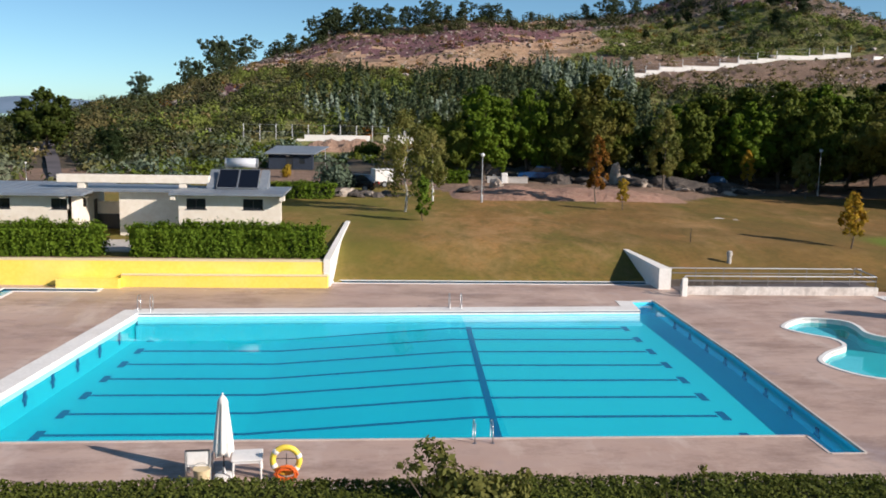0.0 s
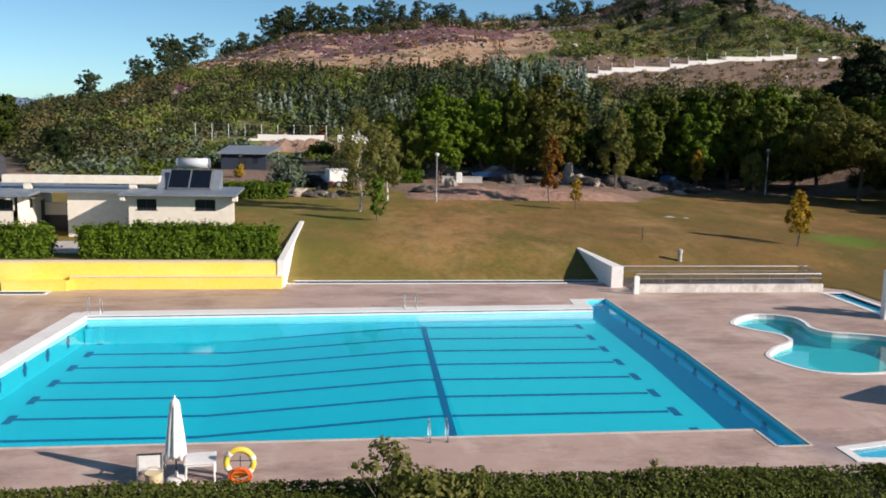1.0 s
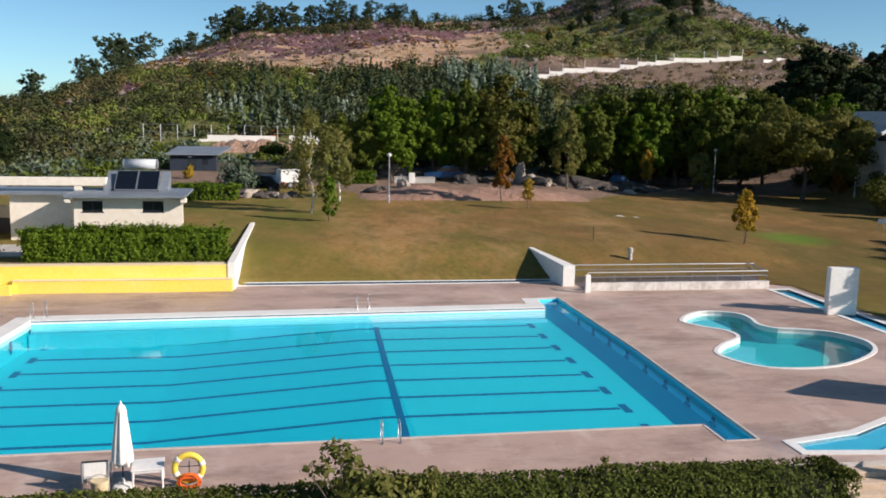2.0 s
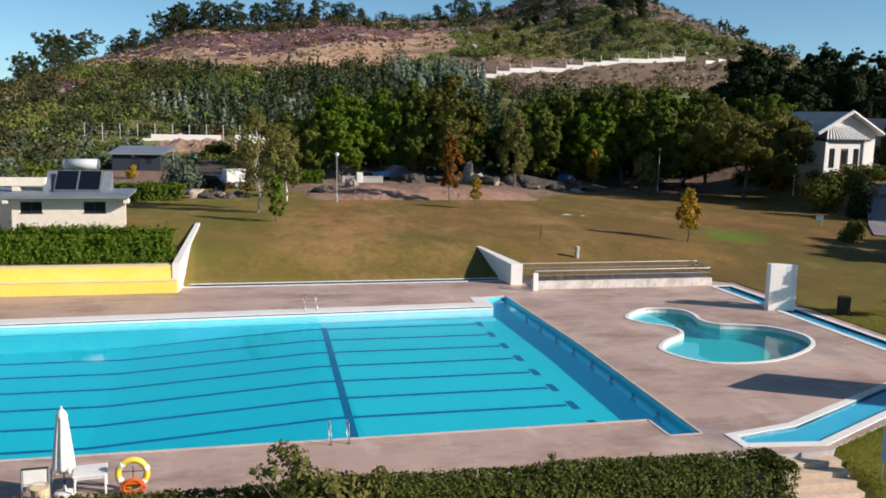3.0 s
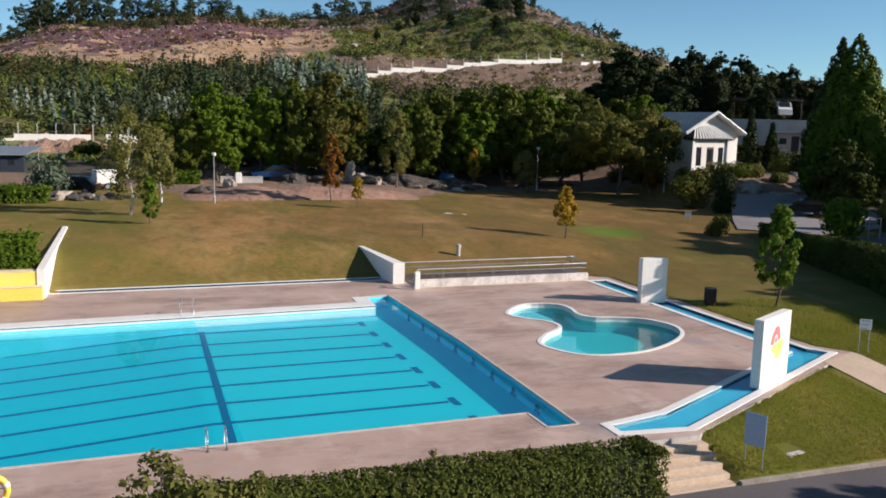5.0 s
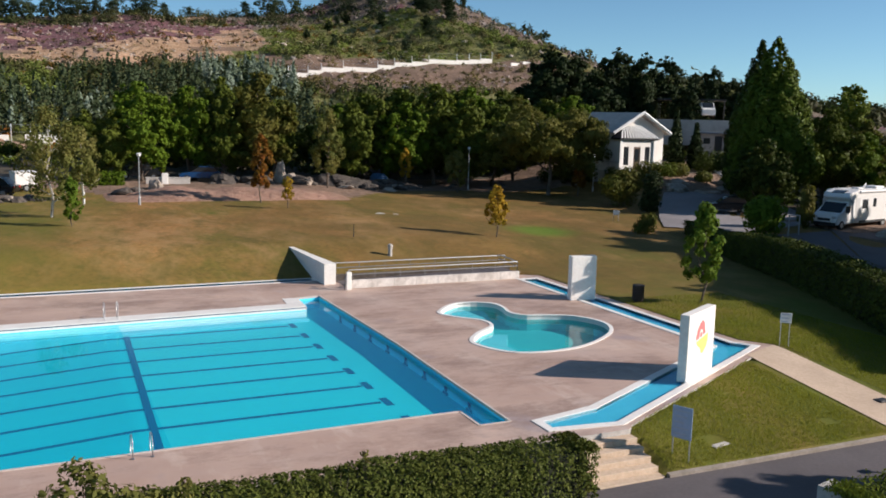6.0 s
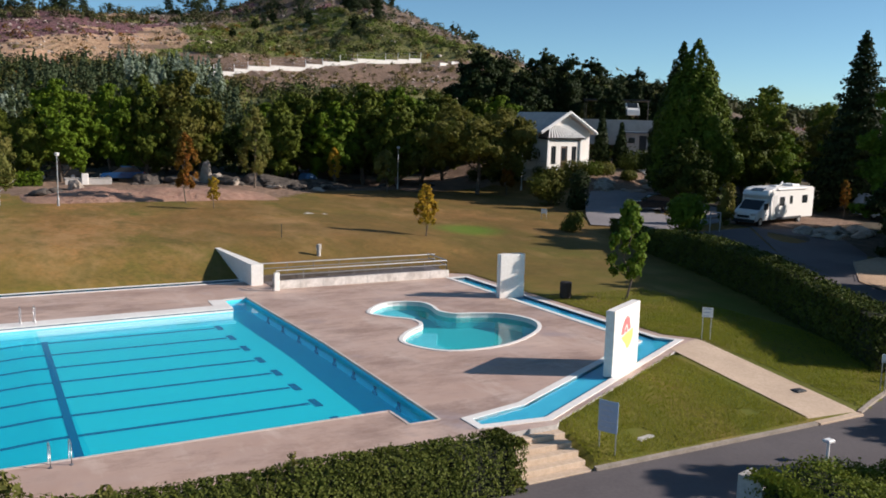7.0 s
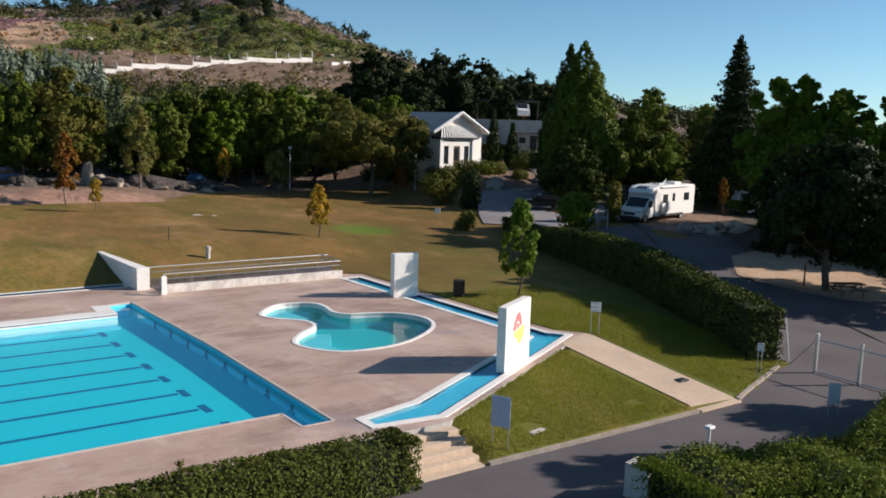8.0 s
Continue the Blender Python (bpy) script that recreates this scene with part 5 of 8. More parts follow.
scatter("scrub", "yellow-green gorse on the lower slope", "scrub", spots_on_hill(200, lambda x, y, z: z in (4, 5) and not open_ground(x, y) and noise.noise((x * 0.05, y * 0.05, 22)) > -0.05, 0.9, 2.4, 37, -50, -6, 112, 190), HILL_BRIGHT, 60, 0.29, 137, 0.9)
scatter("scrub", "grey-green brambles at the hill's foot", "scrub", spots_on_hill(200, lambda x, y, z: not on_lane(x, y) and not open_ground(x, y), 0.6, 1.4, 38, -48, -24, 84, 112), HILL_GREY, 60, 0.26, 138, 0.8)
scatter("scrub", "charred low stubble on the cleared slope", "scrub", spots_on_hill(700, lambda x, y, z: z in (2, 3), 0.3, 0.8, 34, -60, 150), plain("charred_twigs", (0.05, 0.03, 0.028), 0.95), 14, 0.3, 134, 0.6)
scatter("scrub", "low olive scrub below the boundary wall", "scrub", spots_on_hill(260, lambda x, y, z: not (y > 175.5), 0.35, 1.0, 40, 38, 108, 140, 177), HILL_OLIVE, 60, 0.24, 140, 0.7)
# a belt of young conifers and grey eucalyptus at mid slope
belt = spots_on_hill(330, lambda x, y, z: z in (4, 5) and 112 < y < 168 and x > -20 + 14 * noise.noise((x * 0.06, y * 0.06, 20)) and noise.noise((x * 0.05, y * 0.08, 4)) > -0.25, 1.0, 1.9, 7, -40, 36)
scatter("conifer_belt", "belt of dark young conifers across the slope", "conifers", belt, LEAF_HILL, 70, 0.34, 107, 3.0, True)
scatter("eucalyptus_belt", "grey-green young eucalyptus on the slope", "eucalyptus", spots_on_hill(80, lambda x, y, z: 138 < y < 172, 1.4, 2.3, 8, 19, 36) + spots_on_hill(40, lambda x, y, z: 112 < y < 135, 0.9, 1.4, 9, -26, 2), LEAF_SILVER, 110, 0.3, 108, 3.0, True)
yard_spots = [(float(rng.uniform(-40, -24.5)), float(rng.uniform(80, 104)), float(rng.uniform(0.7, 1.6))) for _ in range(90)] + [(float(rng.uniform(-40, -27)), float(rng.uniform(58, 80)), float(rng.uniform(0.6, 1.5))) for _ in range(90)] + [(float(rng.uniform(-27, -8)), float(rng.uniform(88, 98)), float(rng.uniform(0.5, 1.1))) for _ in range(40)]
scatter("undergrowth", "mixed green bushes round the works yard", "bushes", [p for p in yard_spots[::2] if not on_lane(p[0], p[1])], LEAF_MID, 60, 0.26, 121)
scatter("undergrowth", "grey-green bushes round the works yard", "bushes", [p for p in yard_spots[1::2] if not on_lane(p[0], p[1])], LEAF_GREY, 60, 0.26, 122)
# undergrowth at the wood's foot, along the valley and beyond the road
low = [(float(rng.uniform(-110, -36)), float(rng.uniform(56, 100)), float(rng.uniform(0.6, 1.5))) for _ in range(460)]
low = [p for p in low if not on_lane(p[0], p[1])]
scatter("undergrowth", "grey-green bushes in the valley", "bushes", low[:210], HILL_GREY, 50, 0.3, 109)
scatter("undergrowth", "green bushes in the valley", "bushes", low[210:], HILL_MID, 44, 0.3, 110)
# near-black shrubs stand in for the deep shade at this edge
scatter("undergrowth", "shrubs behind the picnic ground, leaves near-black for shade", "bushes", [(43.6 + 0.5 * k + 0.8 * math.sin(3 * k), 1.5 + 0.9 * k, 1.0 + 0.2 * math.sin(k)) for k in range(14)], LEAF_FIR, 220, 0.16, 112)
low = [(float(rng.uniform(56, 130)), float(rng.uniform(20, 100)), float(rng.uniform(0.8, 2.2))) for _ in range(420)]
low = [p for p in low if not (56 < p[0] < 66 and 24 < p[1] < 34) and not (66 < p[0] < 86 and 66 < p[1] < 86) and not (50 < p[0] < 62 and 46 < p[1] < 58)]
far = np.random.default_rng(91)
far_trees = [(float(far.uniform(140, 430)), float(far.uniform(150, 284)), float(far.uniform(2.2, 5.0))) for _ in range(420)]
scatter("far_woods", "dark distant woods on the far ridge", "woods", far_trees[:260], HILL_DARK, 40, 0.75, 113, 1.2)
scatter("far_woods", "green distant trees on the far ridge", "woods", far_trees[260:], HILL_MID, 40, 0.75, 114, 1.2)
scatter("undergrowth", "dark bushes beyond the car park", "bushes", low, LEAF_DARK, 34, 0.36, 111)


def hedge(name, label, line, width, low, tall, leaves, size, mat, seed, shaggy=0.08, group=""):
    """A clipped hedge along a line: leaves over a solid core coloured near-black as inner shade. low and tall are
    heights above the ground's own, or a function giving z.
    """
    r = np.random.default_rng(seed)
    pts = np.array(between(line, 0.4))
    way = np.gradient(pts, axis=0)
    way /= np.linalg.norm(way, axis=1)[:, None]
    side = np.stack([way[:, 1], -way[:, 0]], axis=1)
    base = np.array([low(x, y) if callable(low) else low + height(x, y) for x, y in pts])
    tops = np.array([tall(x, y) if callable(tall) else tall + b for (x, y), b in zip(pts, base)])
    t = thing(name, label, "hedge", (float(pts[0, 0]), float(pts[0, 1]), float(base[0])), 0, group)
    off = np.array((pts[0, 0], pts[0, 1], base[0]))
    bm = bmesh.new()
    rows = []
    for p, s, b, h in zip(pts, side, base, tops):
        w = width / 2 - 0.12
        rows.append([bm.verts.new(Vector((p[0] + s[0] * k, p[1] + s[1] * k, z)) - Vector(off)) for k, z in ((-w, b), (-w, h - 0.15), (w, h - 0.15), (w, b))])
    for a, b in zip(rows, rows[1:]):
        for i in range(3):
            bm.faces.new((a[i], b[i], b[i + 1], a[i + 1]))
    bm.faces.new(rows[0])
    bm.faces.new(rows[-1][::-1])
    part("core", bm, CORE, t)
    n = len(pts)
    i = r.integers(0, n, leaves)
    u = r.uniform(-1, 1, leaves)
    v = r.uniform(0, 1, leaves)
    h = tops[i] - base[i]
    perimeter = 2 * h + width
    along = r.uniform(0, 1, leaves) * perimeter
    left, top = along < h, (along >= h) & (along < h + width)
    lateral = np.where(left, -width / 2, np.where(top, along - h - width / 2, width / 2))
    z = np.where(left, along, np.where(top, h, perimeter - along))
    cap = (r.random(leaves) < 0.55) & ((i < 4) | (i > n - 5))
    lateral = np.where(cap, u * width / 2, lateral)
    i = np.where(cap, np.where(i < 4, 0, n - 1), i)
    p = pts[i] + side[i] * lateral[:, None] + way[i] * r.uniform(-0.3, 0.3, (leaves, 1))
    out = np.zeros((leaves, 3))
    out[:, :2] = side[i] * np.sign(lateral)[:, None] * (~top)[:, None]
    out[:, :2] = np.where(cap[:, None], way[i] * np.where(i < 4, -1, 1)[:, None], out[:, :2])
    out[:, 2] = np.where(top & ~cap, 1.0, 0.25)
    lump = np.array([noise.noise((a * 1.3, b * 1.3, c * 1.3)) for a, b, c in zip(p[:, 0], p[:, 1], z)])
    c = np.column_stack([p, base[i] + z]) + out * (lump * 2.2 * shaggy + r.normal(0, shaggy, leaves))[:, None]
    mesh_part("foliage", quad_mesh("foliage", leaf_quads(r, c - off, out, size)), mat, t)
    return t


hedge("hedge", "clipped glossy green hedge on the yellow wall", [(-26.1, 23.85), (-16.85, 23.85)], 1.5, lambda x, y: 1.1, lambda x, y: 2.68, 40000, 0.085, LEAF_HEDGE, 201, 0.15, "terrace hedges")
hedge("hedge", "clipped glossy green hedge on the yellow wall", [(-42.0, 23.85), (-28.4, 23.85)], 1.5, lambda x, y: 1.1, lambda x, y: 2.68, 48000, 0.085, LEAF_HEDGE, 202, 0.15, "terrace hedges")
hedge("hedge", "low clipped dark green hedge along the pool deck", [(-32.0, -4.75), (-4.0, -4.75), (0.1, -4.75)], 1.35, lambda x, y: -0.8, lambda x, y: 0.56 + 0.04 * math.sin(x), 110000, 0.045, LEAF_NEAR, 203, 0.035)
hedge("hedge", "long tall dark hedge curving beside the lawn", [(34.0, 30.0), (31.2, 23.0), (29.3, 17.0), (26.7, 11.0), (23.95, 5.25), (21.95, 1.05), (20.2, -2.45)], 1.45, -0.1, lambda x, y: height(x, y) + 1.0 + 1.2 * sm(28, 15, y), 64000, 0.07, LEAF_YEW, 204, 0.08)
hedge("hedge", "loose green hedge beside the works yard", [(-23.5, 50.6), (-17.5, 50.6)], 1.5, -0.1, 1.25, 4000, 0.12, LEAF_HEDGE, 205, 0.1)
hedge("hedge", "shaggy box hedge above the road", [(5.0, -10.2), (7.0, -10.4), (9.0, -11.6), (12.5, -12.2), (16.0, -11.6), (22.0, -10.4)], 2.6, lambda x, y: -1.0, lambda x, y: 0.22 + 0.1 * math.sin(2.2 * x) + 0.8 * sm(10.5, 17, x), 84000, 0.046, LEAF_BOX, 206, 0.1)


def grass_tufts(count, seed):
    """Short blades over the grass bank and the lawn's near corner, as one mass."""
    r = np.random.default_rng(seed)
    spots = []
    while len(spots) < count:
        x, y = r.uniform(3.2, 21), r.uniform(-5.0, 13)
        if inside(x, y, DECK_OUTLINE) or (12.2 < x < 15.2 and y < 3.1) or y < -4.95 + 2.0 * min(1, max(0, (x - 14.7) / 5.8)):
            continue
        if abs(x - 5.7) < 0.36 and abs(y + 3.95) < 0.3 or abs(x - 10.7) < 0.32 and abs(y + 3.75) < 0.22:
            continue
        if y > 3 and r.random() < (y - 3) / 14:
            continue
        spots.append((x, y, ground_z(x, y) + 0.015))
    c = np.array(spots)
    up = np.column_stack([r.normal(0, 0.4, count), r.normal(0, 0.4, count), np.ones(count)])
    up /= np.linalg.norm(up, axis=1)[:, None]
    side = np.column_stack([r.normal(0, 1, count), r.normal(0, 1, count), np.zeros(count)])
    side /= np.linalg.norm(side, axis=1)[:, None] + 1e-9
    h, w = r.uniform(0.03, 0.085, (count, 1)), r.uniform(0.006, 0.014, (count, 1))
    quads = np.stack([c - side * w, c + side * w, c + side * w * 0.4 + up * h, c - side * w * 0.4 + up * h], axis=1)
    return tagged(mesh_part("grass", quad_mesh("grass", quads), GRASS_BLADES), "short mown grass blades on the bank", "grass", kind="stuff")


grass_tufts(70000, 501)


def bush(label, at, clumps, leaves, size, mat, seed, twigs=5, tall=1.0):
    r = np.random.default_rng(seed)
    t = thing("bush", label, "bush", at)
    bm = bmesh.new()
    for k in range(twigs):
        x, y, z = clumps[k % len(clumps)][:3]
        rod(bm, (x * 0.15, y * 0.15, -0.25), (x * 0.6, y * 0.6, z * 0.6), 0.03 * tall, 0.018 * tall, 6)
        rod(bm, (x * 0.6, y * 0.6, z * 0.6), (x, y, z + clumps[k % len(clumps)][5] * 0.6), 0.018 * tall, 0.006, 6)
    part("stems", bm, BARK, t)
    mesh_part("leaves", quad_mesh("leaves", clump_leaves(r, clumps, leaves, size, 0.9)), mat, t)
    return t


bush("straggly olive-green shrub rising from the hedge", (-11.6, -5.25, -0.6), [(-0.65, 0.1, 2.3, 0.34, 0.3, 0.26), (-0.35, 0.0, 2.2, 0.3, 0.3, 0.24), (-0.95, 0.0, 1.95, 0.3, 0.3, 0.18), (-0.3, 0.1, 1.75, 0.4, 0.3, 0.3), (0.2, 0.0, 1.65, 0.45, 0.4, 0.25), (0.7, 0.1, 1.5, 0.45, 0.3, 0.25), (-0.2, 0, 1.3, 0.6, 0.5, 0.35), (0.5, 0, 1.2, 0.7, 0.5, 0.35), (1.1, 0, 1.35, 0.4, 0.3, 0.25), (-1.3, 0, 1.95, 0.12, 0.1, 0.08), (1.5, 0.1, 1.7, 0.2, 0.15, 0.12), (1.3, 0.1, 1.3, 0.4, 0.3, 0.3), (0.2, 0.0, 0.9, 1.2, 0.5, 0.4)], 2500, 0.078, LEAF_BIRCH, 301, 11)
bush("thin bare twig rising from the hedge", (-5.9, -4.75, 0.2), [(0, 0, 0.85, 0.1, 0.1, 0.12), (0.08, 0, 0.65, 0.1, 0.1, 0.08)], 40, 0.05, LEAF_OLIVE, 308, 2, 0.4)
bush("bare pale twigs in the hedge", (-6.7, -5.4, -0.2), [(0, 0, 1.1, 0.05, 0.05, 0.1), (0.2, 0, 0.95, 0.05, 0.05, 0.1), (-0.25, 0, 0.9, 0.05, 0.05, 0.1)], 12, 0.04, LEAF_OLIVE, 309, 3, 0.4)
bush("dark upright clipped bush by the car park", (39.5, 42.4, height(39.5, 42.4)), [(0, 0, 1.2, 1.0, 0.9, 1.3), (0.1, 0, 2.7, 0.95, 0.9, 1.1), (-0.3, 0, 0.6, 0.9, 0.9, 0.8)], 2600, 0.13, LEAF_FIR, 303)
bush("spreading green bush before the house", (39.4, 46.6, height(39.4, 46.6)), [(0, 0, 2.2, 1.6, 1.4, 1.3), (1.5, 0.2, 2.4, 1.4, 1.3, 1.0), (-1.5, 0, 2.0, 1.3, 1.2, 1.1), (0.4, 0, 3.1, 1.3, 1.2, 0.8), (0, 0, 0.9, 1.4, 1.3, 1.0)], 5200, 0.13, LEAF_OLIVE, 312)
bush("yellow-green bush at the hedge's end", (30.5, 31.5, height(30.5, 31.5)), [(0, 0, 0.7, 0.8, 0.7, 0.8), (0.5, 0, 1.1, 0.4, 0.4, 0.5), (-0.6, 0, 0.4, 0.6, 0.6, 0.5)], 1300, 0.12, LEAF_OLIVE, 304)
bush("large green bush beside the motorhome", (39.4, 28.3, height(39.4, 28.3)), [(0, 0, 1.2, 1.7, 1.3, 1.3), (0.9, 0, 2.1, 1.1, 1.0, 1.0), (-0.9, 0, 2.0, 1.0, 1.0, 0.9), (0, 0, 2.5, 1.2, 1.0, 0.8)], 4200, 0.15, LEAF_HEDGE, 305)
bush("pale green upright bush beside the motorhome", (45.0, 29.4, height(45, 29.4)), [(0, 0, 1.3, 0.7, 0.7, 1.2), (0.1, 0, 2.6, 0.6, 0.6, 1.0)], 1500, 0.15, LEAF_OLIVE, 306)
bush("dark bush before the earth bank", (-15.2, 97.5, ground_z(-15.2, 97.5)), [(0, 0, 0.9, 1.3, 1.0, 1.0), (1.2, 0.2, 0.8, 1.0, 0.8, 0.9), (-1.2, 0, 0.6, 0.9, 0.8, 0.7)], 1300, 0.2, LEAF_DARK, 310)
bush("slim yellowing shrub by the hut", (-23.0, 68.0, ground_z(-23.0, 68.0)), [(0, 0, 0.5, 0.5, 0.5, 0.5), (0.2, 0, 1.0, 0.3, 0.3, 0.4)], 500, 0.14, LEAF_GOLD, 311)
bush("silvery olive bush beside the rocks", (-17.5, 55.0, height(-17.5, 55)), [(0, 0, 1.8, 1.5, 1.3, 1.2), (0.8, 0, 1.1, 1.2, 1.0, 0.9), (-0.8, 0.2, 1.0, 1.0, 1.0, 0.9)], 1700, 0.15, LEAF_GREY, 307)
hedge("hedge", "short clipped green hedge at the wood's edge", [(-8.0, 65.0), (-5.0, 64.6)], 1.2, -0.1, 1.2, 2600, 0.12, LEAF_HEDGE, 207, 0.08)

# ---- changing-room building on the terrace ----
CREAM = surface("cream_render", (0.72, 0.64, 0.52), (0.8, 0.73, 0.62), (0.66, 0.58, 0.47), big=0.4, fine=3, rough=0.85, relief=0.04, depth=0.003, stain_amount=0.3)


def window(parent, x0, x1, z0, z1, y, normal=-1):
    """A dark hung window in a front wall: frame, pane and sill."""
    w = part("window", boxed(x0 - 0.05, x1 + 0.05, y - 0.03, y + 0.06, z1, z1 + 0.05, 0.005), DARK_METAL, parent)
    part("frame", boxed(x0 - 0.05, x0, y - 0.03, y + 0.06, z0, z1, 0.005), DARK_METAL, w)
    part("frame", boxed(x1, x1 + 0.05, y - 0.03, y + 0.06, z0, z1, 0.005), DARK_METAL, w)
    part("frame", boxed((x0 + x1) / 2 - 0.025, (x0 + x1) / 2 + 0.025, y - 0.025, y + 0.05, z0, z1, 0.005), DARK_METAL, w)
    part("pane", boxed(x0, x1, y + 0.0, y + 0.02, z0, z1), DARK_GLASS, w)
    part("sill", boxed(x0 - 0.08, x1 + 0.08, y - 0.07, y + 0.06, z0 - 0.05, z0, 0.006), DARK_METAL, w)
    return w


def wall_with_openings(x0, x1, y0, y1, z0, z1, holes):
    """A wall along x with rectangular openings cut through it (x0, x1, z0, z1)."""
    bm = bmesh.new()
    xs = sorted({x0, x1, *[h[0] for h in holes], *[h[1] for h in holes]})
    zs = sorted({z0, z1, *[h[2] for h in holes], *[h[3] for h in holes]})
    for a, b in zip(xs, xs[1:]):
        for c, d in zip(zs, zs[1:]):
            mx, mz = (a + b) / 2, (c + d) / 2
            if not any(h[0] < mx < h[1] and h[2] < mz < h[3] for h in holes):
                box(bm, a, b, y0, y1, c, d)
    bmesh.ops.remove_doubles(bm, verts=bm.verts, dist=0.0005)
    return bm


def roof_slab(parent, x0, x1, y0, y1, z_front, z_back, name="roof"):
    bm = bmesh.new()
    prism(bm, [(x0, y0), (x1, y0), (x1, y1), (x0, y1)], lambda x, y: (z_front if y == y0 else z_back) - 0.14, lambda x, y: z_front if y == y0 else z_back)
    r = part(name, bm, ZINC, parent, "grey sheet-metal roof")
    for k in range(int((x1 - x0) / 0.6)):
        x = x0 + 0.3 + 0.6 * k
        bm = bmesh.new()
        prism(bm, [(x - 0.02, y0 + 0.02), (x + 0.02, y0 + 0.02), (x + 0.02, y1), (x - 0.02, y1)], lambda a, b: (z_front if b < y0 + 0.1 else z_back) - 0.01, lambda a, b: (z_front if b < y0 + 0.1 else z_back) + 0.016)
        part("seam", bm, ZINC, r)
    return r


block = thing("changing_rooms", "low cream rendered changing-room building with flat metal roofs", "building")
G = 1.2
# right-hand block
part("wall", wall_with_openings(-25.05, -19.15, 28.5, 28.75, G, 4.05, [(-24.6, -23.5, 3.2, 3.82), (-21.35, -20.2, 3.2, 3.82)]), CREAM, block)
part("wall", prism(bmesh.new(), [(-25.05, 28.75), (-24.8, 28.75), (-24.9, 32.0), (-25.15, 32.0)], G, 4.06), CREAM, block)
part("wall", prism(bmesh.new(), [(-19.4, 28.75), (-19.15, 28.75), (-19.6, 32.0), (-19.85, 32.0)], G, 4.06), CREAM, block)
part("wall", boxed(-25.15, -19.6, 32.0, 32.25, G, 4.06), CREAM, block)
for a, b in ((-24.6, -23.5), (-21.35, -20.2)):
    window(block, a, b, 3.2, 3.82, 28.56)
roof_slab(block, -25.45, -18.93, 27.8, 32.4, 4.2, 4.24)
# left-hand block
part("wall", wall_with_openings(-46.0, -31.1, 28.5, 28.75, G, 3.95, [(-35.6, -34.55, 3.1, 3.72), (-32.25, -31.25, 3.12, 3.74), (-39.2, -38.1, 3.1, 3.72)]), CREAM, block)
part("wall", wall_with_openings(0, 5.9, 0, 0.25, G, 4.0, [(4.0, 4.9, G + 0.02, 3.3), (2.0, 2.8, 3.0, 3.65)]), CREAM, block).matrix_local = pose(-31.1, 28.5, 0, 0, 0, 90)
for a, b in ((-35.6, -34.55), (-32.25, -31.25), (-39.2, -38.1)):
    window(block, a, b, 3.12, 3.72, 28.56)
part("door", boxed(-31.3, -31.16, 32.5, 33.4, G + 0.02, 3.3, 0.01), DARK_METAL, block, "dark metal door")
part("window", boxed(-31.3, -31.2, 30.5, 31.3, 3.0, 3.65, 0.01), DARK_GLASS, block)
part("hung_shutter", boxed(-31.1, -30.75, 30.5, 31.3, 3.6, 3.66, 0.01, ), CREAM, block)
part("wall", boxed(-46.0, -31.1, 34.4, 34.65, G, 4.0), CREAM, block)
roof_slab(block, -47.0, -30.3, 27.8, 34.6, 4.08, 4.22)
# recessed middle with the screen wall and the raised beam
part("wall", boxed(-28.95, -25.2, 30.4, 30.65, G, 4.0), CREAM, block)
part("floor", boxed(-31.09, -25.06, 24.9, 30.39, G - 0.3, G + 0.09), CONCRETE, block)
part("floor", boxed(-31.09, -25.16, 30.66, 36.5, G - 0.3, G + 0.09), CONCRETE, block)
part("screen_base", boxed(-31.05, -28.96, 33.0, 33.2, G, 2.35), DARK_METAL, block)
part("screen_rail", boxed(-31.05, -28.96, 33.0, 33.2, 2.36, 3.12, 0.01), CREAM, block)
part("beam", boxed(-32.7, -23.72, 30.8, 31.5, 4.48, 4.95, 0.02), CREAM, block, "raised cream roof beam")
for x in (-31.3, -25.3):
    part("stub", boxed(x - 0.22, x + 0.22, 30.85, 31.45, 4.0, 4.48, 0.01), CREAM, block)
part("soffit", boxed(-30.9, -25.46, 29.9, 34.0, 4.02, 4.16), ZINC, block)
for x in (-25.25, -19.05, -31.4):
    part("bracket", boxed(x - 0.14, x + 0.14, 27.9, 28.5, 3.78, 4.03, 0.01), CREAM, block)

solar = thing("solar_water_heater", "roof solar water heater with tank and two dark panels", "solar heater", (-21.95, 31.0, 4.2))
part("tank", rod(bmesh.new(), (-0.95, 1.2, 1.5), (0.95, 1.2, 1.5), 0.3, 0.3, 24), plain("tank_grey", (0.5, 0.52, 0.55), 0.55), solar, "dull grey hot-water tank", True)
for x in (-0.95, 0.95):
    part("tank_cap", turned(bmesh.new(), [(0.31, -0.04), (0.31, 0.04), (0.2, 0.07)], 24, pose(x, 1.2, 1.5, 0, 90 if x > 0 else -90, 0)), GALVANISED, solar)
for x in (-0.62, 0.62):
    p = part("panel", boxed(-0.6, 0.6, -0.86, 0.86, -0.04, 0.04, 0.01), SOLAR, solar, "dark solar collector panel")
    p.matrix_local = pose(x, -0.1, 0.6, 36, 0, 0)
    for k in (-0.6, 0.6):
        part("rim", boxed(k - 0.02, k + 0.02, -0.88, 0.88, -0.05, 0.055), GALVANISED, p)
    for k in (-0.86, 0.86):
        part("rim", boxed(-0.62, 0.62, k - 0.02, k + 0.02, -0.05, 0.055), GALVANISED, p)
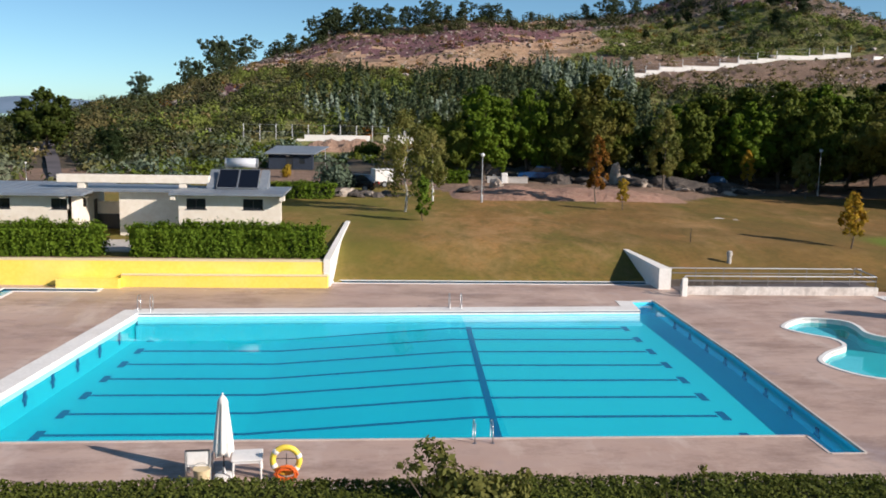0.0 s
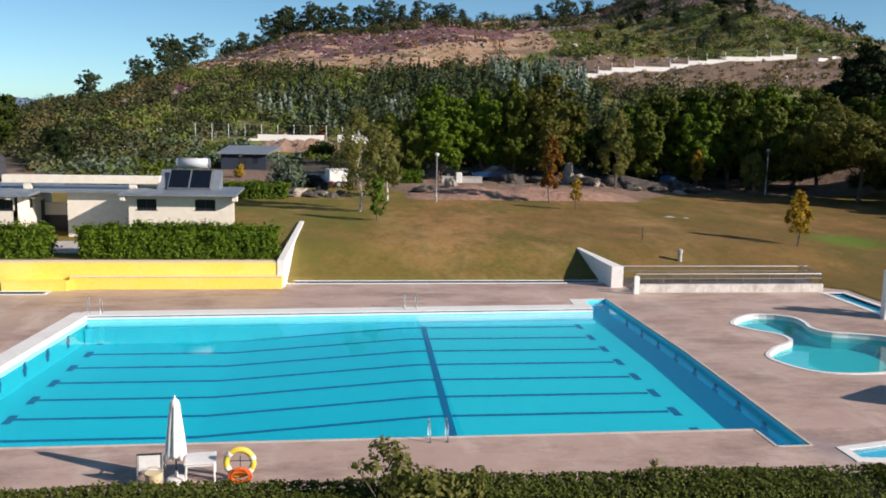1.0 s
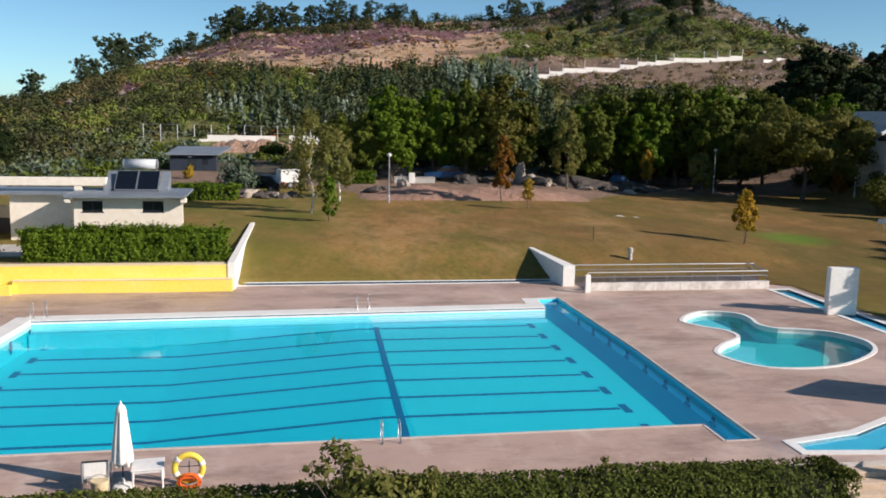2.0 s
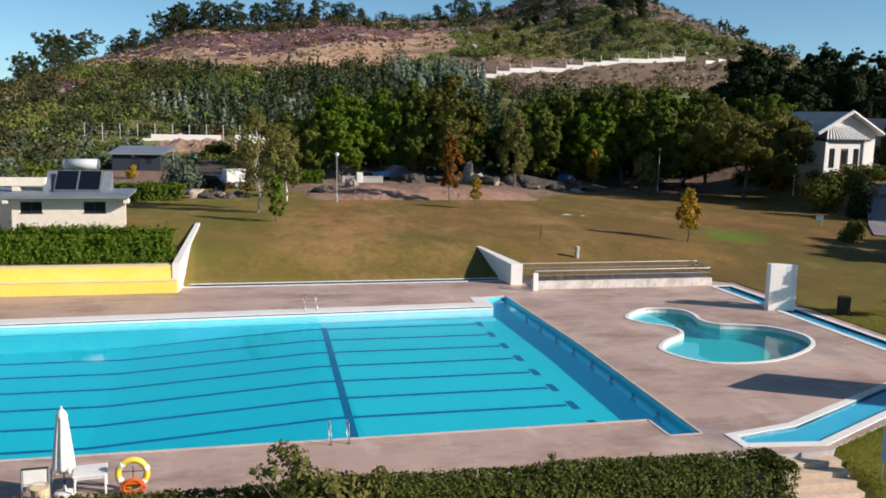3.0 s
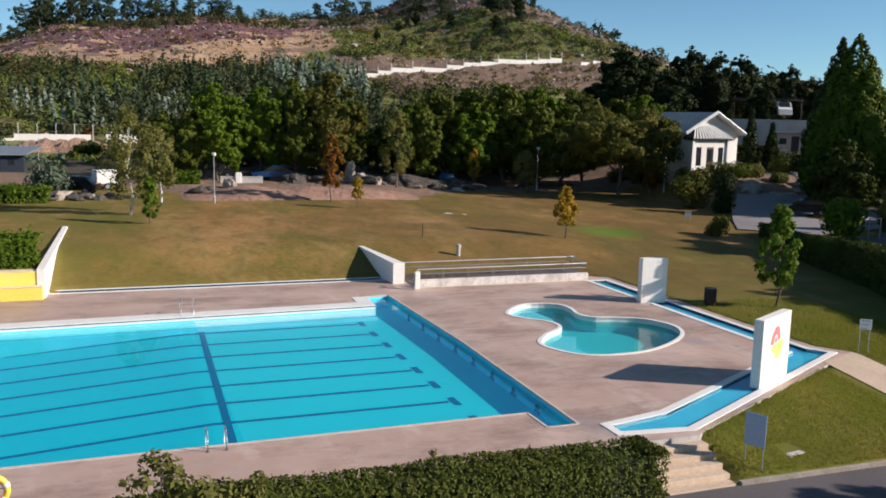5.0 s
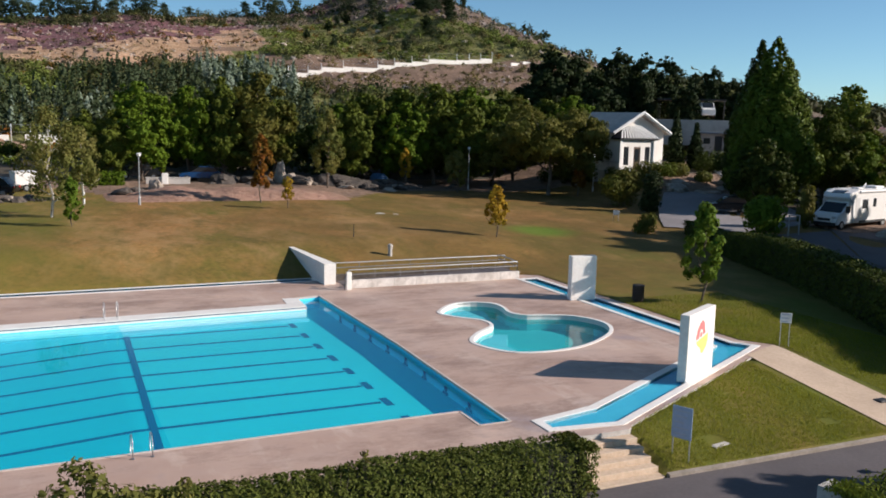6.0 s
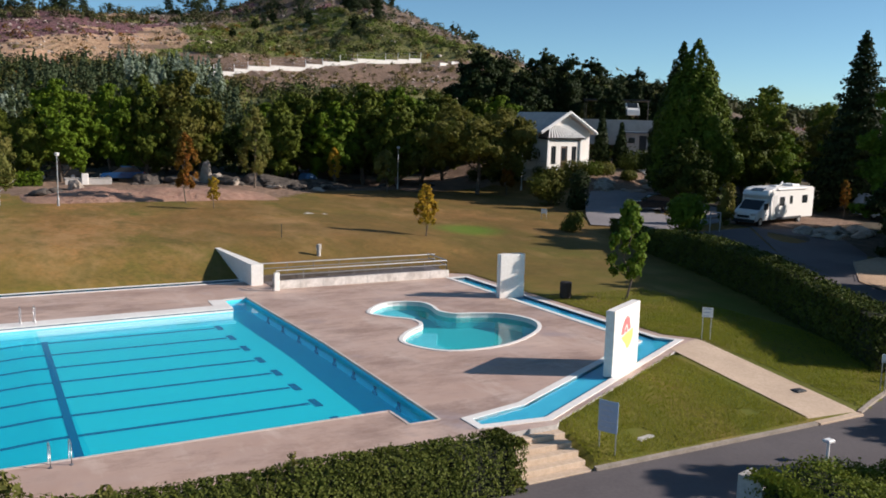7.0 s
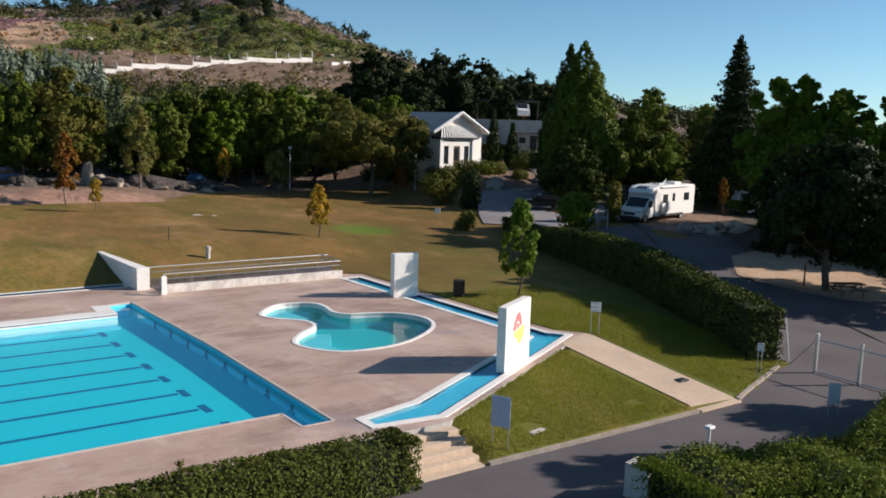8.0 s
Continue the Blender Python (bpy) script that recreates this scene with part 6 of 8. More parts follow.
for x in (-0.9, 0.9):
    part("strut", rod(bmesh.new(), (x, 1.2, -0.1), (x, 1.2, 1.25), 0.03), GALVANISED, solar)
    part("strut", rod(bmesh.new(), (x, -0.7, 0.0), (x, 1.2, 1.2), 0.025), GALVANISED, solar)
for x, w in ((-1.6, 0.5), (1.5, 0.5)):
    part("side_cover", prism(bmesh.new(), [(x - w / 2, -0.6), (x + w / 2, -0.6), (x + w / 2, 1.1), (x - w / 2, 1.1)], 0.0, lambda a, b: 0.15 if b < 0 else 1.1), ZINC, solar)

# ---- poolside things ----
umbrella = thing("parasol", "closed white canvas parasol on a heavy base", "parasol", (-17.15, -2.62, 0.0))
bm = bmesh.new()
seg = 32
rings = []
for r, z in ((0.07, 0.62), (0.24, 0.66), (0.255, 0.78), (0.215, 1.2), (0.17, 1.6), (0.125, 1.97), (0.15, 2.02), (0.11, 2.13), (0.03, 2.22)):
    rings.append([bm.verts.new((r * (1 + 0.14 * math.cos(8 * a) * (z < 2)) * math.cos(a), r * (1 + 0.14 * math.cos(8 * a) * (z < 2)) * math.sin(a), z + 0.05 * math.cos(4 * a) * (z < 0.7))) for a in (2 * math.pi * i / seg for i in range(seg))])
for a, b in zip(rings, rings[1:]):
    for i in range(seg):
        bm.faces.new((a[i], a[(i + 1) % seg], b[(i + 1) % seg], b[i]))
bm.faces.new(rings[-1])
part("canopy", bm, CANVAS, umbrella, "furled white canvas canopy", True)
part("pole", rod(bmesh.new(), (0, 0, 0.05), (0, 0, 2.24), 0.022, 0.022, 12), DARK_METAL, umbrella)
part("strap", turned(bmesh.new(), [(0.225, 0.98), (0.235, 1.0), (0.225, 1.03)], 24), CANVAS, umbrella)
part("finial", turned(bmesh.new(), [(0.02, 2.22), (0.03, 2.25), (0.012, 2.29)], 12), WHITE_PLASTIC, umbrella)
part("base", turned(bmesh.new(), [(0.27, 0.0), (0.28, 0.05), (0.24, 0.1), (0.05, 0.14), (0.03, 0.3)], 24), WHITE_PLASTIC, umbrella)

umbrella.scale = (0.9, 0.9, 0.955)
table = thing("plastic_table", "square white plastic garden table", "table", (-16.6, -2.45, 0.0), 6)
table.scale = (0.9, 0.9, 0.74)
part("tabletop", boxed(-0.42, 0.42, -0.42, 0.42, 0.66, 0.71, 0.015), WHITE_PLASTIC, table)
part("apron", wall_ring([(-0.38, -0.38), (0.38, -0.38), (0.38, 0.38), (-0.38, 0.38)], 0.58, 0.66), WHITE_PLASTIC, table)
for x in (-0.36, 0.36):
    for y in (-0.36, 0.36):
        part("leg", rod(bmesh.new(), (x * 1.06, y * 1.06, 0), (x, y, 0.66), 0.025, 0.035, 8), WHITE_PLASTIC, table)

chair = thing("plastic_chair", "white plastic poolside chair seen from behind", "chair", (-17.75, -2.55, 0.0), 4)
part("backrest", boxed(-0.27, 0.27, -0.3, -0.26, 0.42, 0.78, 0.02), WHITE_PLASTIC, chair)
part("seat", boxed(-0.27, 0.27, -0.28, 0.26, 0.36, 0.41, 0.015), WHITE_PLASTIC, chair)
for x in (-0.29, 0.29):
    part("back_frame", pipe(bmesh.new(), [(x, -0.32, 0.0), (x, -0.3, 0.8)], 0.022), GALVANISED, chair)
    part("leg", pipe(bmesh.new(), [(x, 0.28, 0.0), (x, 0.25, 0.55), (x, -0.28, 0.6)], 0.02), GALVANISED, chair)
part("back_frame", rod(bmesh.new(), (-0.29, -0.3, 0.8), (0.29, -0.3, 0.8), 0.022), DARK_METAL, chair)
bucket = thing("bucket", "cream plastic bucket beside the chair", "bucket", (-17.62, -2.95, 0.0))
part("pail", turned(bmesh.new(), [(0.17, 0.0), (0.21, 0.36), (0.22, 0.36), (0.22, 0.39), (0.19, 0.39)], 20), plain("cream_plastic", (0.62, 0.5, 0.3)), bucket)
part("handle", pipe(bmesh.new(), [(0.21 * math.cos(a), -0.02, 0.37 + 0.0 + 0.16 * math.sin(a)) for a in (math.pi * k / 8 for k in range(9))], 0.008, 6), GALVANISED, bucket)

ring = thing("lifebuoy", "yellow lifebuoy on a stand with orange throw line", "lifebuoy", (-15.62, -2.75, 0.0))
bm = bmesh.new()
rings = []
for i in range(36):
    a = 2 * math.pi * i / 36
    rings.append([bm.verts.new(((0.325 + 0.075 * math.cos(b)) * math.cos(a), 0.075 * math.sin(b), 0.5 + (0.325 + 0.075 * math.cos(b)) * math.sin(a))) for b in (2 * math.pi * k / 12 for k in range(12))])
for i in range(36):
    for k in range(12):
        bm.faces.new((rings[i][k], rings[(i + 1) % 36][k], rings[(i + 1) % 36][(k + 1) % 12], rings[i][(k + 1) % 12]))
part("float_ring", bm, plain("buoy_yellow", (0.87, 0.65, 0.08), 0.45), ring, smooth=True)
for a in (0.35, 2.4, 3.6, 5.6):
    m = Matrix.Translation((0, 0, 0.5)) @ Matrix.Rotation(-a, 4, "Y") @ Matrix.Translation((0.325, 0, 0))
    part("band", turned(bmesh.new(), [(0.08, -0.05), (0.084, -0.045), (0.084, 0.045), (0.08, 0.05)], 14, m), WHITE_PLASTIC, ring, smooth=True)
part("post", rod(bmesh.new(), (0, 0.12, 0), (0, 0.12, 0.62), 0.014), GALVANISED, ring)
part("bracket", rod(bmesh.new(), (-0.4, 0.1, 0.5), (0.4, 0.1, 0.5), 0.01), DARK_METAL, ring)
bm = bmesh.new()
for k in range(7):
    pipe(bm, [(0.02 + (0.25 + 0.05 * math.sin(k * 3)) * math.cos(a), -0.1 - 0.012 * k, 0.2 + (0.15 + 0.05 * math.cos(k * 2)) * math.sin(a)) for a in (2 * math.pi * i / 12 for i in range(13))], 0.022, 6)
part("throw_line", bm, plain("orange_rope", (0.72, 0.13, 0.015), 0.8), ring, "coiled orange throw line")

# ---- signs, bins and small fixtures ----
SIGN_BLUE = plain("sign_blue", (0.36, 0.46, 0.62), 0.4)


def board_sign(label, at, rz, w, h, low, mat, group="", bars=5):
    t = thing("notice_board", label, "sign", at, rz, group)
    for x in (-w / 2 + 0.05, w / 2 - 0.05):
        part("post", rod(bmesh.new(), (x, 0, -0.25), (x, 0, low + h), 0.02), GALVANISED, t)
    b = part("board", boxed(-w / 2, w / 2, -0.04, -0.015, low, low + h, 0.006), mat, t)
    for k in range(bars):
        z = low + h * (0.86 - 0.72 * k / max(1, bars - 1))
        part("text_bar", boxed(-w * 0.38, w * (0.36 - 0.12 * (k % 3)), -0.046, -0.04, z - 0.018, z + 0.018), plain("sign_text", (0.4, 0.46, 0.55)) if "sign_text" not in bpy.data.materials else bpy.data.materials["sign_text"], b)
    return t


board_sign("pale blue notice board on two posts in the grass", (3.91, -4.5, height(3.91, -4.5)), -66, 0.62, 0.95, 0.6, SIGN_BLUE)
board_sign("small white sign on two posts in the grass", (15.35, 2.75, height(15.35, 2.75)), -35, 0.45, 0.42, 0.98, WHITE_PAINT, "small white signs", 3)
board_sign("small white sign on two posts in the grass", (17.65, -3.95, height(17.65, -3.95)), -35, 0.26, 0.32, 1.15, WHITE_PAINT, "small white signs", 2)
board_sign("white sign board by the gate", (16.3, -7.85, -0.85), -40, 0.42, 0.75, 0.45, WHITE_PAINT, "small white signs", 0)
board_sign("small sign in the shaded grass", (32.0, 37.5, height(32, 37.5)), -30, 0.5, 0.4, 0.5, WHITE_PAINT, "small white signs", 2)
bin_ = thing("litter_bin", "dark slatted litter bin on the grass", "litter bin", (15.15, 12.3, height(15.1, 12.3)))
bin_.scale = (0.84, 0.84, 0.98)
part("drum", turned(bmesh.new(), [(0.29, 0.0), (0.31, 0.06), (0.33, 0.78), (0.36, 0.8), (0.36, 0.88), (0.3, 0.9)], 20), plain("dark_brown", (0.03, 0.022, 0.018), 0.7), bin_)
for k in range(14):
    a = 2 * math.pi * k / 14
    part("slat", boxed(-0.05, 0.05, -0.012, 0.012, 0.08, 0.78, 0.004, pose(0.345 * math.cos(a), 0.345 * math.sin(a), 0, 0, 0, math.degrees(a) + 90)), bpy.data.materials["dark_brown"], bin_)
fixture = thing("lawn_bollard", "short grey bollard standing on the lawn", "bollard", (7.0, 26.1, height(7, 26.1) - 0.02))
part("column", turned(bmesh.new(), [(0.13, 0.0), (0.12, 0.45), (0.16, 0.48), (0.16, 0.7), (0.08, 0.76)], 16), CONCRETE, fixture)
stake = thing("marker_stake", "thin dark stake in the lawn", "stake", (5.95, 29.8, height(5.95, 29.8)))
part("rod", rod(bmesh.new(), (0, 0, -0.2), (0, 0, 0.85), 0.03, 0.02, 6), DARK_METAL, stake)
for x, y, w, d, rz in ((12.0, 41.6, 1.1, 0.8, 4), (13.3, 41.4, 0.8, 0.55, -6), (5.7, -3.95, 0.75, 0.6, 12), (10.7, -3.75, 0.5, 0.3, 10), (14.2, -2.95, 0.5, 0.35, 0)):
    z = height(x, y)
    t = thing("manhole_cover", "pale concrete inspection cover set in the ground", "cover", (x, y, z + (0.02 if x > 14 else -0.04 if y > 0 else -0.085)), rz, "inspection covers")
    part("rim", boxed(-w / 2, w / 2, -d / 2, d / 2, -0.15, 0.05, 0.01), CONCRETE if x != 14.2 else DARK_METAL, t)
    part("lid", boxed(-w / 2 + 0.08, w / 2 - 0.08, -d / 2 + 0.08, d / 2 - 0.08, 0.05, 0.062, 0.004), CONCRETE if x != 14.2 else DARK_METAL, t)
lampstub = thing("bollard_light", "white path light with a flat head", "path light", (9.85, -7.5, -0.85))
part("post", rod(bmesh.new(), (0, 0, 0), (0, 0, 0.62), 0.045, 0.045, 12), WHITE_PAINT, lampstub)
part("head", boxed(-0.15, 0.15, -0.12, 0.12, 0.62, 0.72, 0.02), WHITE_PAINT, lampstub)
planter = thing("planter_box", "square concrete planter beside the road", "planter", (5.15, -8.9, -0.82), 12)
part("box", band([(-0.2, -0.2), (0.2, -0.2), (0.2, 0.2), (-0.2, 0.2)], [(-0.34, -0.34), (0.34, -0.34), (0.34, 0.34), (-0.34, 0.34)], 0.0, 0.95), CONCRETE, planter)
part("soil", boxed(-0.2, 0.2, -0.2, 0.2, 0.6, 0.8), SOIL, planter)


def street_lamp(at, tall, label, arm=True):
    t = thing("street_lamp", label, "street lamp", (*at, height(*at)), 0, "lawn street lamps")
    part("base", turned(bmesh.new(), [(0.1, -0.2), (0.1, 0.5), (0.06, 0.6)], 12), GALVANISED, t)
    part("pole", rod(bmesh.new(), (0, 0, 0.4), (0, 0, tall - 0.2), 0.05, 0.035, 10), GALVANISED, t)
    part("lantern", turned(bmesh.new(), [(0.06, tall - 0.2), (0.15, tall - 0.16), (0.18, tall), (0.2, tall + 0.02), (0.08, tall + 0.08)], 14), WHITE_PAINT, t)
    return t


street_lamp((-5.0, 49.0), 3.95, "grey steel lamp post at the lawn's edge")
street_lamp((31.0, 63.4), 4.6, "grey steel lamp post under the trees")
street_lamp((42.6, 56.4), 5.4, "white painted lamp post beside the house")
street_lamp((-45.5, 59.4), 2.6, "small white lamp post in the valley").scale = (0.5, 0.5, 0.72)

# ---- kerbs, gate and fences by the road ----
for line in ([(3.05, -5.05), (5.0, -5.08), (8.7, -5.14), (12.35, -5.18)], [(14.8, -5.05), (16.4, -4.45), (17.9, -3.95), (20.3, -3.1)]):
    bm = bmesh.new()
    pts = between(line, 0.5)
    l, r = lane_edges(pts, 0.15)
    rows = [[bm.verts.new((x, y, z)) for x, y, z in ((a[0], a[1], -1.0), (a[0], a[1], -0.7), (b[0], b[1], -0.71), (b[0], b[1], -1.0))] for a, b in zip(l, r)]
    for a, b in zip(rows, rows[1:]):
        for k in range(3):
            bm.faces.new((a[k], b[k], b[k + 1], a[k + 1]))
    bm.faces.new(rows[0])
    bm.faces.new(rows[-1])
    tagged(part("kerb", bm, KERB_STONE), "grey concrete kerb along the road", "kerb", kind="structure")
tagged(part("threshold", boxed(12.45, 14.72, -5.28, -4.85, -1.0, -0.735, 0.01, None), PATH_CONCRETE), "pale concrete threshold where the path meets the road", "threshold", kind="structure")
gate = thing("wire_gate", "closed grey steel mesh gate across the road", "gate", (20.88, -4.42, -0.85), -94)
for x in (0.0, 1.95, 4.2):
    part("gate_post", boxed(x - 0.06, x + 0.06, -0.06, 0.06, -0.2, 1.7, 0.01), GALVANISED, gate)
for x in (0.0, 2.1):
    for z in (0.12, 1.45):
        part("rail", rod(bmesh.new(), (x, 0, z), (x + 2.1, 0, z), 0.03, 0.03, 8), GALVANISED, gate)
    for k in range(1, 14):
        part("wire", rod(bmesh.new(), (x + 0.15 * k, 0, 0.12), (x + 0.15 * k, 0, 1.45), 0.0013, 0.0013, 4), RAIL, gate)
part("brace", rod(bmesh.new(), (0, 0, 1.5), (-1.4, 0.25, 0.0), 0.025, 0.025, 8), GALVANISED, gate)
part("brace", rod(bmesh.new(), (-1.4, 0.25, 0.0), (-2.0, 0.6, 1.9), 0.02, 0.02, 8), GALVANISED, gate)
part("wire", rod(bmesh.new(), (0, 0, 1.6), (0, 0, 1.95), 0.012, 0.008, 6), GALVANISED, gate)
picnic = thing("picnic_table", "red-brown timber picnic table under the trees", "picnic table", (36.5, 3.0, height(36.5, 3.0) + 0.07), -30)
TIMBER = surface("stained_timber", (0.16, 0.065, 0.035), (0.24, 0.1, 0.05), (0.1, 0.045, 0.03), big=1.5, fine=12, rough=0.7, relief=0.3)
for k in range(5):
    part("plank", boxed(-0.9, 0.9, -0.36 + 0.15 * k, -0.23 + 0.15 * k, 0.72, 0.76, 0.005), TIMBER, picnic)
for y in (-0.75, 0.62):
    part("bench_plank", boxed(-0.9, 0.9, y, y + 0.13, 0.42, 0.46, 0.005), TIMBER, picnic)
    part("bench_plank", boxed(-0.9, 0.9, y + 0.15, y + 0.27, 0.42, 0.46, 0.005), TIMBER, picnic)
for x in (-0.65, 0.65):
    part("leg", rod(bmesh.new(), (x, -0.65, 0), (x, -0.2, 0.72), 0.05, 0.05, 4), TIMBER, picnic)
    part("leg", rod(bmesh.new(), (x, 0.65, 0), (x, 0.2, 0.72), 0.05, 0.05, 4), TIMBER, picnic)
    part("cross_bar", boxed(x - 0.03, x + 0.03, -0.75, 0.9, 0.36, 0.42), TIMBER, picnic)
PICNIC_EDGE = [(41.9, 14.9), (37.2, 11.2), (35.2, 9.6), (34.4, 8.2), (34.2, 6.4), (34.5, 4.6), (35.3, 2.8), (37.4, 0.8), (40.0, -1.4)]
tagged(draped("picnic_ground", PICNIC_EDGE, [(46.0, 15.8), (46.5, 13.5), (47.0, 12.0), (47.3, 10.5), (47.5, 9.0), (47.5, 7.0), (47.5, 5.0), (47.5, 3.0), (47.5, 1.0)], 0.07, GRAVEL, 12), "pale sandy picnic ground", "ground", kind="structure")
tagged(draped("road", [(28.6, -3.6), (30.8, 0.5), (33.4, 6.0), (34.8, 9.0)], [(43.0, -4.5), (40.0, -1.4), (34.5, 4.6), (35.2, 9.6)], 0.055, ASPHALT, 12), "dark asphalt junction below the picnic ground", "road", kind="structure")
tagged(draped("kerb", between(PICNIC_EDGE, 0.7), between([(x + 0.15, y + 0.05) for x, y in PICNIC_EDGE], 0.7), 0.17, KERB_STONE, 1), "dark kerb edging the picnic ground", "kerb", kind="structure")
picnic_post = thing("timber_post", "short timber post at the picnic ground", "post", (35.95, 5.45, height(35.95, 5.45)))
part("shaft", rod(bmesh.new(), (0, 0, -0.2), (0, 0, 1.4), 0.06, 0.05, 8), TIMBER, picnic_post)

tagged(draped("car_park", [(33.8, 33.4), (37.0, 38.0), (42.0, 44.5), (47.2, 50.1)], [(39.7, 29.5), (46.0, 30.5), (53.0, 38.0), (57.0, 49.0)], 0.09, ASPHALT_PALE, 14), "worn asphalt car park before the house", "car park", kind="structure")
tagged(draped("parking_bay", [(45.6, 32.6), (46.2, 29.2), (47.0, 26.4)], [(60.0, 34.0), (60.0, 30.0), (60.0, 26.8)], 0.07, SOIL, 14), "bare earth parking bay for motorhomes", "parking bay", kind="structure")
bm = boxed(-45, -16.3, 22.33, 22.98, 1.1, 1.27)
tagged(part("planting_bed", bm, SOIL), "strip of bare brown soil before the hedge", "soil", kind="structure")
goal = thing("frame_stand", "pale grey tubular frame standing by the hedge", "frame", (41.9, 27.6, height(41.9, 27.6)), -20)
part("tube", pipe(bmesh.new(), [(-0.43, 0, 0), (-0.43, 0, 1.6), (0.43, 0, 1.6), (0.43, 0, 0)], 0.05), GALVANISED, goal)

# ---- motorhome ----
RV_WHITE = plain("motorhome_white", (0.8, 0.79, 0.76), 0.35)
TYRE = plain("tyre_rubber", (0.015, 0.015, 0.016), 0.8)


def wheel(parent, x, y, r=0.34, w=0.22):
    t = part("wheel", turned(bmesh.new(), [(r * 0.6, -w / 2), (r * 0.95, -w / 2), (r, -w * 0.3), (r, w * 0.3), (r * 0.95, w / 2), (r * 0.6, w / 2)], 22, pose(x, y, r, 90, 0, 0)), TYRE, parent)
    part("rim", turned(bmesh.new(), [(r * 0.6, -w / 2 - 0.01), (r * 0.5, -w * 0.3), (r * 0.5, w * 0.3), (r * 0.6, w / 2 + 0.01)], 18, pose(x, y, r, 90, 0, 0)), STEEL, t)


def side_profile(outline, y0, y1, bevel=0.04):
    """A body with that outline in x, z from y0 to y1."""
    bm = bmesh.new()
    a = [bm.verts.new((x, y0, z)) for x, z in outline]
    b = [bm.verts.new((x, y1, z)) for x, z in outline]
    bm.faces.new(a)
    bm.faces.new(b[::-1])
    for i in range(len(outline)):
        j = (i + 1) % len(outline)
        bm.faces.new((a[i], a[j], b[j], b[i]))
    if bevel:
        bmesh.ops.bevel(bm, geom=list(bm.edges), offset=bevel, segments=2, affect="EDGES")
    return bm


RV_SCALE = 1.1
rv = thing("motorhome", "large white motorhome parked on bare earth", "motorhome", (48.3, 29.1, height(48.5, 29) + 0.0), 191)
part("body", side_profile([(-6.9, 0.45), (-6.95, 2.8), (-6.7, 2.92), (-0.9, 2.92), (0.15, 2.7), (0.35, 2.35), (-0.25, 2.0), (-0.35, 0.45)], -1.1, 1.1, 0.06), RV_WHITE, rv)
part("cab", side_profile([(-0.4, 0.4), (-0.4, 2.1), (0.25, 1.95), (1.0, 1.25), (1.65, 1.05), (1.8, 0.75), (1.8, 0.35)], -1.0, 1.0, 0.07), RV_WHITE, rv)
part("windscreen", side_profile([(0.24, 1.93), (0.3, 1.96), (1.06, 1.26), (1.0, 1.23)], -0.86, 0.86, 0.0), DARK_GLASS, rv)
part("roof_window", side_profile([(-0.45, 2.8), (-0.42, 2.86), (0.2, 2.7), (0.15, 2.64)], -0.5, 0.5, 0.0), DARK_GLASS, rv)
part("bumper", boxed(1.72, 1.9, -0.95, 0.95, 0.3, 0.55, 0.04), DARK_METAL, rv)
part("grille", boxed(1.76, 1.85, -0.5, 0.5, 0.66, 0.84, 0.02), DARK_METAL, rv)
for y in (-0.75, 0.75):
    part("headlight", boxed(1.55, 1.78, y - 0.18, y + 0.18, 0.82, 1.0, 0.04), STEEL, rv)
    part("side_window", boxed(-0.05, 0.6, y / 0.75 * 1.0 - 0.015, y / 0.75 * 1.0 + 0.015, 1.25, 1.75, 0.01), DARK_GLASS, rv)
    part("mirror", boxed(0.55, 0.65, y / 0.75 * 1.18 - 0.09, y / 0.75 * 1.18 + 0.09, 1.25, 1.6, 0.03), DARK_METAL, rv)
for side_y in (-1.1, 1.1):
    for x0, x1, z0, z1 in ((-2.3, -1.5, 1.5, 2.2), (-3.5, -3.05, 1.6, 2.25), (-5.9, -5.0, 1.6, 2.25)):
        part("window", boxed(x0, x1, side_y - 0.015, side_y + 0.015, z0, z1, 0.012), DARK_GLASS, rv)
    part("door", boxed(-1.15, -0.55, side_y - 0.012, side_y + 0.012, 0.6, 2.35, 0.01), plain("door_grey", (0.6, 0.6, 0.58)) if "door_grey" not in bpy.data.materials else bpy.data.materials["door_grey"], rv)
    part("skirt", boxed(-5.0, -1.2, side_y - 0.02, side_y + 0.02, 0.42, 0.6, 0.01), DARK_METAL, rv)
for x in (1.0, -4.9):
    for y in (-0.9, 0.9):
        wheel(rv, x, y)
part("awning", rod(bmesh.new(), (-5.5, 1.14, 2.8), (-1.0, 1.14, 2.8), 0.08, 0.08, 10), WHITE_PAINT, rv)
part("roof_box", boxed(-5.6, -4.4, -0.5, 0.5, 2.92, 3.1, 0.04), WHITE_PAINT, rv)
part("roof_hatch", boxed(-2.8, -2.2, -0.3, 0.3, 2.92, 3.02, 0.03), WHITE_PAINT, rv)
rv.scale = (RV_SCALE, RV_SCALE, RV_SCALE)
part("dish", turned(bmesh.new(), [(0.02, 0.0), (0.3, 0.1), (0.34, 0.16), (0.3, 0.14)], 18, pose(-3.6, 0, 3.0, 50, 0, 30)), WHITE_PAINT, rv)


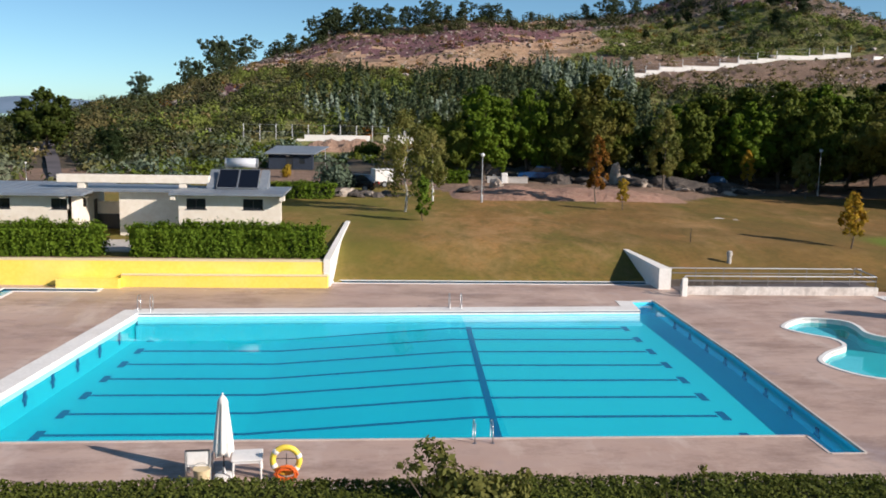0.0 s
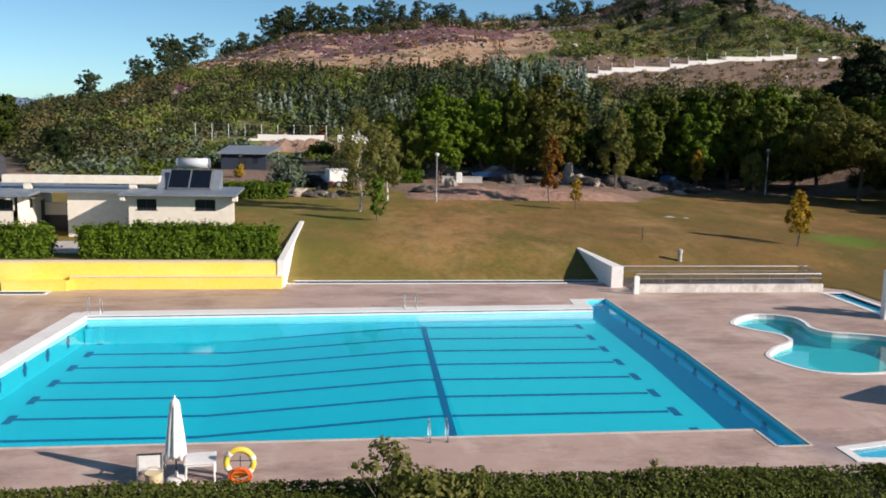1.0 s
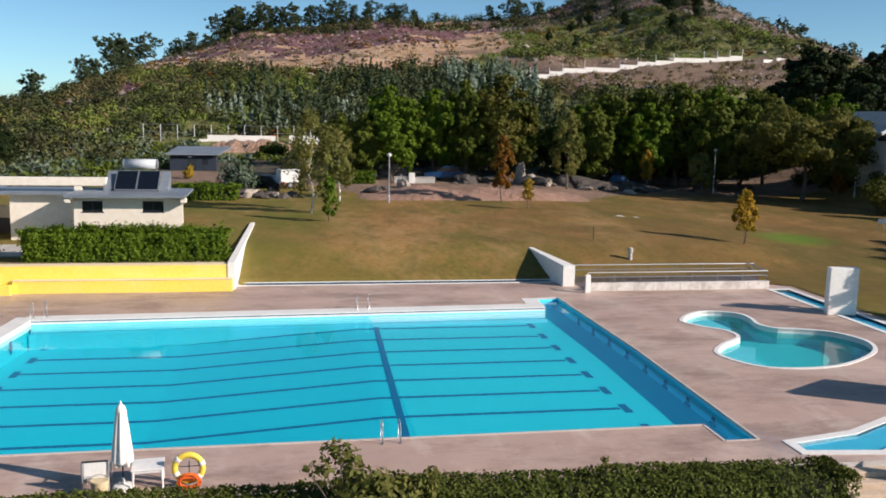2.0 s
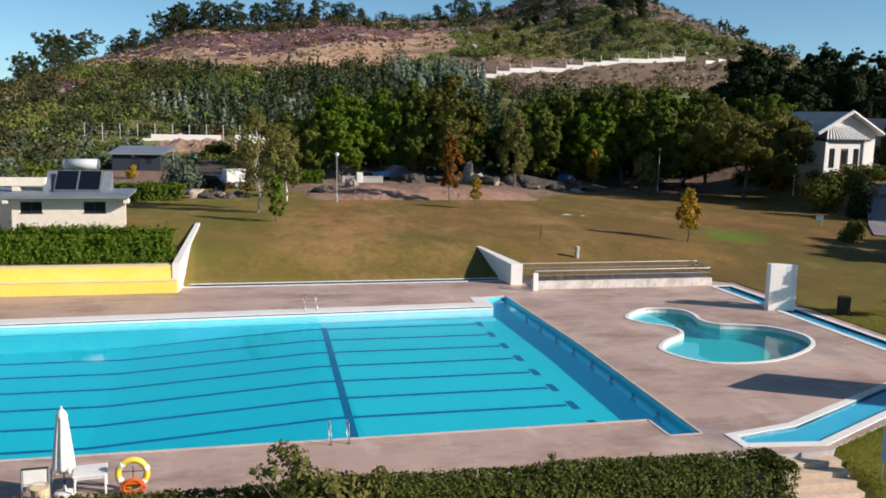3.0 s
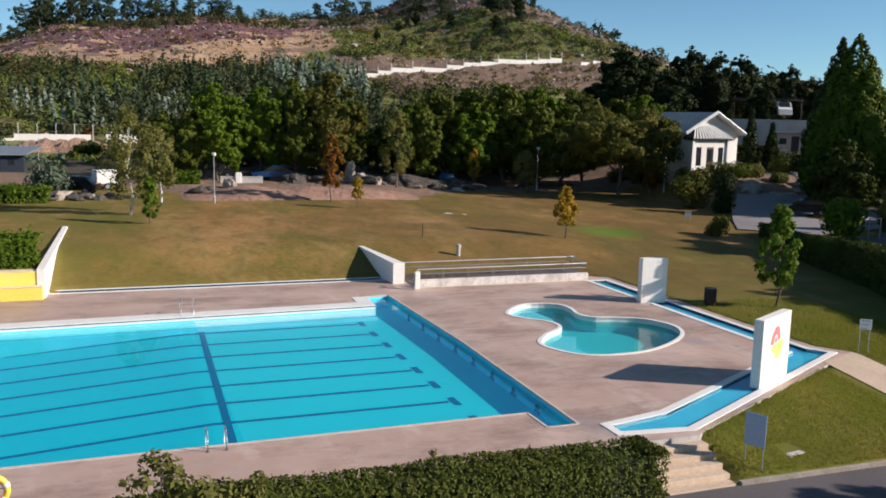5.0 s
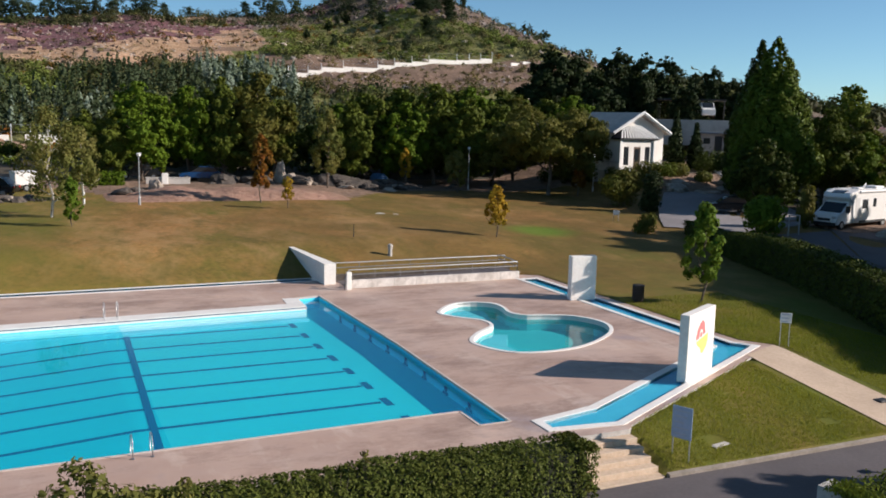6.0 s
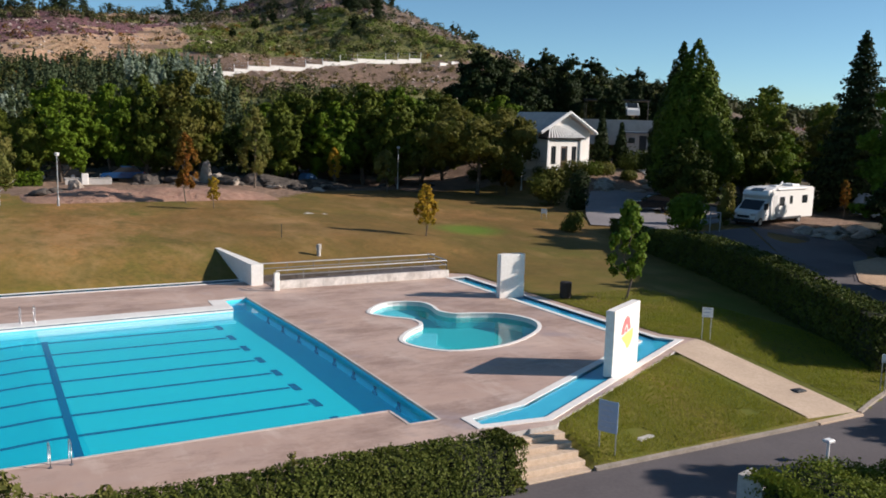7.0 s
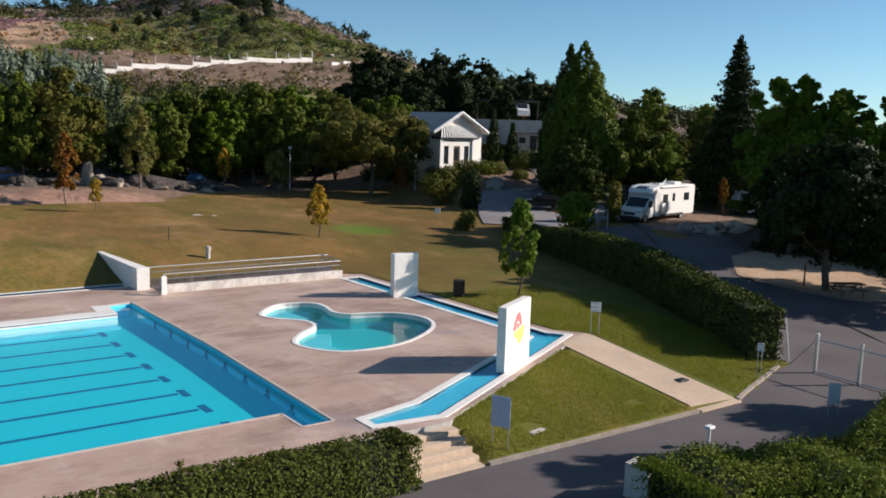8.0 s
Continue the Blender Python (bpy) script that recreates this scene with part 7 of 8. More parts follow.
def car(label, at, rz, paint, tall=1.45, group="parked cars"):
    t = thing("car", label, "car", (*at, height(*at) + 0.0), rz, group)
    part("body", side_profile([(-2.1, 0.35), (-2.15, 0.85), (-1.6, 0.95), (1.0, 0.92), (1.95, 0.75), (2.1, 0.5), (2.05, 0.3)], -0.85, 0.85, 0.07), paint, t)
    part("cabin", side_profile([(-1.8, 0.92), (-1.35, tall - 0.04), (0.1, tall), (0.95, 0.92)], -0.74, 0.74, 0.06), DARK_GLASS, t)
    part("roof", side_profile([(-1.35, tall - 0.05), (-1.25, tall + 0.01), (0.05, tall + 0.04), (0.18, tall - 0.02)], -0.68, 0.68, 0.0), paint, t)
    for x in (-1.35, 1.3):
        for y in (-0.78, 0.78):
            wheel(t, x, y, 0.31, 0.2)
    for y in (-0.6, 0.6):
        part("headlight", boxed(1.9, 2.08, y - 0.15, y + 0.15, 0.6, 0.72, 0.03), STEEL, t)
        part("tail_light", boxed(-2.16, -2.1, y - 0.12, y + 0.12, 0.65, 0.82, 0.01), plain("tail_red", (0.4, 0.02, 0.02)) if "tail_red" not in bpy.data.materials else bpy.data.materials["tail_red"], t)
    return t


BLUE_CAR, BLACK_CAR = plain("blue_car_paint", (0.008, 0.05, 0.15), 0.25), plain("black_car_paint", (0.012, 0.013, 0.016), 0.25)
car("blue hatchback parked by the boulders", (3.0, 68.4), 172, BLUE_CAR)
car("dark car parked in the tree shade", (-2.6, 70.6), 172, BLACK_CAR)
car("black car parked at the works yard", (-16.8, 61.5), 20, BLACK_CAR)
car("black car in the shaded car park", (45.0, 38.5), 150, BLACK_CAR)
WHITE_CAR = plain("white_car_paint", (0.75, 0.75, 0.74), 0.3)
car("white car parked deep under the trees", (38.0, 82.0), 20, WHITE_CAR)
car("dark car parked at the works yard", (-15.7, 56.6), 160, BLACK_CAR)
low_wall = thing("low_wall", "low pale concrete wall with a square pier by the trees", "wall", (-2.6, 65.5, ground_z(-2.6, 65.5)), -4)
part("wall_panel", boxed(0.0, 4.1, -0.14, 0.14, -0.4, 0.55, 0.02), CONCRETE, low_wall)
part("coping", boxed(-0.05, 4.15, -0.19, 0.19, 0.554, 0.62, 0.015), CONCRETE, low_wall)
part("pier", boxed(1.45, 2.05, -0.3, 0.3, -0.4, 1.0, 0.03), WHITE, low_wall)
marker = thing("white_post", "short white marker post at the lawn's edge", "post", (-9.0, 49.7, ground_z(-9.0, 49.7)))
part("shaft", rod(bmesh.new(), (0, 0, -0.2), (0, 0, 0.95), 0.07, 0.07, 10), WHITE_PAINT, marker)
tent = thing("camping_tent", "blue and white tent under the trees", "tent", (22.6, 69.0, height(22.6, 69.0)), 20)
part("canopy", side_profile([(-1.3, 0), (-1.2, 1.2), (-0.5, 1.75), (0.5, 1.75), (1.2, 1.2), (1.3, 0)], -1.0, 1.0, 0.05), plain("tent_blue", (0.07, 0.16, 0.3), 0.7), tent)
part("awning", side_profile([(1.0, 0), (1.15, 1.3), (1.9, 0.9), (2.0, 0)], -0.9, 0.9, 0.04), WHITE_PLASTIC, tent)
tent.scale = (0.62, 0.62, 0.75)

# ---- house beyond the car park ----
TILE_DARK, TILE_PALE = plain("dark_roof_stripe", (0.02, 0.017, 0.02), 0.8), surface("pale_roof_tile", (0.42, 0.36, 0.32), (0.52, 0.46, 0.41), (0.34, 0.28, 0.25), big=0.6, fine=3, rough=0.8)
house = thing("house", "white single-storey house with a gabled front and striped porch roof", "house", (45.6, 57.4, 3.85), 3)
house.scale = (0.87, 0.9, 1.08)
part("plinth", boxed(-0.4, 8.6, -2.2, 9.3, -3.4, 0.0, 0.02), CONCRETE, house)
part("wall", wall_with_openings(0.0, 5.4, -1.5, -1.25, 0, 3.3, [(0.6, 1.4, 0.7, 2.5), (2.2, 3.3, 0.0, 2.5), (4.0, 4.8, 0.7, 2.5)]), WHITE, house)
for a, b in ((0.6, 1.4), (4.0, 4.8)):
    window(house, a, b, 0.7, 2.5, -1.44)
door = part("door", boxed(2.2, 3.3, -1.42, -1.36, 0.0, 2.5, 0.01), plain("brown_door", (0.12, 0.07, 0.045)), house, "brown front door")
part("pane", boxed(2.4, 3.1, -1.45, -1.425, 1.0, 2.3), DARK_GLASS, door)
part("wall", wall_with_openings(0, 9.0, 0, 0.25, 0, 4.0, [(1.6, 3.6, 0.9, 2.5), (5.4, 6.8, 0.9, 2.5)]), WHITE, house).matrix_local = pose(0.25, 0.25, 0, 0, 0, 90)
for a, b in ((1.85, 3.85), (5.65, 7.05)):
    part("window", boxed(0.08, 0.12, a, b, 0.9, 2.5, 0.01), DARK_GLASS, house)
part("wall", boxed(5.15, 5.4, -1.25, 0.0, 0, 3.3), WHITE, house)
part("wall", boxed(0.0, 0.25, -1.25, 0.25, 0, 3.3), WHITE, house)
part("wall", boxed(0.25, 8.35, 0.0, 0.25, 0, 4.0), WHITE, house)
part("wall", boxed(8.1, 8.35, 0.25, 9.25, 0, 4.0), WHITE, house)
part("wall", boxed(0.25, 8.1, 9.0, 9.25, 0, 4.0), WHITE, house)
for x in (0.0, 5.4):
    part("pilaster", boxed(x - 0.16, x + 0.16, -1.7, -1.5, 0, 3.25, 0.01), WHITE_PAINT, house)
bm = bmesh.new()
vs = [bm.verts.new((x, y, z + d)) for d in (0.0, -0.2) for y in (-0.7, 9.6) for x, z in ((-0.45, 3.95), (4.2, 6.0), (8.9, 3.95))]
for f in ((0, 1, 4, 3), (1, 2, 5, 4), (6, 9, 10, 7), (7, 10, 11, 8), (0, 6, 7, 1), (1, 7, 8, 2), (3, 4, 10, 9), (4, 5, 11, 10), (0, 3, 9, 6), (2, 8, 11, 5)):
    bm.faces.new([vs[i] for i in f])
part("roof", bm, TILE_PALE, house, "pale tiled gable roof")
for y in (0.02, 9.1):
    bm = bmesh.new()
    vs = [bm.verts.new((x, y + d, z)) for d in (0.0, 0.18) for x, z in ((0.0, 4.0), (8.35, 4.0), (4.2, 5.7))]
    for f in ((0, 1, 2), (5, 4, 3), (0, 2, 5, 3), (1, 4, 5, 2), (0, 3, 4, 1)):
        bm.faces.new([vs[i] for i in f])
    part("gable_wall", bm, WHITE, house)
for a, b in (((-0.5, -0.78, 3.85), (4.2, -0.78, 5.98)), ((8.95, -0.78, 3.85), (4.2, -0.78, 5.98))):
    part("barge_board", rod(bmesh.new(), a, b, 0.17, 0.17, 4), WHITE_PAINT, house)
porch = part("porch_roof", boxed(-0.35, 5.75, -1.9, -0.05, 3.22, 3.38, 0.01), TILE_DARK, house, "striped porch roof")
bm = bmesh.new()
vs = [bm.verts.new(p) for p in ((-0.45, -2.0, 3.385), (5.85, -2.0, 3.385), (5.85, -0.1, 3.385), (-0.45, -0.1, 3.385), (1.2, -0.3, 4.6), (4.2, -0.3, 4.6))]
for f in ((0, 1, 5, 4), (1, 2, 5), (0, 4, 3), (2, 3, 4, 5)):
    bm.faces.new([vs[i] for i in f])
part("porch_tiles", bm, TILE_DARK, porch)
for k in range(13):
    x = -0.2 + 0.48 * k
    top = 2.7 + (x - 2.7) * 0.48
    bm = bmesh.new()
    prism(bm, [(x - 0.1, -2.02), (x + 0.1, -2.02), (top + 0.05, -0.32), (top - 0.05, -0.32)], lambda a, b: 3.36 if b < -1 else 4.55, lambda a, b: 3.46 if b < -1 else 4.66)
    part("pale_rib", bm, WHITE_PAINT, porch)
for k in range(6):
    y = -1.8 + 2.0 * k
    part("rail_post", rod(bmesh.new(), (-0.3, y, -0.1), (-0.3, y, 0.95), 0.03), GALVANISED, house)
part("rail", rod(bmesh.new(), (-0.3, -1.8, 0.95), (-0.3, 8.2, 0.95), 0.03), GALVANISED, house)

steps_up = thing("garden_steps", "pale stone garden steps climbing beside the house", "steps")
for k in range(9):
    x, y = 57.3 + 0.62 * k, 51.3 + 0.95 * k
    part("step", boxed(-0.75, 0.75, -0.5, 0.5, -0.3, 0.16, 0.02, pose(x, y, ground_z(x, y), 0, 0, -33)), CONCRETE, steps_up)

# outbuildings up the slope
shed = thing("outbuilding", "low grey outbuilding behind the house", "building", (73.4, 73.0, 5.6), -42)
part("wall", boxed(-1.6, 3.2, 0, 4, -1.0, 2.4, 0.02), CONCRETE, shed)
part("roof", boxed(-2.0, 3.6, -0.5, 4.4, 2.4, 2.65, 0.02), ZINC, shed)
part("door", boxed(0.5, 1.5, -0.04, 0.02, 0, 2.1, 0.01), DARK_METAL, shed)
part("window", boxed(-1.0, -0.1, -0.03, 0.02, 1.0, 1.8, 0.01), DARK_GLASS, shed)
van = thing("van", "white delivery van parked up the slope", "van", (79.2, 81.0, 10.25), 240)
part("body", side_profile([(-2.4, 0.4), (-2.4, 2.2), (0.6, 2.25), (1.3, 1.5), (2.2, 1.2), (2.3, 0.4)], -0.95, 0.95, 0.06), RV_WHITE, van)
part("windscreen", side_profile([(0.62, 2.2), (0.68, 2.24), (1.38, 1.5), (1.3, 1.47)], -0.8, 0.8, 0), DARK_GLASS, van)
for x in (-1.5, 1.4):
    for y in (-0.85, 0.85):
        wheel(van, x, y)
carport = thing("carport", "open carport with a dark flat roof up the slope", "carport", (78.0, 83.0, 9.6), -42)
part("roof", boxed(-5, 5, 0, 5, 3.2, 3.45, 0.02), DARK_METAL, carport)
for x in (-4.8, 0, 4.8):
    for y in (0.2, 4.8):
        part("post", rod(bmesh.new(), (x, y, -3), (x, y, 3.2), 0.05), DARK_METAL, carport)
terrace = thing("retaining_terrace", "pale gravel terrace held by a low wall", "terrace", (78.0, 83.0, 9.7), -42)
part("wall", boxed(-9, 9, -4.5, -4.1, -3.5, 0.2, 0.02), CONCRETE, terrace)
part("fill", boxed(-9, 9, -4.1, 7, -3.5, 0.1, 0.02), GRAVEL, terrace)

# ---- works yard at the hill's foot ----
yard = thing("site_hut", "low dark prefabricated hut with a pale metal roof", "hut", (-25.9, 77.2, 2.35), 2)
HUT = surface("dark_panel", (0.012, 0.02, 0.036), (0.017, 0.027, 0.046), (0.009, 0.013, 0.022), big=0.8, fine=6, rough=0.8, relief=0.1)
part("wall", wall_with_openings(0, 4.9, 0, 0.12, -0.3, 1.75, [(1.9, 2.7, -0.05, 1.6), (3.4, 4.0, 0.7, 1.3)]), HUT, yard)
part("wall", boxed(0, 0.12, 0.12, 3.2, -0.3, 1.75), HUT, yard)
part("wall", boxed(4.78, 4.9, 0.12, 3.2, -0.3, 1.75), HUT, yard)
part("wall", boxed(0, 4.9, 3.2, 3.32, -0.3, 1.75), HUT, yard)
part("roof", prism(bmesh.new(), [(-0.4, -0.5), (5.2, -0.5), (6.6, 4.8), (0.5, 4.8)], lambda x, y: 1.76 if y < 1 else 2.4, lambda x, y: 1.9 if y < 1 else 2.52), ZINC, yard, "pale sheet-metal roof")
part("door", boxed(1.92, 2.68, 0.03, 0.07, -0.04, 1.58, 0.01), DARK_METAL, yard)
part("window", boxed(3.4, 4.0, 0.04, 0.07, 0.7, 1.3, 0.005), DARK_GLASS, yard)
part("canopy_post", rod(bmesh.new(), (6.2, 3.9, -0.3), (6.2, 3.9, 2.3), 0.05), GALVANISED, yard)
part("lamp", boxed(1.95, 2.3, -0.08, -0.01, 1.5, 1.6, 0.01), WHITE_PAINT, yard)
yardwall = thing("yard_wall", "stepped white boundary wall with mesh fence posts", "wall")
for x0, x1, y, z in ((-26.3, -24.3, 105.6, 4.3), (-24.3, -14.9, 105.8, 4.9), (-13.0, -8.0, 105.9, 5.0)):
    part("wall_panel", boxed(x0, x1, y - 0.15, y + 0.15, z - 2.5, z + 0.65, 0.02), WHITE, yardwall)
for k in range(11):
    x = -33 + 2.3 * k
    part("fence_post", rod(bmesh.new(), (x, 106.2, 3), (x, 106.2, 7.0), 0.06, 0.06, 6), GALVANISED, yardwall)
for z in (5.9, 6.9):
    part("wire", rod(bmesh.new(), (-33, 106.2, z), (-10, 106.2, z), 0.015, 0.015, 4), GALVANISED, yardwall)
trailer = thing("trailer", "white box trailer in the works yard", "trailer", (-13.2, 60.0, height(-13.2, 60)), 15)
part("box", boxed(-0.9, 0.9, -0.8, 0.8, 0.5, 1.7, 0.05), WHITE_PLASTIC, trailer)
for y in (-0.8, 0.8):
    wheel(trailer, 0, y, 0.3, 0.18)
part("drawbar", rod(bmesh.new(), (1.2, 0, 0.5), (2.2, 0, 0.45), 0.05), DARK_METAL, trailer)

EARTH = surface("orange_earth", (0.3, 0.175, 0.115), (0.46, 0.3, 0.21), (0.16, 0.11, 0.07), big=0.25, fine=1.0, rough=0.95, relief=0.9, depth=0.3)
bank = bmesh.new()
rows = []
for j in range(7):
    rows.append([bank.verts.new((-24 + 12 * i / 20, 99.5 + 6 * j / 6, height(-18, 99.5 + j) - 0.4 + math.sin(math.pi * i / 20) ** 0.5 * math.sin(math.pi * (j + 0.5) / 7) * (1.25 + 1.3 * noise.noise((i * 0.45, j * 0.6, 3)) + 0.5 * noise.noise((i * 1.3, j * 1.1, 8))))) for i in range(21)])
for a, b in zip(rows, rows[1:]):
    for i in range(20):
        bank.faces.new((a[i], a[i + 1], b[i + 1], b[i]))
tagged(part("earth_bank", bank, EARTH, smooth=True), "bare orange earth bank below the white wall", "bank", kind="structure")


def caravan(label, at, rz, paint):
    t = thing("caravan", label, "caravan", (*at, ground_z(*at)), rz, "caravans among the trees")
    part("body", side_profile([(-2.2, 0.5), (-2.3, 1.6), (-1.9, 2.4), (1.8, 2.45), (2.3, 1.5), (2.2, 0.5)], -1.0, 1.0, 0.08), paint, t)
    for y in (-1.0, 1.0):
        part("window", boxed(-1.0, 0.6, y - 0.02, y + 0.02, 1.4, 2.0, 0.01), DARK_GLASS, t)
        wheel(t, 0, y * 0.9)
    part("drawbar", rod(bmesh.new(), (2.2, 0, 0.5), (3.2, 0, 0.45), 0.05), DARK_METAL, t)
    return t


CARAVAN_BLUE = plain("caravan_blue", (0.4, 0.46, 0.52), 0.4)
caravan("pale blue-grey caravan parked in deep shade", (64.5, 28.5), 160, CARAVAN_BLUE)
caravan("white camper parked close behind the motorhome", (55.8, 34.6), 188, RV_WHITE)
caravan("white caravan pitched under the trees", (31.0, 86.0), 30, RV_WHITE)
caravan("white caravan pitched under the trees", (36.0, 85.0), 150, CARAVAN_BLUE)

# ---- boundary wall stepping across the hill ----
hillwall = thing("hill_fence", "white stepped boundary wall with posts across the hill", "fence")
for (x0, _), (x1, z) in zip(WALL_FOOT, WALL_FOOT[1:]):
    part("wall_panel", boxed(x0, x1, WALL_Y - 0.12, WALL_Y + 0.12, z - 0.55, z + 0.75, 0.02), WHITE, hillwall)
    part("fence_post", rod(bmesh.new(), (x1, WALL_Y, z - 1.0), (x1, WALL_Y, z + 2.5), 0.07, 0.07, 6), WHITE_PAINT, hillwall)
    for h in (1.5, 2.2):
        part("wire", rod(bmesh.new(), (x0, WALL_Y, z + h), (x1, WALL_Y, z + h), 0.015, 0.015, 4), GALVANISED, hillwall)
part("fence_post", rod(bmesh.new(), (42.6, WALL_Y, 16.5), (42.6, WALL_Y, 20.4), 0.07, 0.07, 6), WHITE_PAINT, hillwall)
for (x0, y0), (x1, y1) in zip(((42.6, 178.2), (40.4, 172.3), (38.0, 165.0), (35.5, 157.0)), ((40.4, 172.3), (38.0, 165.0), (35.5, 157.0), (33.0, 149.0))):
    d, z = math.hypot(x1 - x0, y1 - y0), max(ground_z(x0, y0), ground_z(x1, y1)) - 0.3
    part("wall_panel", boxed(0, d, -0.15, 0.15, -1.6, 0.9, 0.02, pose(x0, y0, z, 0, 0, math.degrees(math.atan2(y1 - y0, x1 - x0)))), WHITE, hillwall)
    part("fence_post", rod(bmesh.new(), (x1, y1, z - 1.5), (x1, y1, z + 2.4), 0.08, 0.08, 6), WHITE_PAINT, hillwall)
for x, y in ((96.6, 172.0), (100.2, 172.5)):
    part("wall_panel", boxed(0, 2.6, -0.12, 0.12, -1.6, 0.9, 0.02, pose(x, y, ground_z(x, y), 0, 0, 10)), WHITE, hillwall)

for k, (x, y, w, mat) in enumerate(((45.2, 60.5, 1.2, LEAF_DARK), (44.4, 63.5, 1.3, LEAF_DARK), (46.0, 56.8, 1.3, LEAF_DARK), (48.3, 54.6, 1.5, LEAF_OLIVE), (50.6, 54.4, 1.4, LEAF_MID), (45.9, 55.0, 1.1, LEAF_MID), (52.6, 54.6, 1.2, LEAF_OLIVE), (43.5, 66.5, 1.4, LEAF_DARK), (54.5, 52.5, 0.9, LEAF_OLIVE), (57.0, 51.5, 0.8, LEAF_MID), (60.0, 58.0, 1.8, LEAF_DARK), (62.5, 60.0, 2.0, LEAF_DARK), (64.5, 62.5, 2.2, LEAF_DARK), (66.5, 62.0, 1.8, LEAF_MID), (61.5, 55.5, 1.2, LEAF_OLIVE))):
    bush("dense shrub growing before the house", (x, y, ground_z(x, y)), [(0, 0, w * 0.5, w, w, w * 0.7), (w * 0.6, 0.2, w * 0.4, w * 0.7, w * 0.7, w * 0.6), (-w * 0.6, 0, w * 0.5, w * 0.7, w * 0.7, w * 0.7)], 1300, 0.13, mat, 400 + k)

# ---- boulders ----


def boulder_mesh(seed):
    r = random.Random(seed)
    bm = bmesh.new()
    bmesh.ops.create_icosphere(bm, subdivisions=3, radius=1.0)
    k = r.uniform(0, 50)
    for v in bm.verts:
        n = v.co.normalized()
        s = 1 + 0.38 * noise.noise(n * 1.1 + Vector((k, 0, 0))) + 0.16 * noise.noise(n * 3 + Vector((0, k, 0)))
        v.co = Vector((n.x * s, n.y * s * 0.8, max(-0.35, n.z * s * 0.7)))
    return bm


stone_protos = [tagged(part("boulder", boulder_mesh(k), ROCK), "rounded grey granite boulder by the lawn", "boulder", "boulders by the lawn") for k in range(3)]
for k, ob in enumerate(stone_protos):
    ob.matrix_world = pose(9.8 + 2.4 * k, 69.0, ground_z(9.8 + 2.4 * k, 69.0) + 0.1, 0, 0, 40 * k) @ Matrix.Scale(0.7, 4)
r = random.Random(5)
BOULDERS = [(-5.9, 56.0, 1.15), (-4.4, 57.5, 0.8), (0.5, 53.0, 0.8), (-1.5, 52.6, 0.5), (18.2, 66.2, 2.6), (15.6, 66.6, 1.6), (20.8, 66.4, 1.9), (13.4, 66.8, 1.6), (22.8, 66.8, 1.4), (5.0, 66.4, 1.7), (7.5, 66.2, 1.2), (17.0, 63.8, 1.0), (19.4, 63.6, 1.1), (21.6, 64.2, 0.9), (9.2, 65.0, 0.8), (12.0, 65.6, 1.1), (-15.8, 52.4, 0.9), (-13.6, 52.0, 0.7), (-18.0, 52.6, 0.6), (-14.6, 53.6, 0.8), (-16.8, 53.4, 1.0), (-13.0, 53.4, 0.7), (-17.3, 51.8, 0.6), (-15.1, 51.6, 0.6), (-12.3, 52.4, 0.5)]
BOULDERS += [(r.uniform(7, 26), r.uniform(64.0, 71.0), r.uniform(0.35, 1.0)) for _ in range(30)] + [(r.uniform(-4, 38), r.uniform(64, 70), r.uniform(0.3, 0.7)) for _ in range(20)]
BOULDERS += [(r.uniform(47.5, 56), r.uniform(22.0, 25.2), r.uniform(0.4, 0.95)) for _ in range(22)] + [(r.uniform(48, 57), r.uniform(48.0, 52.0), r.uniform(0.4, 1.1)) for _ in range(16)]
# paler copy of the rock, sunlight put into the car park boulders' colour
sunlit_data = stone_protos[2].data.copy()
sunlit_data.materials[0] = PALE_ROCK
for x, y, s in BOULDERS:
    src = r.choice(stone_protos)
    ob = src.copy()
    scene.collection.objects.link(ob)
    ob.matrix_world = pose(x, y, ground_z(x, y) + 0.08 * s, r.uniform(-14, 14), r.uniform(-14, 14), r.uniform(0, 360)) @ Matrix.Diagonal((s * r.uniform(0.8, 1.4), s, s * r.uniform(0.45, 0.9), 1))
    if x > 46:
        ob.data = sunlit_data
    tagged(ob, "rounded grey granite boulder by the lawn" if y > 53 or x < 30 else "rough granite boulder beside the car park", "boulder", "boulders by the lawn" if y > 53 or x < 30 else "boulders beside the car park")
# pale stones on the mound and beside the works yard
for x, y, w, tall in ((-16.3, 52.4, 0.9, 0.7), (-14.2, 52.2, 0.7, 0.45), (10.8, 66.4, 0.6, 2.3), (11.7, 65.9, 0.75, 1.1), (-2.3, 60.5, 1.0, 0.95), (13.4, 65.0, 0.6, 0.7), (16.6, 62.8, 0.9, 0.35), (21.5, 62.9, 1.0, 0.3), (23.2, 64.5, 0.8, 0.5)):
    ob = stone_protos[1].copy()
    ob.data = stone_protos[1].data.copy()
    ob.data.materials[0] = PALE_ROCK
    scene.collection.objects.link(ob)
    ob.matrix_world = pose(x, y, ground_z(x, y) + 0.3 * tall, 8, 5, 30 * x) @ Matrix.Diagonal((w, w * 0.7, tall, 1))
    tagged(ob, "pale rough granite stone on bare ground", "boulder", "pale stones")
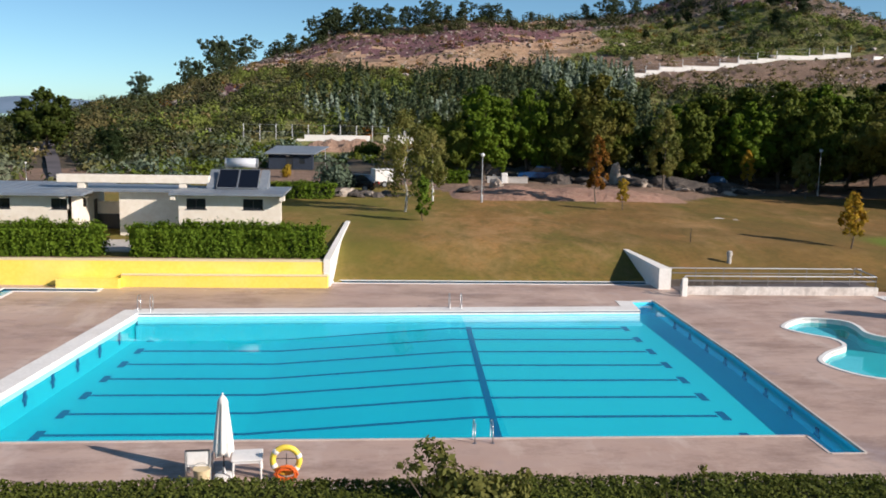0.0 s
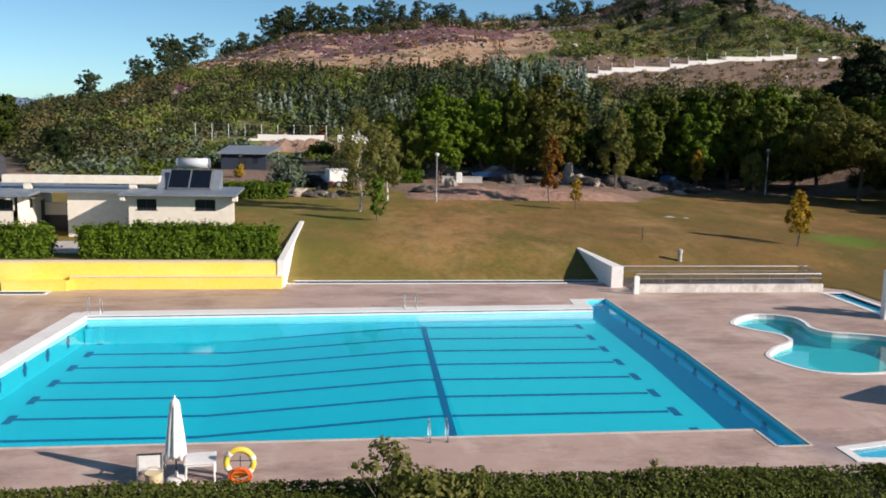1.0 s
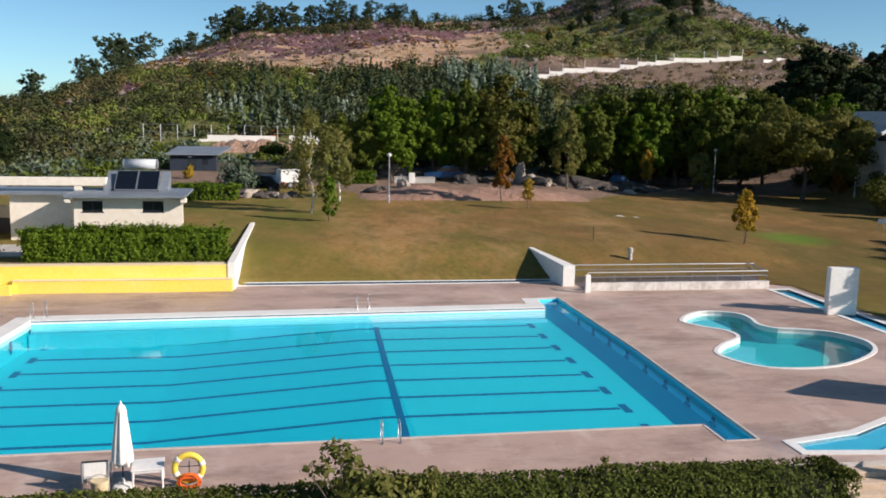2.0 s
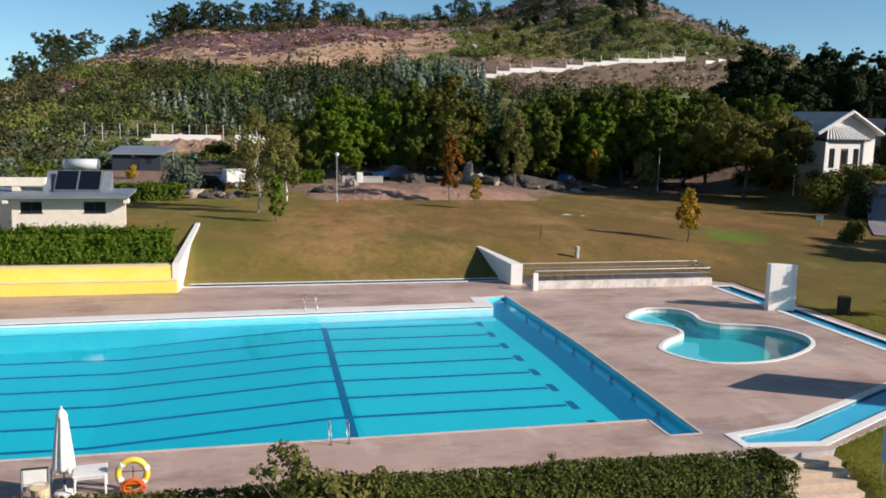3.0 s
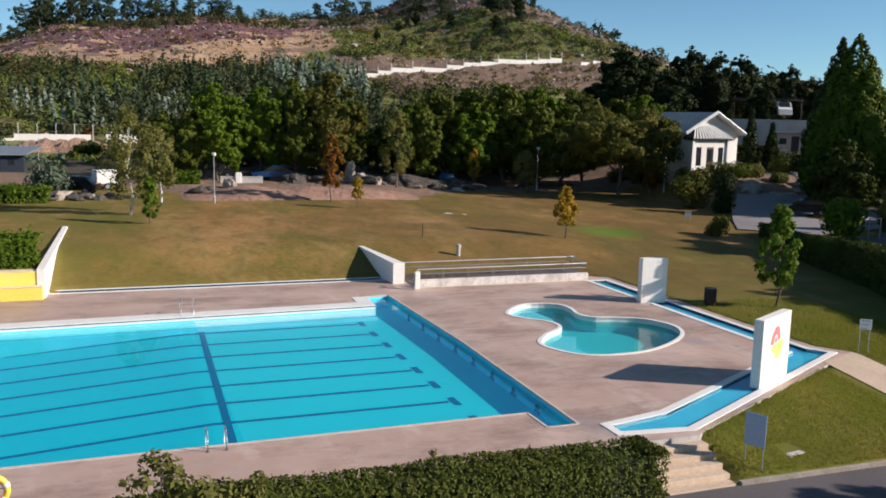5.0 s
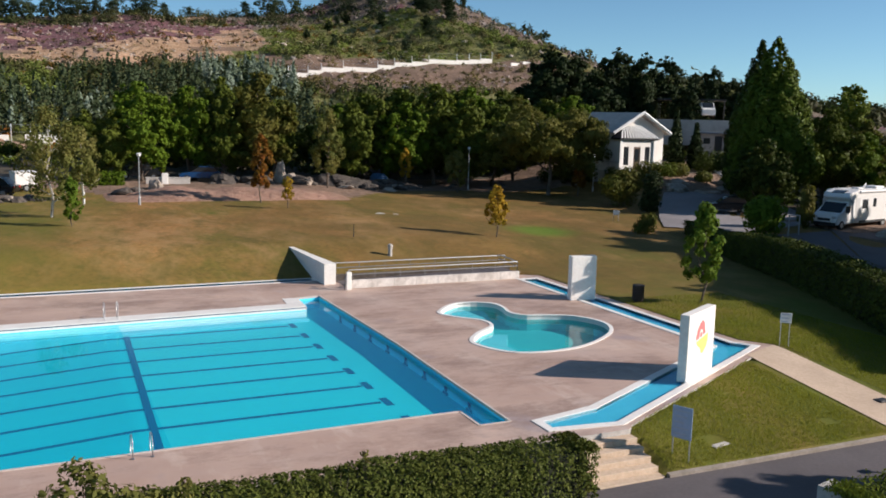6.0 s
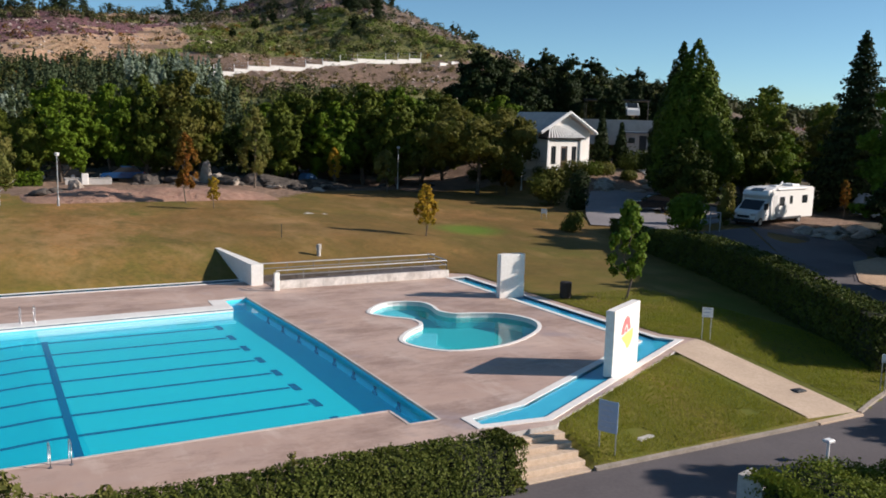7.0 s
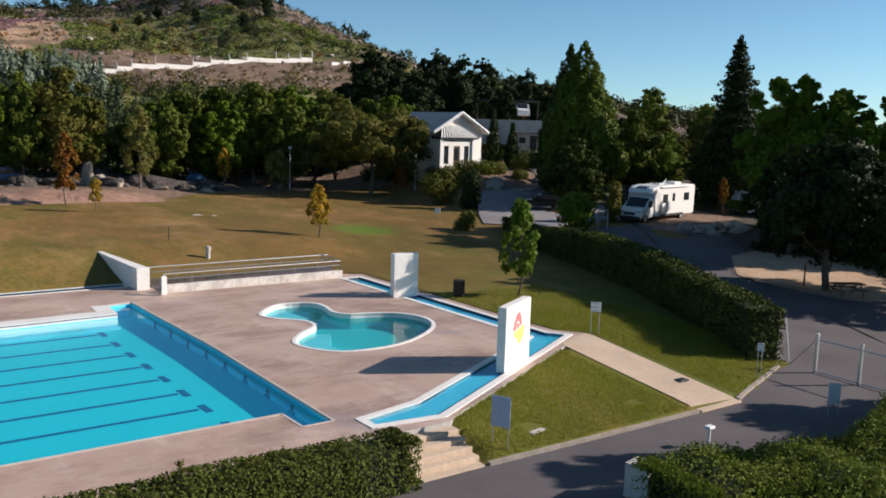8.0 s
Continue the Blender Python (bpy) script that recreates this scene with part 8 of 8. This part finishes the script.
# loose stones over the hill as one mass
bm_src = bmesh.new()
bmesh.ops.create_icosphere(bm_src, subdivisions=1, radius=1.0)
unit = np.array([v.co[:] for v in bm_src.verts])
tri = np.array([[v.index for v in f.verts] for f in bm_src.faces])
bm_src.free()
rr = np.random.default_rng(77)
pts = [(x, y, w) for x, y, w in spots_on_hill(1300, lambda x, y, z: z in (1, 2, 3), 0.1, 0.45, 21)] + [(x, y, w) for x, y, w in spots_on_hill(280, lambda x, y, z: z == 4, 0.4, 1.2, 22)]
co, fc = [], []
for k, (x, y, w) in enumerate(pts):
    co.append(unit * rr.uniform(0.6, 1.3, (len(unit), 1)) * np.array((w, w, w * 0.6)) + np.array((x, y, ground_z(x, y) + 0.05)))
    fc.append(tri + k * len(unit))
me = bpy.data.meshes.new("hill_stones")
me.from_pydata(np.concatenate(co).tolist(), [], np.concatenate(fc).tolist())
summit = spots_on_hill(760, lambda x, y, z: z in (3, 7) and x > 44 and y > 190, 0.25, 0.95, 23) + spots_on_hill(120, lambda x, y, z: z == 3 and x < -38, 0.3, 0.9, 24)
co, fc = [], []
for k, (x, y, w) in enumerate(summit):
    co.append(unit * rr.uniform(0.6, 1.3, (len(unit), 1)) * np.array((w, w, w * 0.8)) + np.array((x, y, ground_z(x, y) + 0.1)))
    fc.append(tri + k * len(unit))
rocks = bpy.data.meshes.new("summit_rocks")
rocks.from_pydata(np.concatenate(co).tolist(), [], np.concatenate(fc).tolist())
tagged(mesh_part("summit_rocks", rocks, surface("weathered_granite", (0.13, 0.108, 0.098), (0.24, 0.2, 0.18), (0.07, 0.058, 0.05), big=0.4, fine=1.5, rough=0.95, relief=0.4)), "weathered granite rocks on the hill's summit", "rocks", kind="stuff")
tagged(mesh_part("hill_stones", me, surface("pale_granite", (0.42, 0.34, 0.28), (0.6, 0.52, 0.46), (0.25, 0.2, 0.17), big=0.3, fine=2, rough=0.95, relief=0.4)), "pale granite stones scattered over the cleared slope", "stones", kind="stuff")
mound = bmesh.new()
rows = []
for j in range(13):
    row = []
    for i in range(41):
        x, y = -7.5 + 21.5 * i / 40, 50.0 + 9.0 * j / 12
        s = math.sin(math.pi * i / 40) ** 0.6 * math.sin(math.pi * j / 12) ** 0.7
        row.append(mound.verts.new((x, y, height(x, y) - 0.1 + s * (0.75 + 0.45 * noise.noise((x * 0.3, y * 0.3, 2)) + 0.15 * noise.noise((x, y, 5))))))
    rows.append(row)
for a, b in zip(rows, rows[1:]):
    for i in range(40):
        mound.faces.new((a[i], a[i + 1], b[i + 1], b[i]))
tagged(part("earth_mound", mound, surface("reddish_soil", (0.27, 0.145, 0.1), (0.38, 0.23, 0.165), (0.16, 0.105, 0.055), big=0.25, fine=2, rough=0.95, relief=0.7, depth=0.1), smooth=True), "bare reddish earth mound at the lawn's far edge", "mound", kind="structure")

# ---- deck paving slabs ----
HOLES = [grown(POOL, 0.62), grown(PADDLING, 0.36), grown(CHANNEL, 0.3), grown(FOOT_CHANNEL, 0.2), grown(LEFT_CHANNEL, 0.2)]
KEEP_OFF = [(-30.0, -15.7, 20.8, 24.0), (1.7, 13.2, 19.0, 22.6), (11.8, 13.8, 13.6, 14.4)]
slab_mesh = bpy.data.meshes.new("slab")
bm = boxed(-0.749, 0.749, -0.499, 0.499, -0.0037, -0.0031)
bm.to_mesh(slab_mesh)
bm.free()
slab_mesh.materials.append(DECK)
spots = []
for j in range(27):
    for i in range(50):
        x, y = -46 + 1.5 * i, -2.72 + 1.0 * j
        corners = [(x + a * 0.75, y + b * 0.5) for a in (-1, 0, 1) for b in (-1, 1)]
        if not all(inside(px, py, DECK_OUTLINE) for px, py in corners):
            continue
        if any(inside(px, py, h) for px, py in corners for h in HOLES) or any(inside(px, py, [(x - 0.75, y - 0.5), (x + 0.75, y - 0.5), (x + 0.75, y + 0.5), (x - 0.75, y + 0.5)]) for h in HOLES for px, py in h):
            continue
        if any(a < x + 0.75 and x - 0.75 < b and c < y + 0.5 and y - 0.5 < d for a, b, c, d in KEEP_OFF):
            continue
        spots.append((x, y))
spots.sort(key=lambda p: (p[0] + 8) ** 2 / 4 + (p[1] + 4) ** 2)
for x, y in spots[:300]:
    ob = new("slab", slab_mesh)
    ob.parent = deck
    ob.location = (x, y, 0)
if spots[300:]:
    bm = bmesh.new()
    for x, y in spots[300:]:
        box(bm, x - 0.749, x + 0.749, y - 0.499, y + 0.499, -0.0037, -0.0031)
    tagged(part("far_slabs", bm, DECK, deck), kind="stuff")
